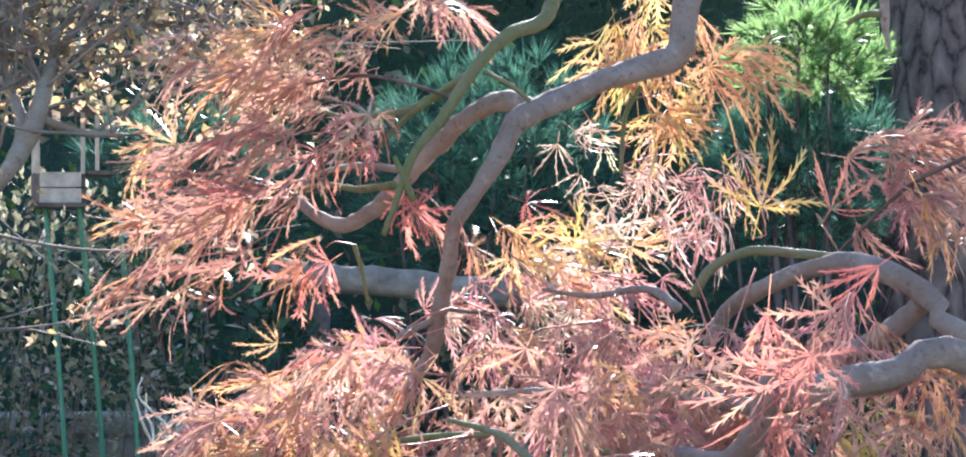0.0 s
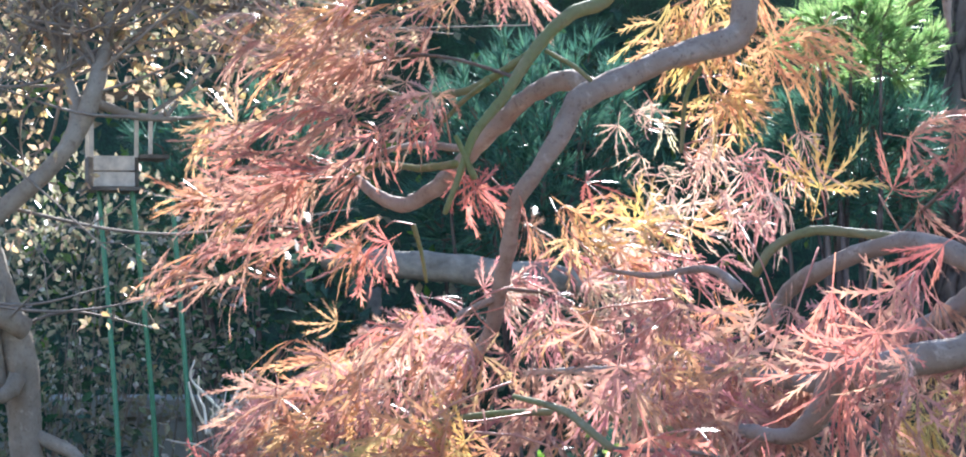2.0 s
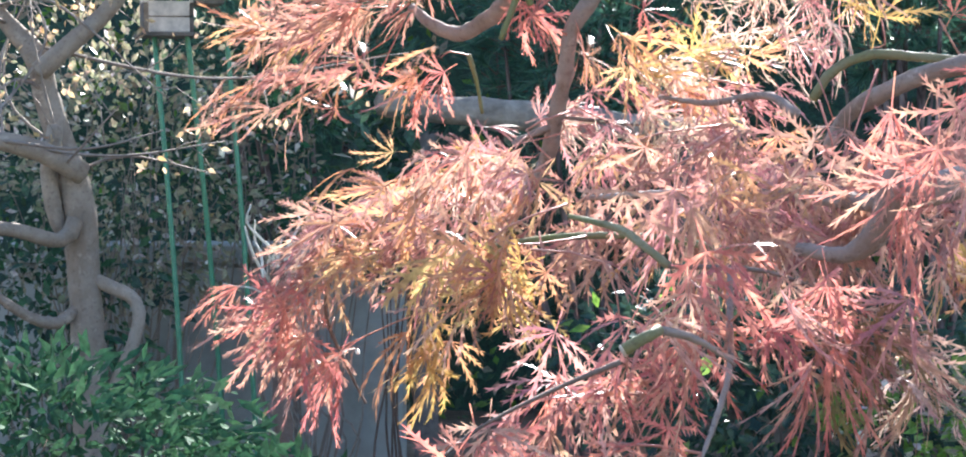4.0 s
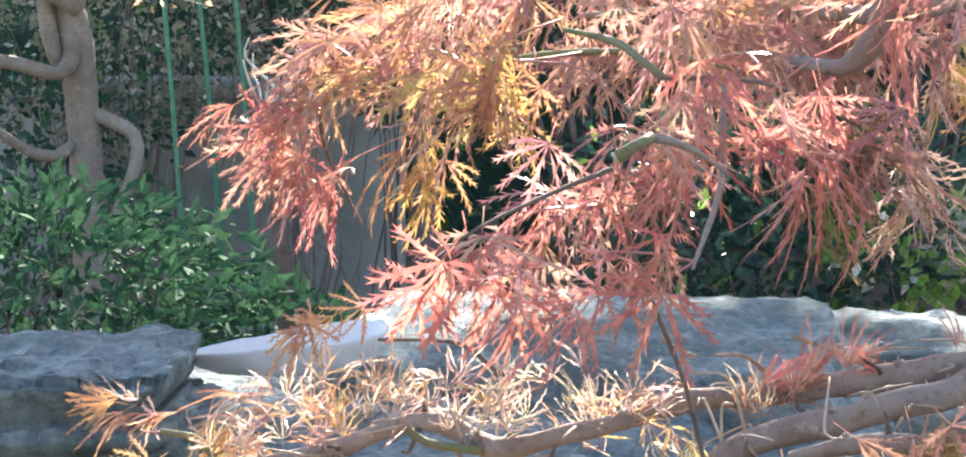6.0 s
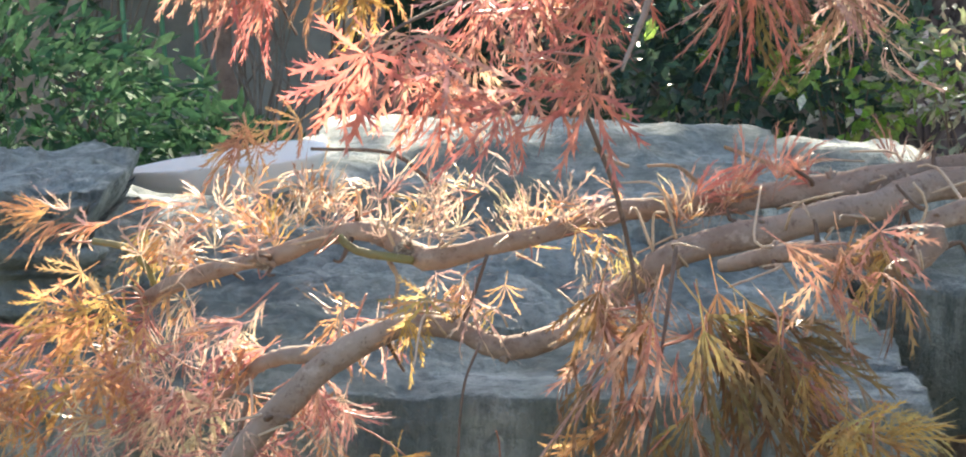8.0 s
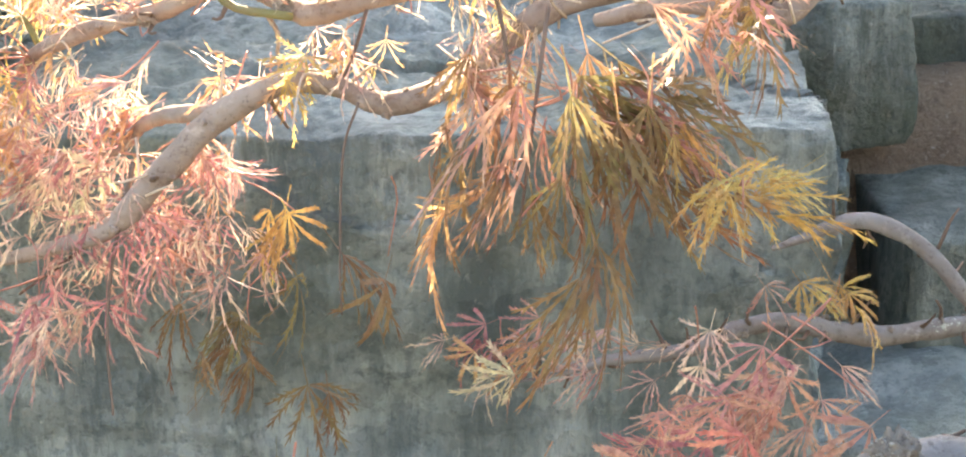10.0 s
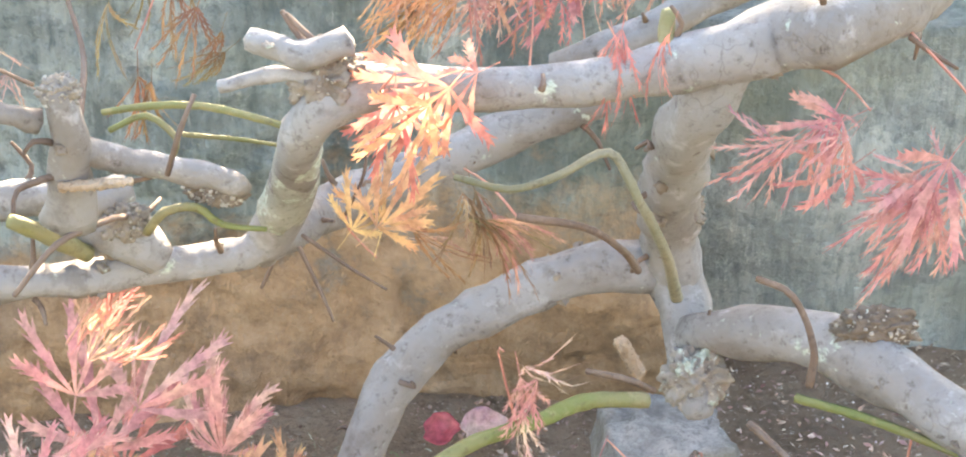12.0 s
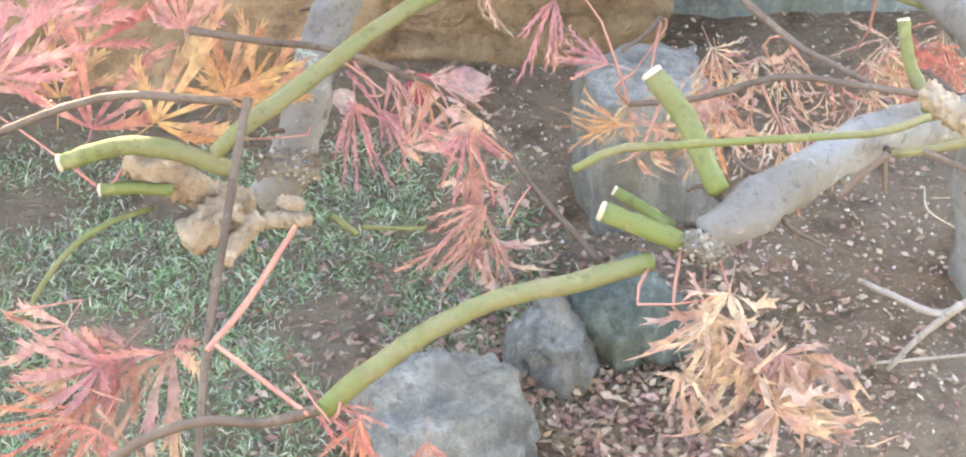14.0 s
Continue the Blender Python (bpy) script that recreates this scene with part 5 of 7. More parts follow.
limb("branch", BARK, [(0.549, 1.967, 0.687, 0.0089), (0.497, 1.947, 0.689, 0.0094), (0.417, 1.925, 0.690, 0.0099), (0.329, 1.921, 0.706, 0.0087), (0.281, 1.908, 0.700, 0.0081), (0.240, 1.893, 0.689, 0.0069), (0.170, 1.881, 0.686, 0.0057), (0.136, 1.868, 0.681, 0.0028), (0.084, 1.855, 0.676, 0.0017)])
limb("green_shoot", GREEN_BARK, [(0.238, 1.069, 0.894, 0.0050), (0.239, 1.086, 0.910, 0.0048), (0.240, 1.090, 0.920, 0.0044)])
limb("branch", BARK, [(0.064, 1.038, 0.924, 0.0081), (0.041, 1.035, 0.917, 0.0078), (0.021, 1.037, 0.922, 0.0075), (0.010, 1.038, 0.925, 0.0059)])
limb("branch", BARK, [(0.050, 1.040, 0.902, 0.0049), (0.024, 1.040, 0.904, 0.0046), (-0.006, 1.038, 0.897, 0.0036)])
limb("twig", TWIG, [(0.042, 1.046, 0.917, 0.0020), (0.034, 1.050, 0.926, 0.0016), (0.028, 1.053, 0.935, 0.0015)])
limb("branch", BARK, [(-0.171, 1.031, 0.908, 0.0068), (-0.151, 1.028, 0.899, 0.0068), (-0.127, 1.033, 0.886, 0.0066), (-0.103, 1.040, 0.876, 0.0066)])
limb("branch", BARK, [(-0.093, 1.037, 0.897, 0.0075), (-0.088, 1.039, 0.875, 0.0099), (-0.090, 1.048, 0.845, 0.0118), (-0.096, 1.065, 0.805, 0.0145)])
limb("branch", BARK, [(-0.088, 1.043, 0.859, 0.0077), (-0.064, 1.059, 0.844, 0.0078), (-0.034, 1.066, 0.834, 0.0079), (-0.006, 1.072, 0.823, 0.0069), (0.002, 1.079, 0.814, 0.0052)])
limb("dry_stub", CUT_WOOD, [(-0.095, 1.035, 0.839, 0.0027), (-0.075, 1.036, 0.840, 0.0030), (-0.055, 1.036, 0.842, 0.0023)])
limb("green_shoot", GREEN_BARK, [(0.034, 1.083, 0.850, 0.0021), (-0.016, 1.106, 0.853, 0.0025), (-0.052, 1.115, 0.850, 0.0025), (-0.081, 1.123, 0.842, 0.0021)])
limb("green_shoot", GREEN_BARK, [(-0.075, 1.101, 0.841, 0.0018), (-0.054, 1.104, 0.849, 0.0021), (-0.037, 1.099, 0.837, 0.0021), (-0.039, 1.095, 0.827, 0.0018)])
limb("green_shoot", GREEN_BARK, [(-0.033, 1.100, 0.839, 0.0016), (-0.003, 1.108, 0.832, 0.0014), (0.026, 1.106, 0.828, 0.0011)])
limb("twig", TWIG, [(-0.083, 1.050, 0.874, 0.0023), (-0.086, 1.099, 0.888, 0.0017), (-0.098, 1.131, 0.912, 0.0014), (-0.103, 1.147, 0.925, 0.0012)])
limb("twig", TWIG, [(-0.036, 1.038, 0.845, 0.0017), (-0.027, 1.029, 0.876, 0.0016), (-0.019, 1.036, 0.894, 0.0013)])
limb("twig", TWIG, [(-0.154, 1.006, 0.925, 0.0010), (-0.128, 1.015, 0.922, 0.0011), (-0.101, 1.020, 0.907, 0.0013)])
limb("branch", BARK, [(-0.152, 1.085, 0.747, 0.0100), (-0.125, 1.094, 0.746, 0.0104), (-0.094, 1.103, 0.744, 0.0112), (-0.046, 1.122, 0.741, 0.0110), (-0.002, 1.133, 0.744, 0.0111), (0.017, 1.139, 0.755, 0.0111)])
limb("branch", BARK, [(0.005, 1.167, 0.723, 0.0107), (0.031, 1.240, 0.710, 0.0145), (0.075, 1.284, 0.709, 0.0157), (0.126, 1.310, 0.718, 0.0159), (0.177, 1.319, 0.738, 0.0151), (0.234, 1.309, 0.766, 0.0124)])
limb("branch", BARK, [(-0.140, 1.092, 0.800, 0.0105), (-0.107, 1.102, 0.799, 0.0110), (-0.090, 1.108, 0.790, 0.0114), (-0.070, 1.121, 0.795, 0.0101)])
limb("branch", BARK, [(-0.110, 1.108, 0.771, 0.0072), (-0.078, 1.108, 0.774, 0.0162), (-0.051, 1.105, 0.752, 0.0109)])
limb("green_shoot", GREEN_BARK, [(-0.130, 1.069, 0.800, 0.0045), (-0.106, 1.080, 0.782, 0.0056), (-0.091, 1.092, 0.765, 0.0053)])
limb("green_shoot", GREEN_BARK, [(-0.056, 1.089, 0.781, 0.0028), (-0.044, 1.085, 0.797, 0.0028), (-0.026, 1.086, 0.799, 0.0026), (-0.011, 1.080, 0.791, 0.0021), (0.014, 1.078, 0.789, 0.0014)])
limb("twig", TWIG, [(-0.124, 1.029, 0.774, 0.0015), (-0.100, 1.043, 0.799, 0.0019), (-0.075, 1.067, 0.801, 0.0019), (-0.068, 1.094, 0.789, 0.0021)])
limb("branch", BARK, [(0.271, 1.251, 0.693, 0.0172), (0.278, 1.242, 0.660, 0.0186), (0.284, 1.214, 0.634, 0.0172), (0.286, 1.176, 0.609, 0.0129), (0.287, 1.165, 0.601, 0.0081)])
limb("branch", BARK, [(0.268, 1.247, 0.667, 0.0178), (0.231, 1.248, 0.665, 0.0173), (0.197, 1.246, 0.659, 0.0173), (0.156, 1.239, 0.644, 0.0169), (0.118, 1.230, 0.625, 0.0165), (0.088, 1.216, 0.600, 0.0157), (0.069, 1.196, 0.565, 0.0149), (0.055, 1.175, 0.529, 0.0153), (0.046, 1.156, 0.498, 0.0153), (0.035, 1.142, 0.473, 0.0173), (0.022, 1.134, 0.459, 0.0144)])
limb("branch", BARK, [(0.284, 1.205, 0.639, 0.0143), (0.312, 1.180, 0.657, 0.0179), (0.362, 1.148, 0.667, 0.0191), (0.400, 1.118, 0.660, 0.0200), (0.444, 1.072, 0.646, 0.0188), (0.489, 1.048, 0.629, 0.0187), (0.620, 1.500, 0.550, 0.0300)])
limb("green_shoot", GREEN_BARK, [(0.338, 1.114, 0.648, 0.0031), (0.385, 1.096, 0.642, 0.0031), (0.433, 1.067, 0.636, 0.0026)])
limb("green_shoot", GREEN_BARK, [(0.245, 1.117, 0.645, 0.0050), (0.205, 1.102, 0.654, 0.0053), (0.173, 1.080, 0.654, 0.0049), (0.131, 1.058, 0.652, 0.0048), (0.094, 1.030, 0.642, 0.0052), (0.057, 1.009, 0.623, 0.0057), (0.028, 0.991, 0.610, 0.0057), (0.006, 0.983, 0.594, 0.0046)])
limb("green_shoot", GREY_SHOOT, [(0.122, 1.071, 0.826, 0.0020), (0.152, 1.048, 0.830, 0.0022), (0.179, 1.042, 0.842, 0.0024), (0.206, 1.047, 0.853, 0.0026), (0.223, 1.042, 0.827, 0.0028), (0.244, 1.069, 0.777, 0.0032), (0.263, 1.142, 0.705, 0.0042)])
limb("twig", TWIG, [(0.158, 1.075, 0.798, 0.0025), (0.198, 1.088, 0.784, 0.0023), (0.224, 1.115, 0.754, 0.0026), (0.245, 1.195, 0.694, 0.0028)])
limb("twig", TWIG, [(0.308, 1.120, 0.731, 0.0022), (0.330, 1.113, 0.722, 0.0022), (0.344, 1.105, 0.691, 0.0026), (0.345, 1.109, 0.660, 0.0031)])
limb("twig", TWIG, [(0.206, 1.112, 0.670, 0.0019), (0.234, 1.125, 0.655, 0.0023), (0.254, 1.154, 0.628, 0.0024)])
limb("dry_stub", CUT_WOOD, [(0.231, 1.154, 0.666, 0.0043), (0.245, 1.160, 0.637, 0.0048)])
limb("twig", TWIG, [(0.299, 1.058, 0.667, 0.0024), (0.343, 1.017, 0.642, 0.0022), (0.364, 0.991, 0.640, 0.0020), (0.390, 0.964, 0.637, 0.0021)])
limb("twig", TWIG, [(0.281, 1.132, 0.595, 0.0020), (0.266, 1.109, 0.594, 0.0016), (0.252, 1.088, 0.597, 0.0013)])
limb("twig", TWIG, [(0.030, 1.124, 0.752, 0.0015), (0.042, 1.111, 0.731, 0.0013), (0.051, 1.100, 0.714, 0.0009)])
limb("twig", TWIG, [(0.059, 1.089, 0.792, 0.0011), (0.070, 1.101, 0.813, 0.0011), (0.071, 1.112, 0.831, 0.0011)])
limb("twig", TWIG, [(0.034, 1.084, 0.782, 0.0014), (0.062, 1.073, 0.766, 0.0011), (0.083, 1.065, 0.756, 0.0007)])
limb("branch", BARK, [(0.492, 1.019, 0.603, 0.0129), (0.438, 0.970, 0.617, 0.0131), (0.378, 0.924, 0.634, 0.0132), (0.326, 0.879, 0.636, 0.0125), (0.292, 0.845, 0.637, 0.0134), (0.271, 0.831, 0.632, 0.0098)])
limb("green_shoot", GREEN_BARK, [(0.242, 0.825, 0.622, 0.0051), (0.201, 0.820, 0.613, 0.0054), (0.160, 0.817, 0.605, 0.0052), (0.121, 0.808, 0.589, 0.0055), (0.092, 0.798, 0.572, 0.0057), (0.071, 0.797, 0.552, 0.0054)])
limb("twig", TWIG, [(0.073, 0.798, 0.553, 0.0035), (0.040, 0.802, 0.540, 0.0029), (0.007, 0.812, 0.534, 0.0029), (-0.024, 0.816, 0.520, 0.0030), (-0.052, 0.816, 0.500, 0.0030)])
shoot = limb("green_shoot", GREEN_BARK, [(0.218, 0.840, 0.643, 0.0054), (0.236, 0.835, 0.637, 0.0055), (0.258, 0.830, 0.630, 0.0054)])
cut_end(shoot, (0.218, 0.840, 0.643, 0.0054), (0.236, 0.835, 0.637))
shoot = limb("green_shoot", GREEN_BARK, [(0.227, 0.871, 0.635, 0.0029), (0.240, 0.866, 0.629, 0.0033), (0.255, 0.851, 0.625, 0.0032)])
cut_end(shoot, (0.227, 0.871, 0.635, 0.0029), (0.240, 0.866, 0.629))
shoot = limb("green_shoot", GREEN_BARK, [(0.248, 0.904, 0.686, 0.0062), (0.264, 0.891, 0.668, 0.0062), (0.271, 0.872, 0.657, 0.0058), (0.278, 0.852, 0.647, 0.0058)])
cut_end(shoot, (0.248, 0.904, 0.686, 0.0062), (0.264, 0.891, 0.668))
shoot = limb("green_shoot", GREEN_BARK, [(-0.082, 0.985, 0.588, 0.0053), (-0.047, 0.989, 0.596, 0.0057), (-0.016, 0.994, 0.588, 0.0057), (0.012, 0.996, 0.574, 0.0054)])
cut_end(shoot, (-0.082, 0.985, 0.588, 0.0053), (-0.047, 0.989, 0.596))
shoot = limb("green_shoot", GREEN_BARK, [(-0.065, 1.009, 0.553, 0.0040), (-0.045, 1.009, 0.554, 0.0040), (-0.023, 1.007, 0.553, 0.0037)])
cut_end(shoot, (-0.065, 1.009, 0.553, 0.0040), (-0.045, 1.009, 0.554))
limb("green_shoot", GREEN_BARK, [(0.201, 0.836, 0.672, 0.0022), (0.223, 0.841, 0.680, 0.0023), (0.254, 0.841, 0.682, 0.0022), (0.318, 0.849, 0.680, 0.0020), (0.363, 0.866, 0.672, 0.0021), (0.396, 0.895, 0.663, 0.0023)])
limb("twig", TWIG, [(0.245, 0.982, 0.622, 0.0018), (0.281, 0.965, 0.635, 0.0021), (0.326, 0.953, 0.655, 0.0022), (0.369, 0.940, 0.656, 0.0022), (0.401, 0.918, 0.662, 0.0023)])
shoot = limb("green_shoot", GREEN_BARK, [(0.392, 0.958, 0.686, 0.0037), (0.394, 0.948, 0.670, 0.0037), (0.401, 0.936, 0.654, 0.0041), (0.406, 0.920, 0.648, 0.0040)])
cut_end(shoot, (0.392, 0.958, 0.686, 0.0037), (0.394, 0.948, 0.670))
limb("green_shoot", GREEN_BARK, [(0.398, 0.915, 0.658, 0.0043), (0.415, 0.893, 0.662, 0.0039), (0.429, 0.880, 0.662, 0.0033)])
limb("green_shoot", GREEN_BARK, [(0.371, 0.868, 0.657, 0.0023), (0.392, 0.860, 0.665, 0.0026), (0.417, 0.862, 0.670, 0.0026)])
limb("dry_stub", CUT_WOOD, [(0.379, 0.851, 0.705, 0.0062), (0.394, 0.835, 0.699, 0.0068), (0.416, 0.818, 0.693, 0.0061)])
limb("twig", TWIG, [(0.366, 0.859, 0.663, 0.0022), (0.346, 0.851, 0.649, 0.0019), (0.340, 0.847, 0.643, 0.0016)])
limb("twig", TWIG, [(0.165, 0.934, 0.635, 0.0014), (0.193, 0.894, 0.613, 0.0017), (0.218, 0.850, 0.605, 0.0020)])
limb("twig", TWIG, [(-0.123, 0.987, 0.605, 0.0023), (-0.080, 0.994, 0.619, 0.0025), (-0.045, 0.997, 0.625, 0.0025), (-0.009, 0.994, 0.624, 0.0025), (0.016, 1.000, 0.617, 0.0027)])
limb("twig", TWIG, [(-0.011, 1.060, 0.632, 0.0026), (0.030, 1.055, 0.627, 0.0022), (0.077, 1.067, 0.612, 0.0022), (0.133, 1.062, 0.590, 0.0021), (0.163, 1.061, 0.573, 0.0015)])
limb("twig", TWIG, [(0.027, 0.984, 0.629, 0.0025), (0.016, 0.931, 0.585, 0.0026), (0.005, 0.874, 0.537, 0.0025), (0.000, 0.821, 0.494, 0.0023)])
limb("red_twig", RED_TWIG, [(0.006, 0.865, 0.541, 0.0020), (0.026, 0.903, 0.545, 0.0021), (0.050, 0.992, 0.535, 0.0018)])
limb("red_twig", RED_TWIG, [(0.011, 0.866, 0.543, 0.0015), (0.039, 0.830, 0.545, 0.0015), (0.063, 0.796, 0.550, 0.0014)])
limb("green_shoot", GREEN_BARK, [(-0.109, 0.951, 0.500, 0.0018), (-0.098, 0.963, 0.518, 0.0020), (-0.081, 0.982, 0.531, 0.0020), (-0.060, 0.998, 0.537, 0.0020), (-0.038, 1.018, 0.533, 0.0022)])
limb("green_shoot", GREEN_BARK, [(0.071, 1.028, 0.518, 0.0027), (0.086, 1.013, 0.515, 0.0023)])
limb("green_shoot", GREEN_BARK, [(0.090, 1.015, 0.518, 0.0017), (0.127, 1.005, 0.523, 0.0013)])
limb("dry_stub", CUT_WOOD, [(-0.050, 1.018, 0.567, 0.0074), (-0.028, 1.021, 0.555, 0.0107), (-0.003, 1.030, 0.534, 0.0094), (0.017, 1.051, 0.513, 0.0077)])
limb("dry_stub", CUT_WOOD, [(0.038, 1.026, 0.530, 0.0038), (0.045, 1.025, 0.530, 0.0045), (0.053, 1.024, 0.530, 0.0038)])
limb("dry_stub", CUT_WOOD, [(-0.016, 0.998, 0.522, 0.0100), (-0.004, 1.002, 0.529, 0.0115), (0.011, 1.016, 0.533, 0.0108)])
limb("dry_stub", CUT_WOOD, [(0.031, 1.011, 0.527, 0.0045), (0.043, 1.020, 0.522, 0.0049), (0.058, 1.019, 0.522, 0.0041)])
limb("dry_stub", CUT_WOOD, [(0.007, 0.989, 0.510, 0.0030), (0.012, 0.995, 0.519, 0.0056), (0.026, 1.013, 0.529, 0.0063)])
limb("dead_twig", DEAD_TWIG, [(0.354, 0.839, 0.597, 0.0016), (0.370, 0.826, 0.596, 0.0018), (0.393, 0.812, 0.594, 0.0022), (0.413, 0.810, 0.611, 0.0029)])
limb("dead_twig", DEAD_TWIG, [(0.368, 0.812, 0.558, 0.0015), (0.382, 0.813, 0.577, 0.0018), (0.400, 0.806, 0.604, 0.0025)])
limb("dead_twig", DEAD_TWIG, [(0.394, 0.932, 0.469, 0.0009), (0.443, 0.917, 0.485, 0.0011)])
limb("twig", TWIG, [(0.385, 0.860, 0.664, 0.0016), (0.404, 0.845, 0.662, 0.0017), (0.427, 0.841, 0.658, 0.0017)])


# knobbly burrs where old cuts have healed
def burr(place, r, seed, turn=0, material=None):
    bm = bmesh.new()
    bmesh.ops.create_icosphere(bm, subdivisions=5, radius=1)
    for v in bm.verts:
        q = v.co * 2.2 + Vector((seed, 0, 0))
        k = 0.95 + 0.32 * noise.noise(q) + 0.28 * noise.noise(q * 2.6) + 0.26 * (0.4 - abs(noise.noise(q * 5))) + 0.12 * noise.noise(q * 11)
        v.co = Vector((v.co.x * r[0], v.co.y * r[1], v.co.z * r[2])) * k
    for f in bm.faces:
        f.smooth = True
    ob = part("burr", bm, material or BURR, maple, "rough lichen-grown burr")
    ob.matrix_local = Matrix.Translation(Vector(place) - MAPLE_BASE) @ pose(0, 0, 0, 0, 0, turn)
    # a pebbly crust of small pale scales over it
    rng = np.random.default_rng(int(seed * 10) + 700)
    bm = bmesh.new()
    bmesh.ops.create_icosphere(bm, subdivisions=1, radius=1)
    ball = np.array([v.co for v in bm.verts])
    faces = [tuple(v.index for v in f.verts) for f in bm.faces]
    bm.free()
    scales = Pile()
    for k in range(int(40 + 6000 * r[0])):
        d = rng.normal(size=3)
        d /= np.linalg.norm(d)
        p = d * np.array(r) * rng.uniform(0.85, 1.12)
        size = rng.uniform(0.0006, 0.0019)
        lump = ball * (1 + 0.3 * rng.normal(size=(len(ball), 1))) * np.array([1, 1, 0.8])
        scales.add(p + lump * size, faces)
    scales.build("crust", CRUST, ob)


BURR = bark_material("burr_bark", (0.17, 0.13, 0.10), (0.04, 0.028, 0.022), (0.30, 0.26, 0.22), 0.03, 2.2)
CRUST = bark_material("pale_burr_crust", (0.36, 0.31, 0.25), (0.10, 0.07, 0.055), (0.47, 0.44, 0.39), 0.05, 3.0)
KNOT = bark_material("lichen_knot_bark", (0.24, 0.19, 0.15), (0.08, 0.055, 0.045), (0.34, 0.31, 0.28), 0.16, 1.0)
burr((0.053, 1.047, 0.897), (0.0200, 0.0135, 0.0190), 0.5)
burr((0.311, 1.248, 0.884), (0.0160, 0.0128, 0.0185), 1.5)
burr((0.389, 1.135, 0.686), (0.0246, 0.0103, 0.0129), 2.5)
burr((0.268, 1.233, 0.721), (0.0193, 0.0103, 0.0128), 3.5)
burr((0.285, 1.182, 0.619), (0.0201, 0.0160, 0.0226), 4.5, 0, KNOT)
burr((-0.069, 1.101, 0.781), (0.0143, 0.0091, 0.0114), 5.5)
burr((-0.010, 1.090, 0.807), (0.0112, 0.0067, 0.0084), 6.5)
burr((-0.095, 1.666, 1.073), (0.0085, 0.0062, 0.0077), 7.5)
burr((0.218, 1.611, 1.121), (0.0088, 0.0053, 0.0066), 8.5)
burr((0.268, 0.828, 0.628), (0.0127, 0.0073, 0.0091), 9.5)
burr((0.039, 1.139, 0.484), (0.0197, 0.0110, 0.0138), 10.5)
burr((-0.091, 1.037, 0.895), (0.0105, 0.0071, 0.0089), 11.5)
burr((-0.022, 1.100, 0.804), (0.0113, 0.0063, 0.0079), 12.5)
burr((-0.213, 1.730, 1.050), (0.0080, 0.0048, 0.0060), 13.5)


def knobs_and_spurs():
    """Small crusty knobs and short dead spurs along the old limbs, and dry leaf stalks caught on the upper ones."""
    rng = np.random.default_rng(61)
    knobs, young_knobs, spurs, stalks = Pile(), Pile(), Pile(), Pile()
    bm = bmesh.new()
    bmesh.ops.create_icosphere(bm, subdivisions=2, radius=1)
    ball = np.array([v.co for v in bm.verts])
    faces = [tuple(v.index for v in f.verts) for f in bm.faces]
    bm.free()
    for line in LIMB_LINES:
        height = line[:, 2].mean()
        if height > 1.2:
            continue
        young = height > 0.97
        for k in range(int(len(line) * (1.3 if young else 0.55))):
            i = int(rng.integers(2, max(3, len(line) - 2)))
            i = min(i, len(line) - 2)
            along = line[i + 1, :3] - line[i - 1, :3]
            way = np.cross(along, rng.normal(size=3))
            way /= np.linalg.norm(way) + 1e-9
            p = line[i, :3] + way * line[i, 3] * 0.97 - np.array(MAPLE_BASE)
            pick = rng.random()
            if pick < 0.45:
                r = rng.uniform(0.0012, 0.0042)
                lump = ball * (1 + 0.35 * rng.normal(size=(len(ball), 1)))
                (young_knobs if young else knobs).add(p + lump * r * np.array([1, 1, rng.uniform(0.5, 1.2)]), faces)
            elif pick < 0.62 or not young:
                e = p + way * rng.uniform(0.008, 0.035) + rng.normal(size=3) * 0.006
                v, f = tube(smooth_line([(*p, 0.0022), (*((p + e) / 2 + rng.normal(size=3) * 0.003), 0.0016), (*e, 0.0011)], 0.006), 6, 0.3, 200)
                spurs.add(v, f)
            else:
                e = p + way * rng.uniform(0.01, 0.03) + rng.normal(size=3) * (0.035, 0.025, 0.012) + np.array([0, 0, 0.012])
                m = (p + e) / 2 + rng.normal(size=3) * 0.010 + np.array([0, 0, 0.008])
                v, f = tube(smooth_line([(*p, 0.0013), (*m, 0.0011), (*e, 0.0008)], 0.008), 5, 0.2, 200)
                stalks.add(v, f)
    knobs.build("knob", BURR, maple)
    young_knobs.build("knob", YOUNG_BARK, maple)
    spurs.build("spur", TWIG, maple)
    stalks.build("dry_stalk", DRY_STALK, maple)


knobs_and_spurs()


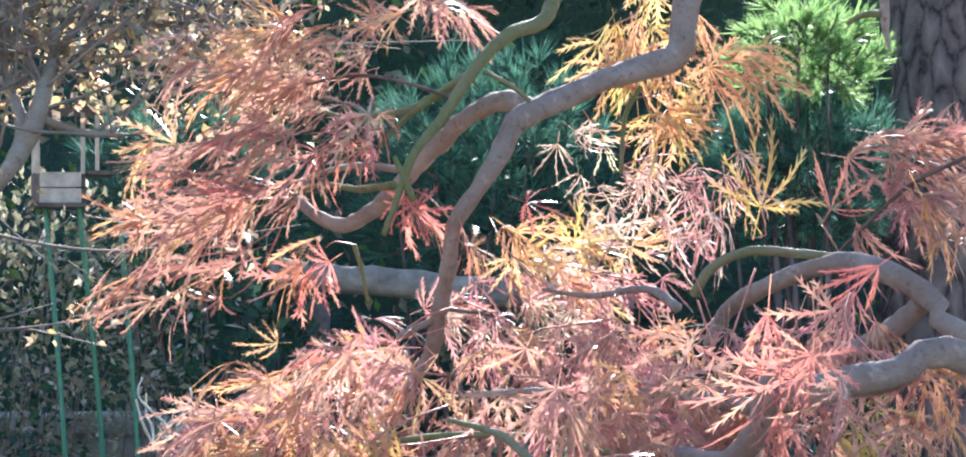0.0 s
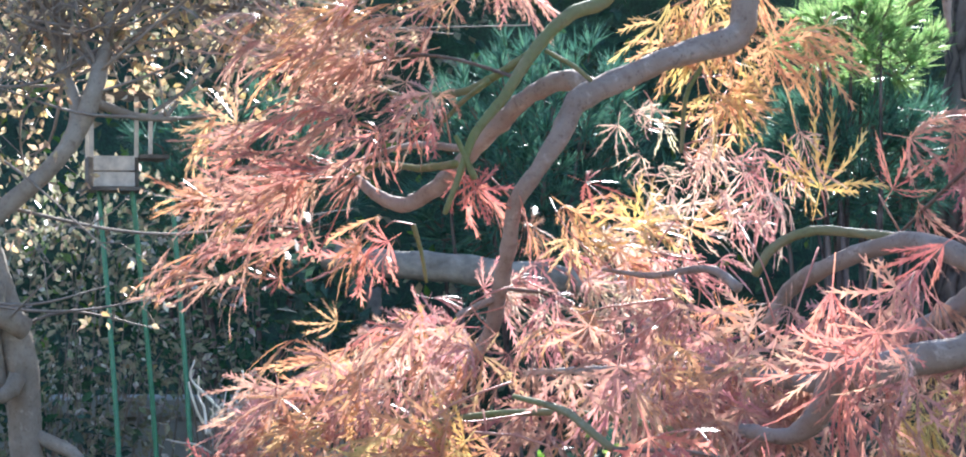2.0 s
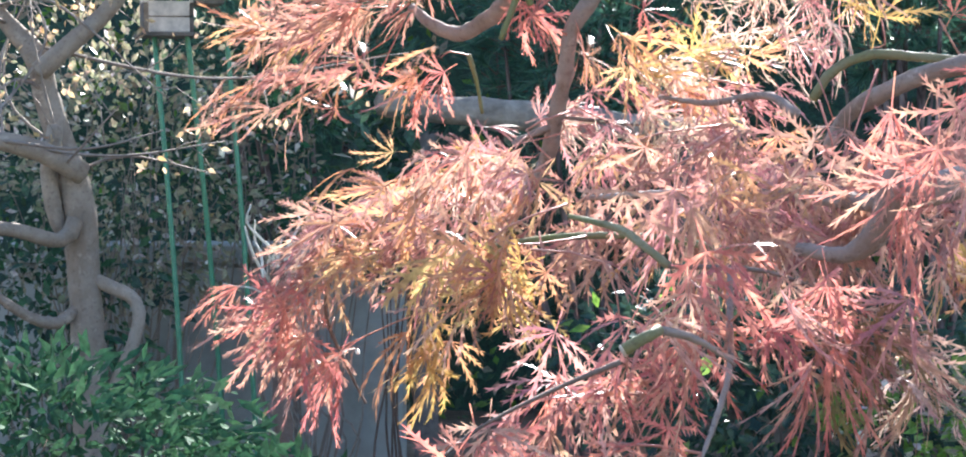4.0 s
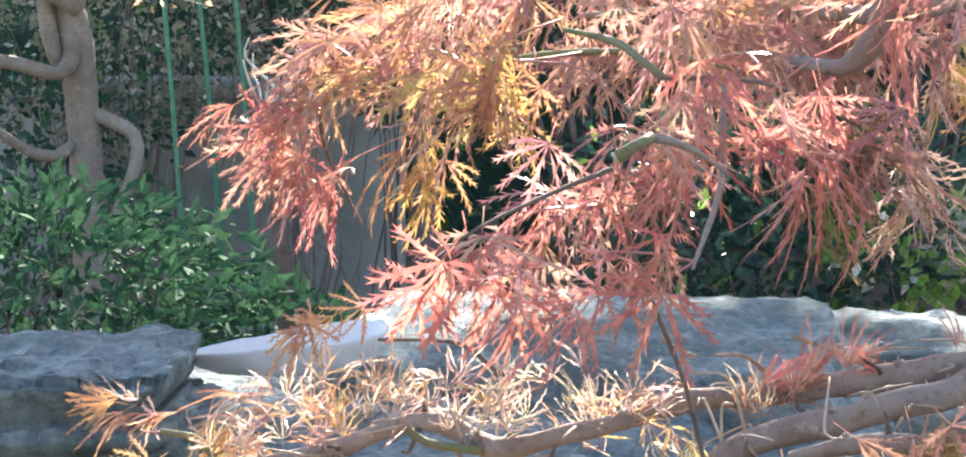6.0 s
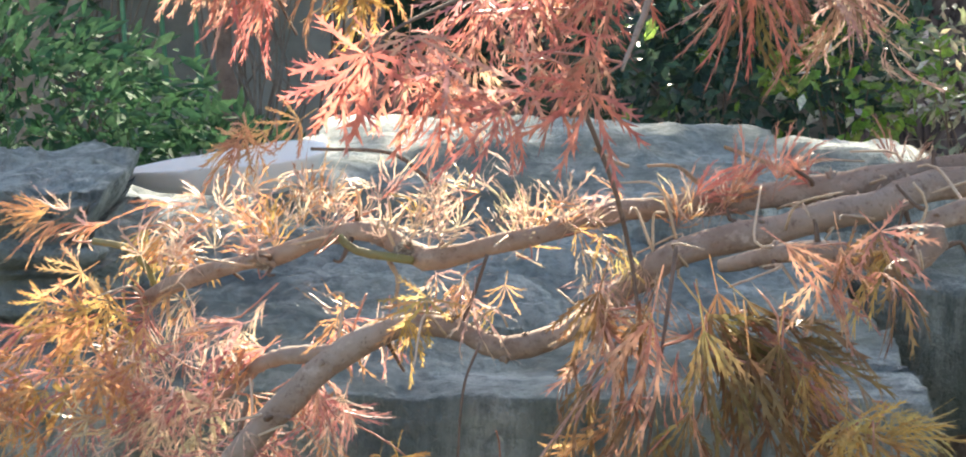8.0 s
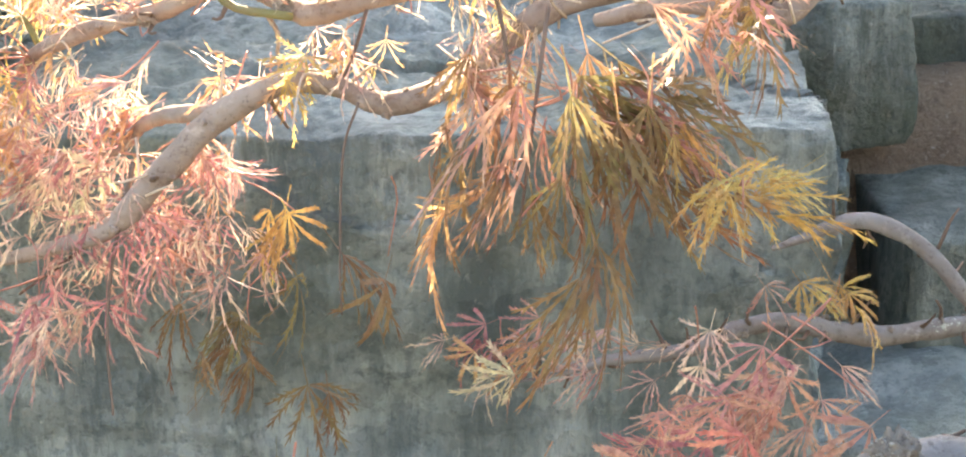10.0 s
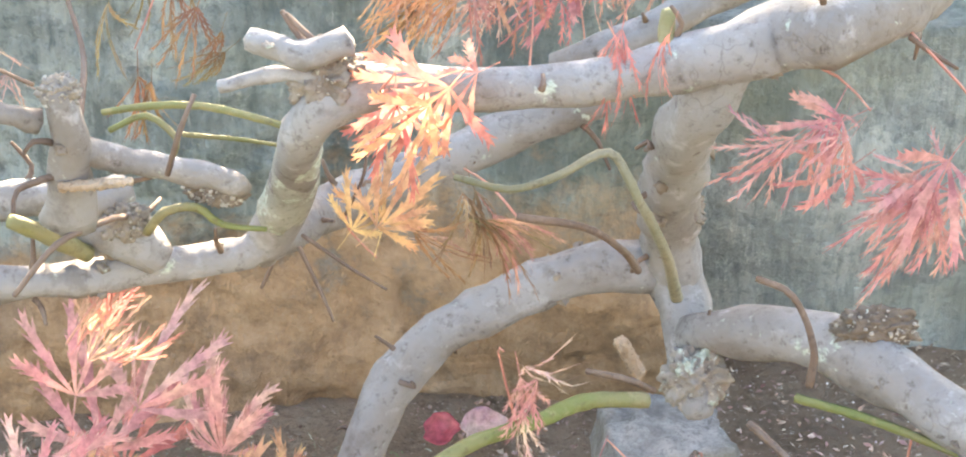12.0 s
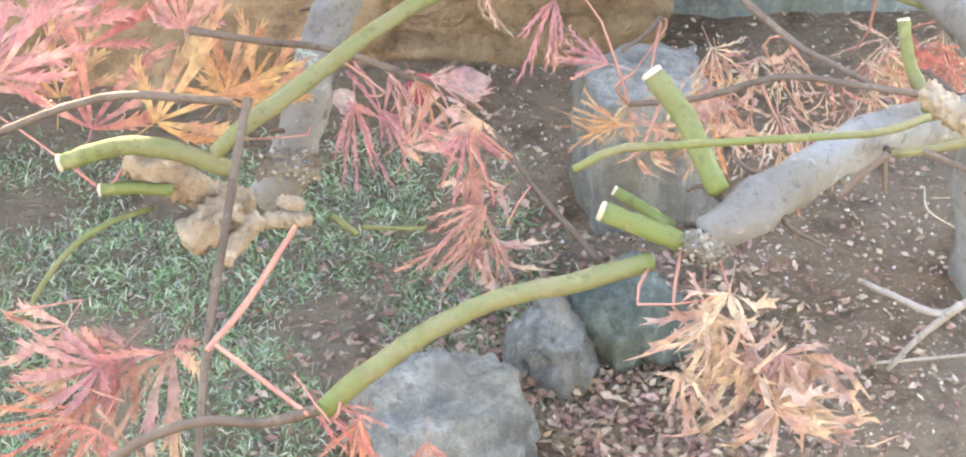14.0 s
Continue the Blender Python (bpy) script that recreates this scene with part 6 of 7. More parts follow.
# ---- laceleaf leaves ----
def lace_leaf(seed, spread, droop, curl=0.0, lobes=7, pairs=6, width=1.0, bare=0.14, blade=1.0, tooth=1.0, skew=1.0):
    """One finely cut leaf of unit length: centre at the origin, middle lobe along +y, stalk along -y. Each lobe is a
    narrow blade with pairs of long forward-pointing teeth, as on a fern."""
    rng = np.random.default_rng(seed)
    v, f = [(0.0, 0.0, 0.0)], []
    for k in range(lobes):
        u = (k / (lobes - 1)) * 2 - 1
        ang = u * spread + rng.normal() * 0.07
        length = (1 - 0.42 * abs(u) ** 1.3) * (0.8 + 0.3 * rng.random())
        bend = rng.normal() * 0.28 + curl * rng.normal() - 0.25 * u
        sag = droop * rng.uniform(0.4, 1.3)
        lift = rng.uniform(-0.05, 0.22)
        roll = rng.normal() * 0.5
        wave = rng.uniform(0, 6)
        n = 2 * pairs + 1

        def at(s, off):
            a = ang + bend * s
            x = math.sin(ang + 0.5 * bend * s) * length * s + math.cos(a) * off
            y = math.cos(ang + 0.5 * bend * s) * length * s - math.sin(a) * off
            twist = roll + curl * 2.2 * math.sin(3 * s + wave)
            z = lift * s * length - sag * s * s * length + 0.22 * abs(off) + twist * off + curl * 0.22 * math.sin(6 * s + wave) * s
            return (x, y, z)

        core = []
        for i in range(n + 1):
            s = i / n
            if i == 0:
                core.append((0, 0))
                continue
            w = blade * width * (0.006 + 0.017 * math.sin(math.pi * min(1.0, max(0.0, (s ** skew - 0.02) * 0.92))) ** 0.8) * (1 - s) ** 0.35 + 0.0012
            core.append((len(v), len(v) + 1))
            v.extend([at(s, -w), at(s, w)])
        for i in range(n):
            p, q = core[i], core[i + 1]
            f.append((0, q[1], q[0]) if i == 0 else (p[0], p[1], q[1], q[0]))
        for i in range(1, n - 1):
            s = i / n
            if s < bare:
                continue
            for j, sign in ((0, -1), (1, 1)):
                if (i + j) % 2 or rng.random() < 0.06:
                    continue
                hump = math.sin(math.pi * min(1.0, 0.12 + 0.86 * (s - bare) / (1 - bare))) ** 0.7
                reach = width * (0.022 * blade + 0.070 * tooth * hump * rng.uniform(0.55, 1.15))
                ahead = s + 0.09 + 0.10 * hump * rng.uniform(0.6, 1.2)
                c = core[i], core[i + 1]
                f.append((c[0][j], len(v) + 1, len(v), c[1][j]))
                v.append(at(min(0.985, s + 0.5 / n + 0.45 * (ahead - s)), sign * reach * 0.55))
                v.append(at(min(0.99, ahead), sign * reach))
    st = len(v)
    v.extend([(-0.006, 0, 0), (0.006, 0, 0), (0.005, -0.34, 0.06), (-0.005, -0.34, 0.06)])
    f.append((0, st + 1, st + 2, st + 3))
    f.append((0, st + 3, st))
    v = np.array(v)
    turned = []
    for q in f:
        nz = np.cross(v[q[1]] - v[q[0]], v[q[2]] - v[q[0]])[2]
        turned.append(q if nz >= 0 else tuple(reversed(q)))
    return v, turned


OPEN = [lace_leaf(100 + k, 1.45, 0.5, 0.0, 7, 6, 0.72) for k in range(9)]
DROOP = [lace_leaf(200 + k, 0.66, 0.55, 0.06, 7, 6, 0.58) for k in range(12)]
STAR = [lace_leaf(400 + k, 1.75, 0.28, 0.0, 7, 6, 0.95) for k in range(8)]
PLAIN = [lace_leaf(600 + k, 1.3, 0.4, 0.0, 6, 6, 0.75, 0.3, 2.6, 0.55, 1.6) for k in range(8)]
CURLY = [lace_leaf(300 + k, 1.2, 0.8, 0.45, 7, 4, 0.5) for k in range(7)]
DRY = [lace_leaf(500 + k, 1.45, 0.6, 0.85, 6, 3, 1.1, 0.25, 1.5, 0.55) for k in range(7)]
MESHES = {}
SINGLE = []
FOLIAGE = {}
TWIGS = Pile()
TINT_KEYS = list(TINTS)
leaf_rng = np.random.default_rng(42)


def leaf_matrix(place, way, normal, size):
    y = way / np.linalg.norm(way)
    x = np.cross(y, normal)
    x /= np.linalg.norm(x) + 1e-9
    z = np.cross(x, y)
    return np.column_stack([x, y, z]) * size, np.asarray(place)


def put_leaf(place, way, normal, size, tint, shape, single):
    rot, at = leaf_matrix(place, way, normal, size)
    if shape == "star" and at[2] < 0.95:
        shape = "plain"
    bank = {"plain": PLAIN, "dry": DRY, "star": STAR, "open": OPEN, "droop": DROOP, "curly": CURLY}[shape]
    i = int(leaf_rng.integers(len(bank)))
    if single and len(SINGLE) < 290:
        key = (shape, i, tint)
        if key not in MESHES:
            me = bpy.data.meshes.new("leaf")
            me.from_pydata([tuple(p) for p in bank[i][0]], [], bank[i][1])
            me.materials.append(LEAF_ONE[tint])
            MESHES[key] = me
        ob = new("leaf", MESHES[key])
        ob.parent = maple
        m = Matrix([[*rot[r], at[r] - MAPLE_BASE[r]] for r in range(3)] + [[0, 0, 0, 1]])
        ob.matrix_basis = m
        SINGLE.append(ob)
    else:
        zone = "upper" if at[2] > 1.35 else ("middle" if at[2] > 0.95 else "lower")
        FOLIAGE.setdefault(zone, Pile()).add(bank[i][0] @ rot.T + at - np.array(MAPLE_BASE), bank[i][1], TINT_KEYS.index(tint))


def spray(place, radii, n, tints, way, size, single=False, shapes=None):
    """A spray of leaves round a place, hanging towards way, on thin twigs from the nearest limb."""
    place, radii, way = np.array(place), np.array(radii), np.array(way)
    wood = ALL_WOOD
    near = wood[np.argmin(((wood - place) ** 2).sum(1))]
    spots = []
    n = n if n < 9 else int(n * (0.82 if n < 20 else 0.72))
    for k in range(n):
        u = in_ball(leaf_rng, 0.0)
        p = place + u * radii
        if size >= 0.1 and n <= 2:
            shape = "open"
        elif shapes:
            shape = shapes
        elif tints[0] in "tx" or tints == "w":
            shape = "curly"
        elif size <= 0.06:
            shape = "droop"
        else:
            shape = str(leaf_rng.choice(["droop", "open", "star"], p=(0.72, 0.22, 0.06) if way[0] < -0.9 else (0.38, 0.38, 0.24)))
        tint = tints[int(leaf_rng.integers(len(tints)))]
        if tint == "x":
            shape = "dry"
        elif tint in "tw" and leaf_rng.random() < 0.7:
            shape = "curly"
        w = way + leaf_rng.normal(size=3) * (0.38, 0.42, 0.26)
        if shape in ("open", "star"):
            nor = np.array([0, -0.75, 0.6]) + leaf_rng.normal(size=3) * 0.5
        else:
            nor = np.array([0, -0.35, 0.9]) + leaf_rng.normal(size=3) * 0.75
        s = size * (0.85 if shape == "droop" else 0.72) * (0.75 + 0.5 * leaf_rng.random())
        put_leaf(p, w, nor, s, tint, shape, single)
        spots.append(p - w / np.linalg.norm(w) * s * 0.32)
    hub = place - way * radii.max() * 0.6
    for k in range(max(1, n // 6)):
        e = spots[int(leaf_rng.integers(len(spots)))]
        a = near if k < 2 and np.linalg.norm(near - e) < 0.13 else hub + leaf_rng.normal(size=3) * radii * 0.3
        b = (a + e) / 2 + leaf_rng.normal(size=3) * 0.012
        line = smooth_line([(*a, 0.0010), (*b, 0.0008), (*e, 0.0005)], 0.025)
        v, f = tube(line, 4)
        TWIGS.add(np.array(v) - np.array(MAPLE_BASE), f)


ALL_WOOD = np.vstack(WOOD)
spray((-0.179, 2.095, 1.738), (0.137, 0.096, 0.039), 31, "oocc", (-0.97, 0.01, -0.24), 0.085)
spray((-0.190, 2.146, 1.698), (0.105, 0.073, 0.033), 23, "ccoc", (-0.98, 0.00, -0.19), 0.085)
spray((-0.247, 2.196, 1.706), (0.064, 0.045, 0.030), 11, "cco", (-0.98, 0.00, -0.19), 0.085)
spray((-0.183, 2.097, 1.637), (0.102, 0.072, 0.036), 23, "cccs", (-0.96, 0.01, -0.28), 0.085)
spray((-0.126, 1.998, 1.630), (0.046, 0.032, 0.034), 12, "scc", (-0.77, 0.01, -0.63), 0.080)
spray((-0.303, 2.147, 1.635), (0.042, 0.029, 0.013), 4, "co", (-0.97, 0.01, -0.24), 0.110, True)
spray((-0.310, 2.199, 1.565), (0.086, 0.060, 0.025), 23, "occc", (-0.96, 0.01, -0.28), 0.085)
spray((-0.234, 2.099, 1.581), (0.102, 0.072, 0.036), 27, "cccs", (-0.96, 0.01, -0.28), 0.085)
spray((-0.308, 2.250, 1.517), (0.088, 0.061, 0.046), 23, "ccoc", (-0.96, 0.01, -0.28), 0.085)
spray((-0.185, 2.300, 1.516), (0.041, 0.029, 0.043), 7, "oss", (-0.61, 0.02, -0.80), 0.085, True)
spray((-0.053, 1.999, 1.562), (0.039, 0.027, 0.020), 5, "s", (0.63, 0.02, -0.77), 0.075, True)
spray((-0.178, 2.203, 1.413), (0.107, 0.075, 0.034), 23, "oos", (-0.94, 0.01, -0.34), 0.080)
spray((-0.179, 2.003, 1.379), (0.137, 0.096, 0.034), 35, "cppp", (-0.90, 0.01, -0.44), 0.085)
spray((-0.115, 2.202, 1.431), (0.057, 0.040, 0.037), 11, "ppy", (-0.86, 0.01, -0.51), 0.080)
spray((0.072, 2.200, 1.508), (0.122, 0.085, 0.052), 33, "ootp", (0.70, 0.02, -0.71), 0.080)
spray((0.027, 2.102, 1.448), (0.102, 0.072, 0.043), 23, "ppw", (0.31, 0.02, -0.95), 0.080)
spray((0.121, 2.002, 1.450), (0.124, 0.087, 0.054), 37, "pcop", (0.24, 0.02, -0.97), 0.085)
spray((0.129, 1.722, 1.418), (0.140, 0.098, 0.053), 42, "pcop", (-0.32, 0.02, -0.95), 0.085)
spray((0.147, 2.095, 1.735), (0.065, 0.05, 0.064), 30, "yoo", (-0.01, 0.02, -1.00), 0.070)
spray((0.254, 2.195, 1.727), (0.054, 0.038, 0.049), 10, "o", (0.80, 0.01, -0.61), 0.085)
spray((0.182, 2.097, 1.661), (0.041, 0.029, 0.043), 8, "oy", (0.63, 0.02, -0.77), 0.070, True)
spray((0.375, 1.848, 1.609), (0.054, 0.038, 0.031), 10, "cc", (0.96, -0.01, 0.27), 0.085)
spray((0.354, 1.799, 1.550), (0.064, 0.045, 0.024), 10, "cso", (0.89, 0.01, -0.45), 0.085)
spray((0.212, 1.462, 1.434), (0.052, 0.037, 0.030), 9, "cps", (-0.36, 0.02, -0.93), 0.085)
spray((0.343, 1.703, 1.408), (0.050, 0.035, 0.046), 11, "cco", (0.44, 0.02, -0.90), 0.085)
spray((0.255, 1.752, 1.455), (0.068, 0.048, 0.036), 10, "cp", (-0.36, 0.02, -0.93), 0.085)
spray((0.319, 1.904, 1.344), (0.093, 0.065, 0.032), 10, "cyo", (0.24, 0.02, -0.97), 0.080)
spray((0.276, 2.159, 1.570), (0.004, 0.002, 0.004), 1, "y", (0.12, -0.02, 0.99), 0.115, True)
spray((0.312, 1.949, 1.563), (0.003, 0.002, 0.003), 1, "s", (0.12, -0.02, 0.99), 0.100, True)
spray((0.176, 2.097, 1.655), (0.007, 0.005, 0.007), 2, "o", (0.39, 0.02, -0.92), 0.100, True)
spray((0.027, 2.099, 1.561), (0.034, 0.024, 0.021), 3, "os", (0.70, 0.02, -0.71), 0.090, True)
spray((0.041, 2.200, 1.514), (0.050, 0.035, 0.030), 8, "oyw", (0.90, -0.01, 0.44), 0.080, True)
spray((0.107, 2.150, 1.532), (0.056, 0.039, 0.029), 8, "yot", (0.84, -0.01, 0.55), 0.080, True)
spray((-0.052, 2.151, 1.466), (0.063, 0.044, 0.022), 8, "ppw", (0.99, 0.00, -0.12), 0.070, True)
spray((0.068, 2.102, 1.460), (0.082, 0.057, 0.029), 11, "wpt", (0.80, 0.01, -0.61), 0.070)
spray((0.199, 2.100, 1.542), (0.082, 0.057, 0.029), 11, "tpw", (0.80, 0.01, -0.61), 0.075)
spray((-0.082, 2.003, 1.406), (0.078, 0.055, 0.027), 12, "pcw", (-0.79, 0.01, -0.62), 0.080)
spray((0.129, 2.098, 1.608), (0.061, 0.043, 0.064), 30, "tttw", (-0.01, 0.02, -1.00), 0.055)
spray((0.223, 2.148, 1.592), (0.084, 0.059, 0.044), 24, "ttpy", (0.37, 0.02, -0.93), 0.065)
spray((0.358, 1.899, 1.585), (0.068, 0.048, 0.052), 20, "cccp", (0.85, 0.01, -0.52), 0.085)
spray((0.247, 1.601, 1.477), (0.068, 0.047, 0.049), 11, "ccsp", (-0.36, 0.02, -0.93), 0.085)
spray((0.373, 2.054, 1.372), (0.080, 0.056, 0.042), 15, "yyo", (0.34, 0.02, -0.94), 0.070)
spray((0.187, 1.603, 1.392), (0.104, 0.073, 0.033), 27, "ccp", (-0.28, 0.02, -0.96), 0.085)
spray((0.034, 1.903, 1.373), (0.154, 0.108, 0.032), 30, "cco", (-0.56, 0.02, -0.83), 0.085)
spray((-0.050, 2.144, 1.767), (0.105, 0.073, 0.029), 12, "cc", (0.76, 0.02, -0.65), 0.085)
spray((-0.294, 1.982, 1.317), (0.065, 0.046, 0.037), 16, "ccs", (-0.79, -0.09, -0.61), 0.085)
spray((-0.262, 1.975, 1.275), (0.065, 0.046, 0.037), 16, "ssc", (-0.79, -0.09, -0.61), 0.085)
spray((-0.215, 1.95, 1.352), (0.07, 0.05, 0.04), 18, "cco", (-0.8, -0.1, -0.55), 0.08)
spray((-0.155, 1.934, 1.271), (0.051, 0.036, 0.040), 8, "yyo", (-0.37, -0.10, -0.92), 0.090, True)
spray((-0.074, 1.694, 1.351), (0.083, 0.058, 0.035), 26, "oyoc", (-0.70, -0.10, -0.70), 0.085)
spray((-0.092, 1.900, 1.409), (0.136, 0.095, 0.052), 38, "ccop", (-0.70, -0.10, -0.70), 0.085)
spray((0.010, 1.492, 1.299), (0.107, 0.075, 0.056), 29, "pssc", (-0.31, -0.10, -0.94), 0.085)
spray((-0.012, 1.337, 1.257), (0.075, 0.052, 0.041), 22, "sspc", (-0.10, -0.09, -0.99), 0.085)
spray((0.107, 1.401, 1.352), (0.096, 0.067, 0.048), 31, "pcss", (0.29, -0.07, -0.95), 0.085)
spray((0.169, 1.451, 1.320), (0.052, 0.036, 0.044), 18, "ccv", (0.45, -0.06, -0.89), 0.085)
spray((0.253, 1.703, 1.284), (0.044, 0.031, 0.052), 10, "tt", (0.00, -0.09, -1.00), 0.085)
spray((-0.085, 1.134, 1.283), (0.016, 0.014, 0.016), 3, "ss", (-0.45, -0.10, -0.80), 0.075, True, "star")
spray((-0.242, 2.066, 1.103), (0.041, 0.029, 0.029), 6, "oo", (-0.87, -0.08, -0.48), 0.085, True)
spray((0.101, 1.607, 1.406), (0.104, 0.073, 0.043), 27, "ccpo", (0.32, -0.07, -0.95), 0.085)
spray((-0.285, 1.738, 1.049), (0.052, 0.036, 0.018), 10, "ttwo", (-0.57, 0.13, 0.81), 0.060)
spray((-0.217, 1.723, 1.068), (0.052, 0.036, 0.018), 11, "twyo", (-0.23, 0.16, 0.96), 0.055)
spray((-0.151, 1.709, 1.092), (0.051, 0.036, 0.018), 11, "twwo", (0.09, 0.18, 0.98), 0.055)
spray((-0.080, 1.670, 1.091), (0.050, 0.035, 0.017), 11, "ttwo", (0.09, 0.18, 0.98), 0.055)
spray((-0.008, 1.661, 1.089), (0.049, 0.035, 0.017), 10, "twyo", (0.26, 0.18, 0.95), 0.050)
spray((0.054, 1.655, 1.106), (0.044, 0.031, 0.017), 10, "ttwo", (0.26, 0.18, 0.95), 0.050)
spray((0.133, 1.638, 1.115), (0.043, 0.030, 0.017), 8, "tcwo", (0.26, 0.18, 0.95), 0.050, True)
spray((-0.146, 1.656, 1.024), (0.044, 0.031, 0.023), 10, "towp", (-0.26, -0.18, -0.95), 0.060)
spray((-0.055, 1.642, 1.048), (0.044, 0.031, 0.023), 10, "towy", (0.14, -0.17, -0.98), 0.060)
spray((0.062, 1.597, 1.060), (0.042, 0.030, 0.022), 10, "toyc", (0.26, -0.16, -0.95), 0.060)
spray((-0.313, 1.749, 0.999), (0.070, 0.049, 0.031), 16, "topw", (-0.80, -0.12, -0.58), 0.065)
spray((-0.398, 1.820, 1.067), (0.054, 0.038, 0.016), 8, "oot", (-0.95, -0.08, -0.29), 0.060, True)
spray((-0.279, 1.804, 1.072), (0.048, 0.034, 0.019), 8, "ot", (-0.97, 0.02, 0.26), 0.055, True)
spray((-0.291, 1.780, 1.056), (0.036, 0.025, 0.015), 7, "yo", (-0.61, -0.15, -0.78), 0.055, True)
spray((-0.228, 1.766, 1.085), (0.041, 0.029, 0.018), 7, "tow", (0.43, 0.17, 0.89), 0.050, True)
spray((-0.378, 1.766, 0.991), (0.053, 0.037, 0.022), 10, "oyp", (-0.91, -0.10, -0.41), 0.065)
spray((-0.333, 1.744, 0.974), (0.035, 0.025, 0.031), 8, "tw", (-0.08, -0.18, -0.98), 0.060, True)
spray((-0.404, 1.720, 0.963), (0.046, 0.032, 0.024), 10, "op", (-0.94, -0.08, -0.32), 0.070)
spray((-0.270, 1.701, 0.950), (0.052, 0.036, 0.030), 10, "ptw", (-0.52, -0.16, -0.84), 0.065)
spray((-0.155, 1.645, 0.962), (0.033, 0.023, 0.023), 7, "pt", (0.26, -0.16, -0.95), 0.060, True)
spray((-0.219, 1.698, 0.987), (0.028, 0.020, 0.021), 5, "pt", (-0.94, -0.08, -0.32), 0.055, True)
spray((-0.052, 1.675, 1.120), (0.066, 0.046, 0.017), 10, "twy", (-0.02, 0.17, 0.98), 0.040)
spray((0.006, 1.654, 1.105), (0.049, 0.034, 0.014), 7, "tw", (0.43, 0.17, 0.89), 0.040, True)
spray((0.089, 1.591, 1.081), (0.037, 0.026, 0.016), 7, "tw", (-0.50, -0.16, -0.85), 0.040, True)
spray((0.062, 1.595, 1.051), (0.032, 0.022, 0.017), 6, "tw", (0.26, -0.16, -0.95), 0.040, True)
spray((-0.171, 1.708, 1.092), (0.051, 0.036, 0.015), 7, "tow", (-0.14, 0.17, 0.98), 0.040, True)
spray((0.287, 1.649, 1.154), (0.032, 0.023, 0.011), 4, "ct", (-0.02, 0.17, 0.98), 0.040, True)
spray((0.198, 1.645, 1.143), (0.027, 0.019, 0.014), 4, "cs", (-0.02, 0.17, 0.98), 0.050, True)
spray((-0.348, 1.750, 1.009), (0.064, 0.045, 0.034), 15, "oyp", (-0.87, -0.11, -0.49), 0.075)
spray((-0.377, 1.688, 0.951), (0.085, 0.060, 0.036), 23, "oyo", (-0.79, -0.13, -0.60), 0.080)
spray((-0.119, 1.673, 1.114), (0.111, 0.077, 0.023), 11, "ttyw", (-0.02, 0.17, 0.98), 0.045)
spray((0.043, 1.572, 1.098), (0.047, 0.033, 0.027), 10, "ttyw", (0.57, -0.13, -0.81), 0.045)
spray((0.101, 1.417, 1.076), (0.080, 0.056, 0.030), 15, "vvc", (0.12, -0.17, -0.98), 0.105, True, "droop")
spray((0.150, 1.417, 1.068), (0.052, 0.036, 0.030), 15, "vcv", (0.75, -0.06, -0.60), 0.10, True, "droop")
spray((-0.082, 1.620, 1.041), (0.032, 0.023, 0.014), 3, "yo", (0.33, -0.16, -0.93), 0.070, True)
spray((0.207, 1.399, 1.131), (0.046, 0.032, 0.024), 10, "vc", (0.57, -0.13, -0.81), 0.085)
spray((0.254, 1.471, 1.126), (0.024, 0.017, 0.015), 3, "y", (-0.93, -0.09, -0.36), 0.090, True)
spray((0.151, 1.640, 1.122), (0.038, 0.026, 0.028), 5, "cs", (0.54, 0.16, 0.83), 0.060, True)
spray((0.049, 1.445, 1.073), (0.043, 0.030, 0.040), 3, "vv", (-0.20, -0.32, -0.93), 0.09, True, "droop")
spray((0.103, 1.408, 1.023), (0.042, 0.030, 0.044), 3, "vvo", (-0.00, -0.33, -0.95), 0.09, True, "droop")
spray((0.151, 1.409, 1.087), (0.047, 0.033, 0.039), 3, "vv", (0.28, -0.31, -0.91), 0.09, True, "droop")
spray((0.128, 1.403, 0.977), (0.043, 0.030, 0.035), 3, "vv", (0.10, -0.32, -0.94), 0.099, True, "droop")
spray((0.057, 1.427, 1.017), (0.053, 0.037, 0.045), 3, "vo", (-0.29, -0.32, -0.90), 0.09, True, "droop")
spray((0.177, 1.409, 1.023), (0.047, 0.033, 0.044), 3, "vvo", (0.37, -0.30, -0.88), 0.09, True, "droop")
spray((-0.228, 1.680, 0.903), (0.108, 0.076, 0.071), 54, "tppw", (-0.20, -0.32, -0.93), 0.063)
spray((-0.172, 1.664, 0.888), (0.062, 0.044, 0.047), 20, "tctp", (-0.20, -0.32, -0.93), 0.063)
spray((-0.267, 1.710, 0.993), (0.085, 0.060, 0.042), 27, "ptwo", (-0.45, -0.30, -0.84), 0.059)
spray((-0.172, 1.685, 0.948), (0.057, 0.040, 0.053), 20, "twpo", (-0.20, -0.32, -0.93), 0.054)
spray((-0.307, 1.688, 0.932), (0.068, 0.048, 0.053), 34, "ptw", (-0.85, -0.18, -0.49), 0.063)
spray((-0.292, 1.658, 0.843), (0.063, 0.044, 0.065), 27, "ppt", (-0.29, -0.32, -0.90), 0.072)
spray((-0.109, 1.681, 0.902), (0.023, 0.016, 0.036), 5, "yt", (-0.10, -0.33, -0.94), 0.062, True)
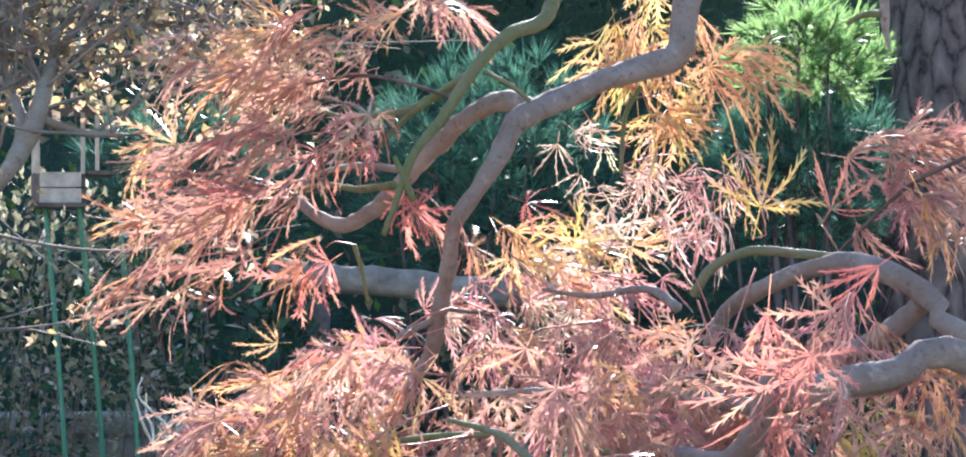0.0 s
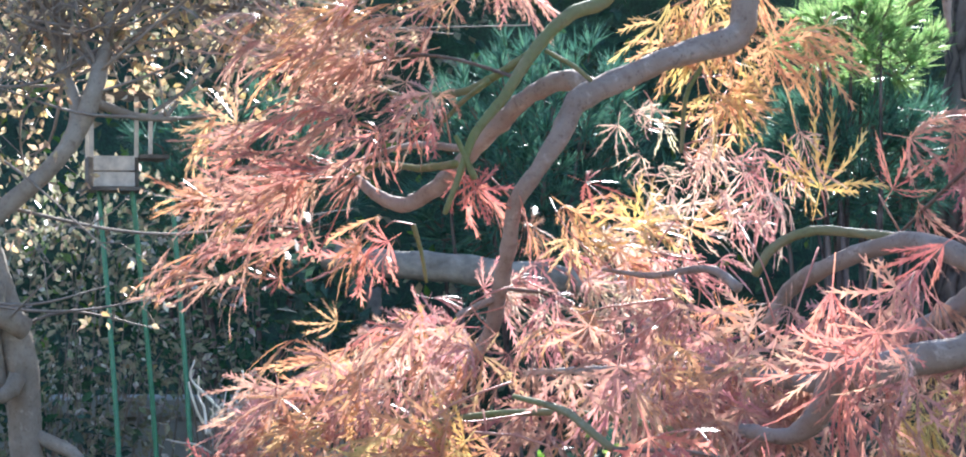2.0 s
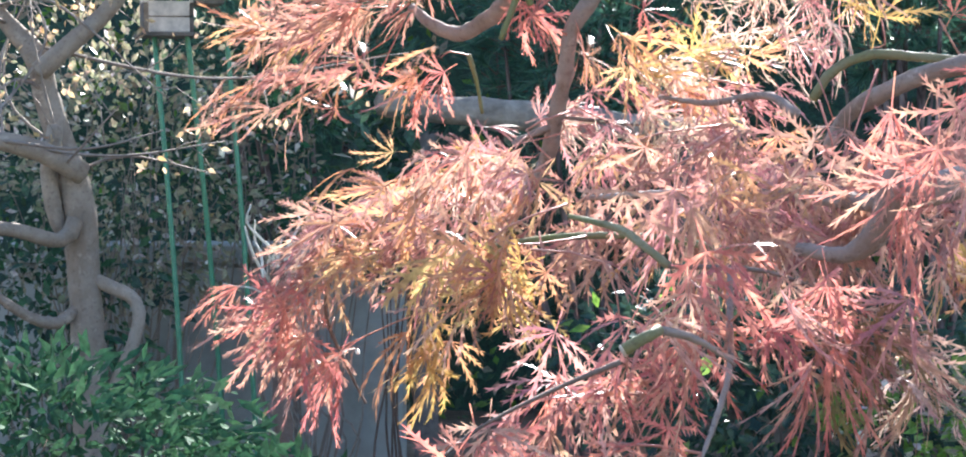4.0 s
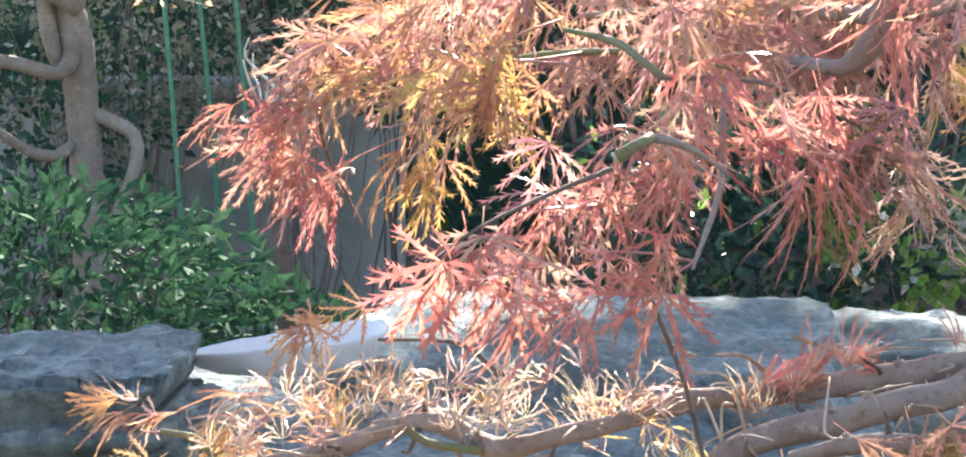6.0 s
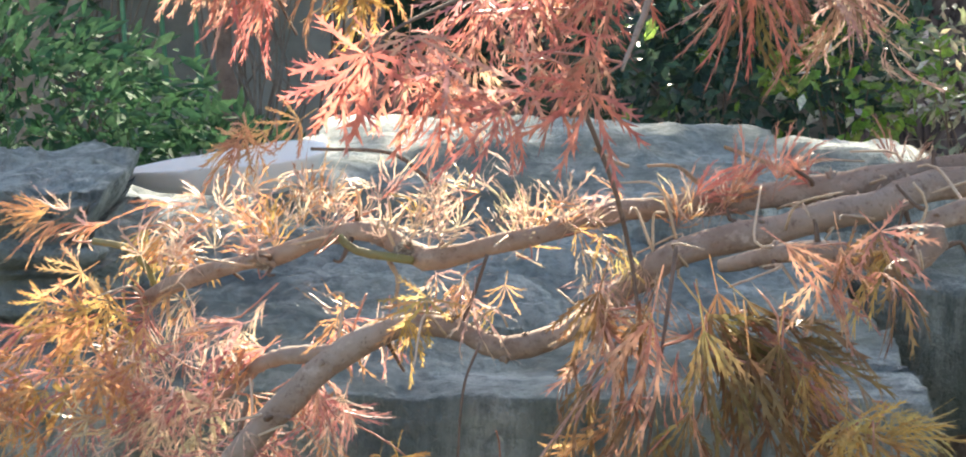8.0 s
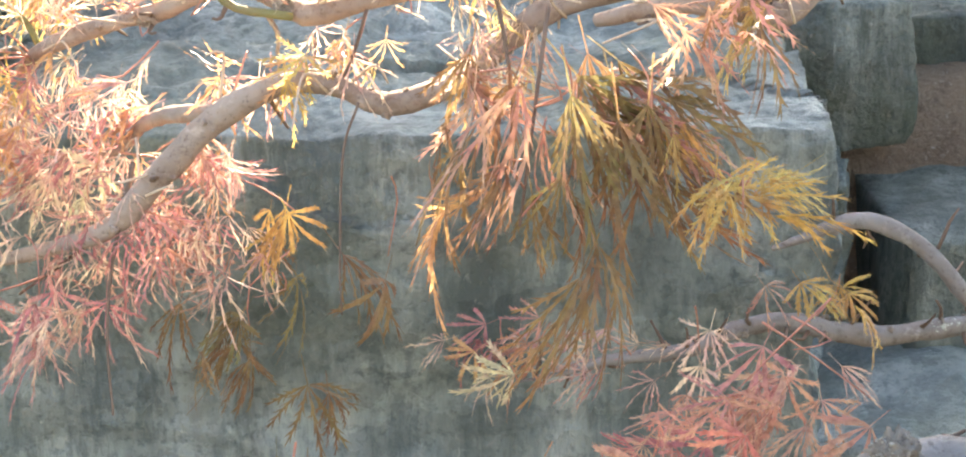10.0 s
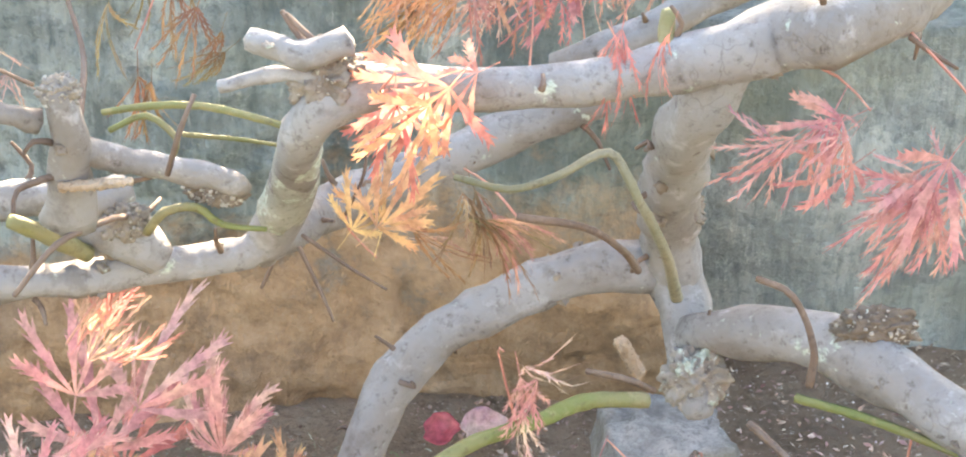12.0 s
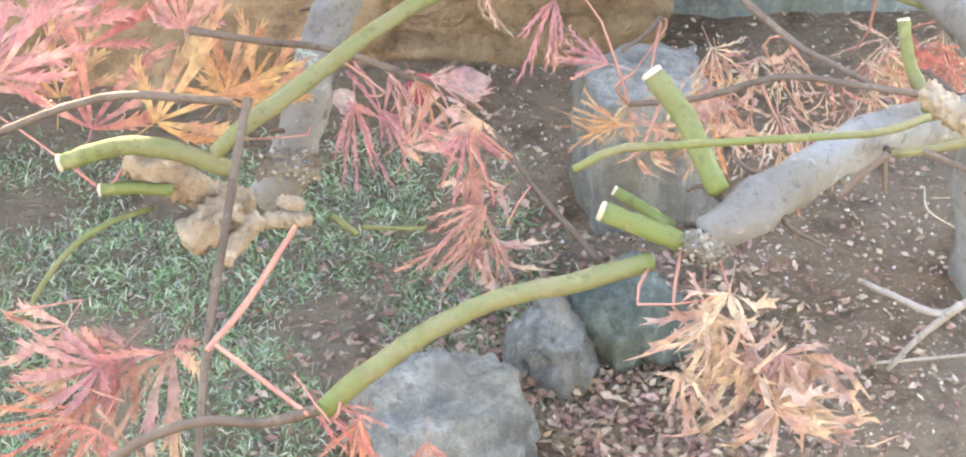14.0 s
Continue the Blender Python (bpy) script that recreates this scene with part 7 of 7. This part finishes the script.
spray((0.229, 1.397, 1.018), (0.033, 0.023, 0.012), 4, "yy", (0.91, -0.12, -0.39), 0.063, True)
spray((0.184, 1.407, 1.047), (0.019, 0.013, 0.012), 3, "yy", (0.60, -0.25, -0.76), 0.054, True)
spray((0.068, 1.878, 0.701), (0.065, 0.046, 0.037), 18, "oopw", (-0.88, -0.17, -0.45), 0.068)
spray((0.198, 1.879, 0.700), (0.091, 0.064, 0.027), 14, "ttp", (-0.98, -0.07, -0.18), 0.063)
spray((0.269, 1.546, 0.805), (0.129, 0.090, 0.034), 20, "ccp", (-0.64, -0.26, -0.72), 0.077)
spray((0.374, 1.896, 0.741), (0.078, 0.055, 0.034), 10, "cy", (0.55, -0.27, -0.79), 0.063)
spray((-0.147, 1.782, 0.736), (0.136, 0.095, 0.045), 10, "vv", (-0.29, -0.32, -0.90), 0.077)
spray((-0.053, 1.850, 0.778), (0.140, 0.098, 0.060), 4, "v", (-0.05, -0.33, -0.94), 0.099, True)
spray((-0.163, 1.831, 0.727), (0.114, 0.080, 0.060), 3, "v", (-0.20, -0.32, -0.93), 0.099, True)
spray((0.218, 1.384, 1.021), (0.018, 0.013, 0.012), 4, "yy", (0.84, -0.19, -0.51), 0.077, True)
spray((0.245, 1.379, 1.007), (0.018, 0.013, 0.007), 3, "yy", (0.99, -0.04, -0.11), 0.077, True)
spray((0.278, 1.626, 0.776), (0.102, 0.072, 0.048), 23, "cctp", (-0.02, -0.38, -0.92), 0.061)
spray((0.180, 1.421, 0.803), (0.096, 0.067, 0.029), 24, "scct", (-0.79, -0.23, -0.56), 0.061)
spray((0.113, 1.368, 0.808), (0.029, 0.020, 0.023), 8, "ov", (-0.65, -0.29, -0.70), 0.058)
spray((0.111, 0.999, 0.909), (0.036, 0.025, 0.015), 5, "so", (-0.72, -0.26, -0.64), 0.072, single=True, shapes="star")
spray((-0.070, 1.411, 0.779), (0.076, 0.053, 0.047), 10, "vvv", (-0.30, -0.36, -0.88), 0.061, False, "droop")
spray((-0.144, 1.084, 0.904), (0.035, 0.025, 0.053), 10, "tco", (-0.26, -0.37, -0.89), 0.043, True)
spray((0.317, 1.017, 0.875), (0.034, 0.024, 0.016), 7, "pp", (-0.88, -0.18, -0.43), 0.061, True)
spray((0.220, 1.064, 0.909), (0.027, 0.019, 0.016), 3, "ss", (0.43, -0.34, -0.83), 0.050, True)
spray((-0.107, 1.147, 0.584), (0.073, 0.051, 0.043), 4, "pps", (0.03, 0.52, 0.85), 0.115, single=True, shapes="star")
spray((-0.129, 1.095, 0.574), (0.049, 0.034, 0.028), 3, "pp", (0.54, 0.42, 0.73), 0.115, single=True, shapes="star")
spray((-0.057, 1.087, 0.567), (0.049, 0.034, 0.023), 3, "pso", (0.34, 0.47, 0.81), 0.108, single=True, shapes="star")
spray((-0.023, 1.161, 0.576), (0.014, 0.010, 0.010), 3, "pp", (0.13, 0.51, 0.85), 0.094, single=True, shapes="star")
spray((0.010, 1.138, 0.542), (0.018, 0.013, 0.014), 3, "oo", (0.30, 0.48, 0.82), 0.086, single=True, shapes="star")
spray((0.080, 1.087, 0.792), (0.020, 0.014, 0.021), 3, "oo", (0.47, 0.44, 0.76), 0.079, single=True, shapes="star")
spray((0.134, 1.102, 0.783), (0.045, 0.032, 0.022), 8, "cv", (0.90, -0.26, -0.35), 0.058, True)
spray((0.384, 1.057, 0.827), (0.052, 0.036, 0.021), 10, "ppp", (-0.68, -0.35, -0.64), 0.090, True)
spray((0.110, 0.983, 0.623), (0.033, 0.023, 0.013), 3, "pp", (0.83, -0.32, -0.45), 0.054, True)
spray((0.204, 0.982, 0.688), (0.016, 0.011, 0.008), 1, "pp", (-0.91, -0.18, -0.38), 0.072, True)
spray((0.231, 0.963, 0.659), (0.016, 0.011, 0.006), 1, "p", (-0.97, 0.16, 0.17), 0.065, True)
spray((0.339, 1.035, 0.594), (0.069, 0.048, 0.031), 16, "ttp", (0.14, -0.52, -0.84), 0.050, True)
spray((-0.091, 1.101, 0.703), (0.038, 0.027, 0.026), 8, "cs", (0.52, 0.42, 0.74), 0.050, True)
spray((0.160, 1.051, 0.700), (0.017, 0.012, 0.034), 4, "pt", (-0.13, -0.51, -0.85), 0.054, True)
spray((-0.058, 0.913, 0.501), (0.049, 0.034, 0.021), 7, "cp", (-0.92, -0.19, -0.34), 0.094, single=True, shapes="star")
spray((-0.081, 0.880, 0.487), (0.044, 0.031, 0.017), 5, "sc", (-0.88, -0.24, -0.40), 0.079, True)
spray((0.153, 0.895, 0.649), (0.009, 0.007, 0.031), 5, "cpx", (-0.12, -0.55, -0.82), 0.054, True)
spray((0.157, 0.868, 0.608), (0.009, 0.007, 0.024), 5, "cxc", (-0.12, -0.55, -0.82), 0.054, True)
spray((0.295, 0.776, 0.588), (0.032, 0.023, 0.022), 7, "xx", (0.30, -0.55, -0.78), 0.072, True)
spray((0.271, 0.791, 0.609), (0.014, 0.010, 0.030), 5, "xx", (-0.02, -0.56, -0.83), 0.065, True)
spray((0.261, 0.784, 0.599), (0.014, 0.010, 0.034), 4, "xx", (-0.02, -0.56, -0.83), 0.043, True)
spray((0.095, 0.790, 0.543), (0.048, 0.033, 0.012), 5, "sp", (0.35, -0.54, -0.77), 0.054, True)
spray((0.312, 1.113, 0.551), (0.059, 0.041, 0.029), 16, "xotp", (0.18, -0.56, -0.81), 0.065, True)
spray((0.448, 1.138, 0.561), (0.051, 0.036, 0.029), 14, "sxtp", (0.35, -0.54, -0.77), 0.065, True)
spray((0.236, 0.932, 0.636), (0.023, 0.016, 0.016), 3, "oo", (-0.82, 0.35, 0.46), 0.043, True)
spray((0.324, 0.937, 0.615), (0.020, 0.014, 0.012), 2, "oo", (-0.02, -0.56, -0.83), 0.043, True)
spray((0.109, 1.084, 0.532), (0.036, 0.025, 0.019), 3, "pp", (0.57, 0.44, 0.69), 0.072, single=True, shapes="star")
spray((0.114, 1.039, 0.608), (0.021, 0.015, 0.018), 3, "po", (0.75, -0.40, -0.54), 0.054, True)
spray((0.400, 1.072, 0.587), (0.057, 0.040, 0.027), 10, "ttp", (0.35, -0.54, -0.77), 0.050, True)
# unseen sprays on the dome's far side and top, added to cast shade
for k in range(16):
    a = 2 * math.pi * k / 16
    spray((1.05 + 0.28 * math.cos(a) + 0.1 * (k % 3), 1.75 + 0.35 * math.sin(a), 1.15 + 0.28 * math.sin(2.4 * k)), (0.17, 0.17, 0.09), 24, "ccop", (0.5, 0.1, -0.85), 0.085)
for k in range(9):
    spray((-0.25 + 0.13 * k, 2.05 + 0.12 * (k % 3), 2.0 + 0.05 * (k % 2)), (0.12, 0.14, 0.06), 14, "coc", (-0.2, -0.1, -0.6), 0.085)
# denser unseen row behind, placed to shade the upper left leaves
for k in range(9):
    spray((-0.50 + 0.065 * k, 2.45 + 0.09 * (k % 3), 1.98 + 0.05 * (k % 2)), (0.12, 0.12, 0.06), 30, "coc", (-0.5, 0.1, -0.3), 0.085)
for zone, pile in FOLIAGE.items():
    pile.build("foliage", [LEAF[k] for k in TINT_KEYS], maple, smooth=False)
TWIGS.build("fine_twig", RED_TWIG, maple)
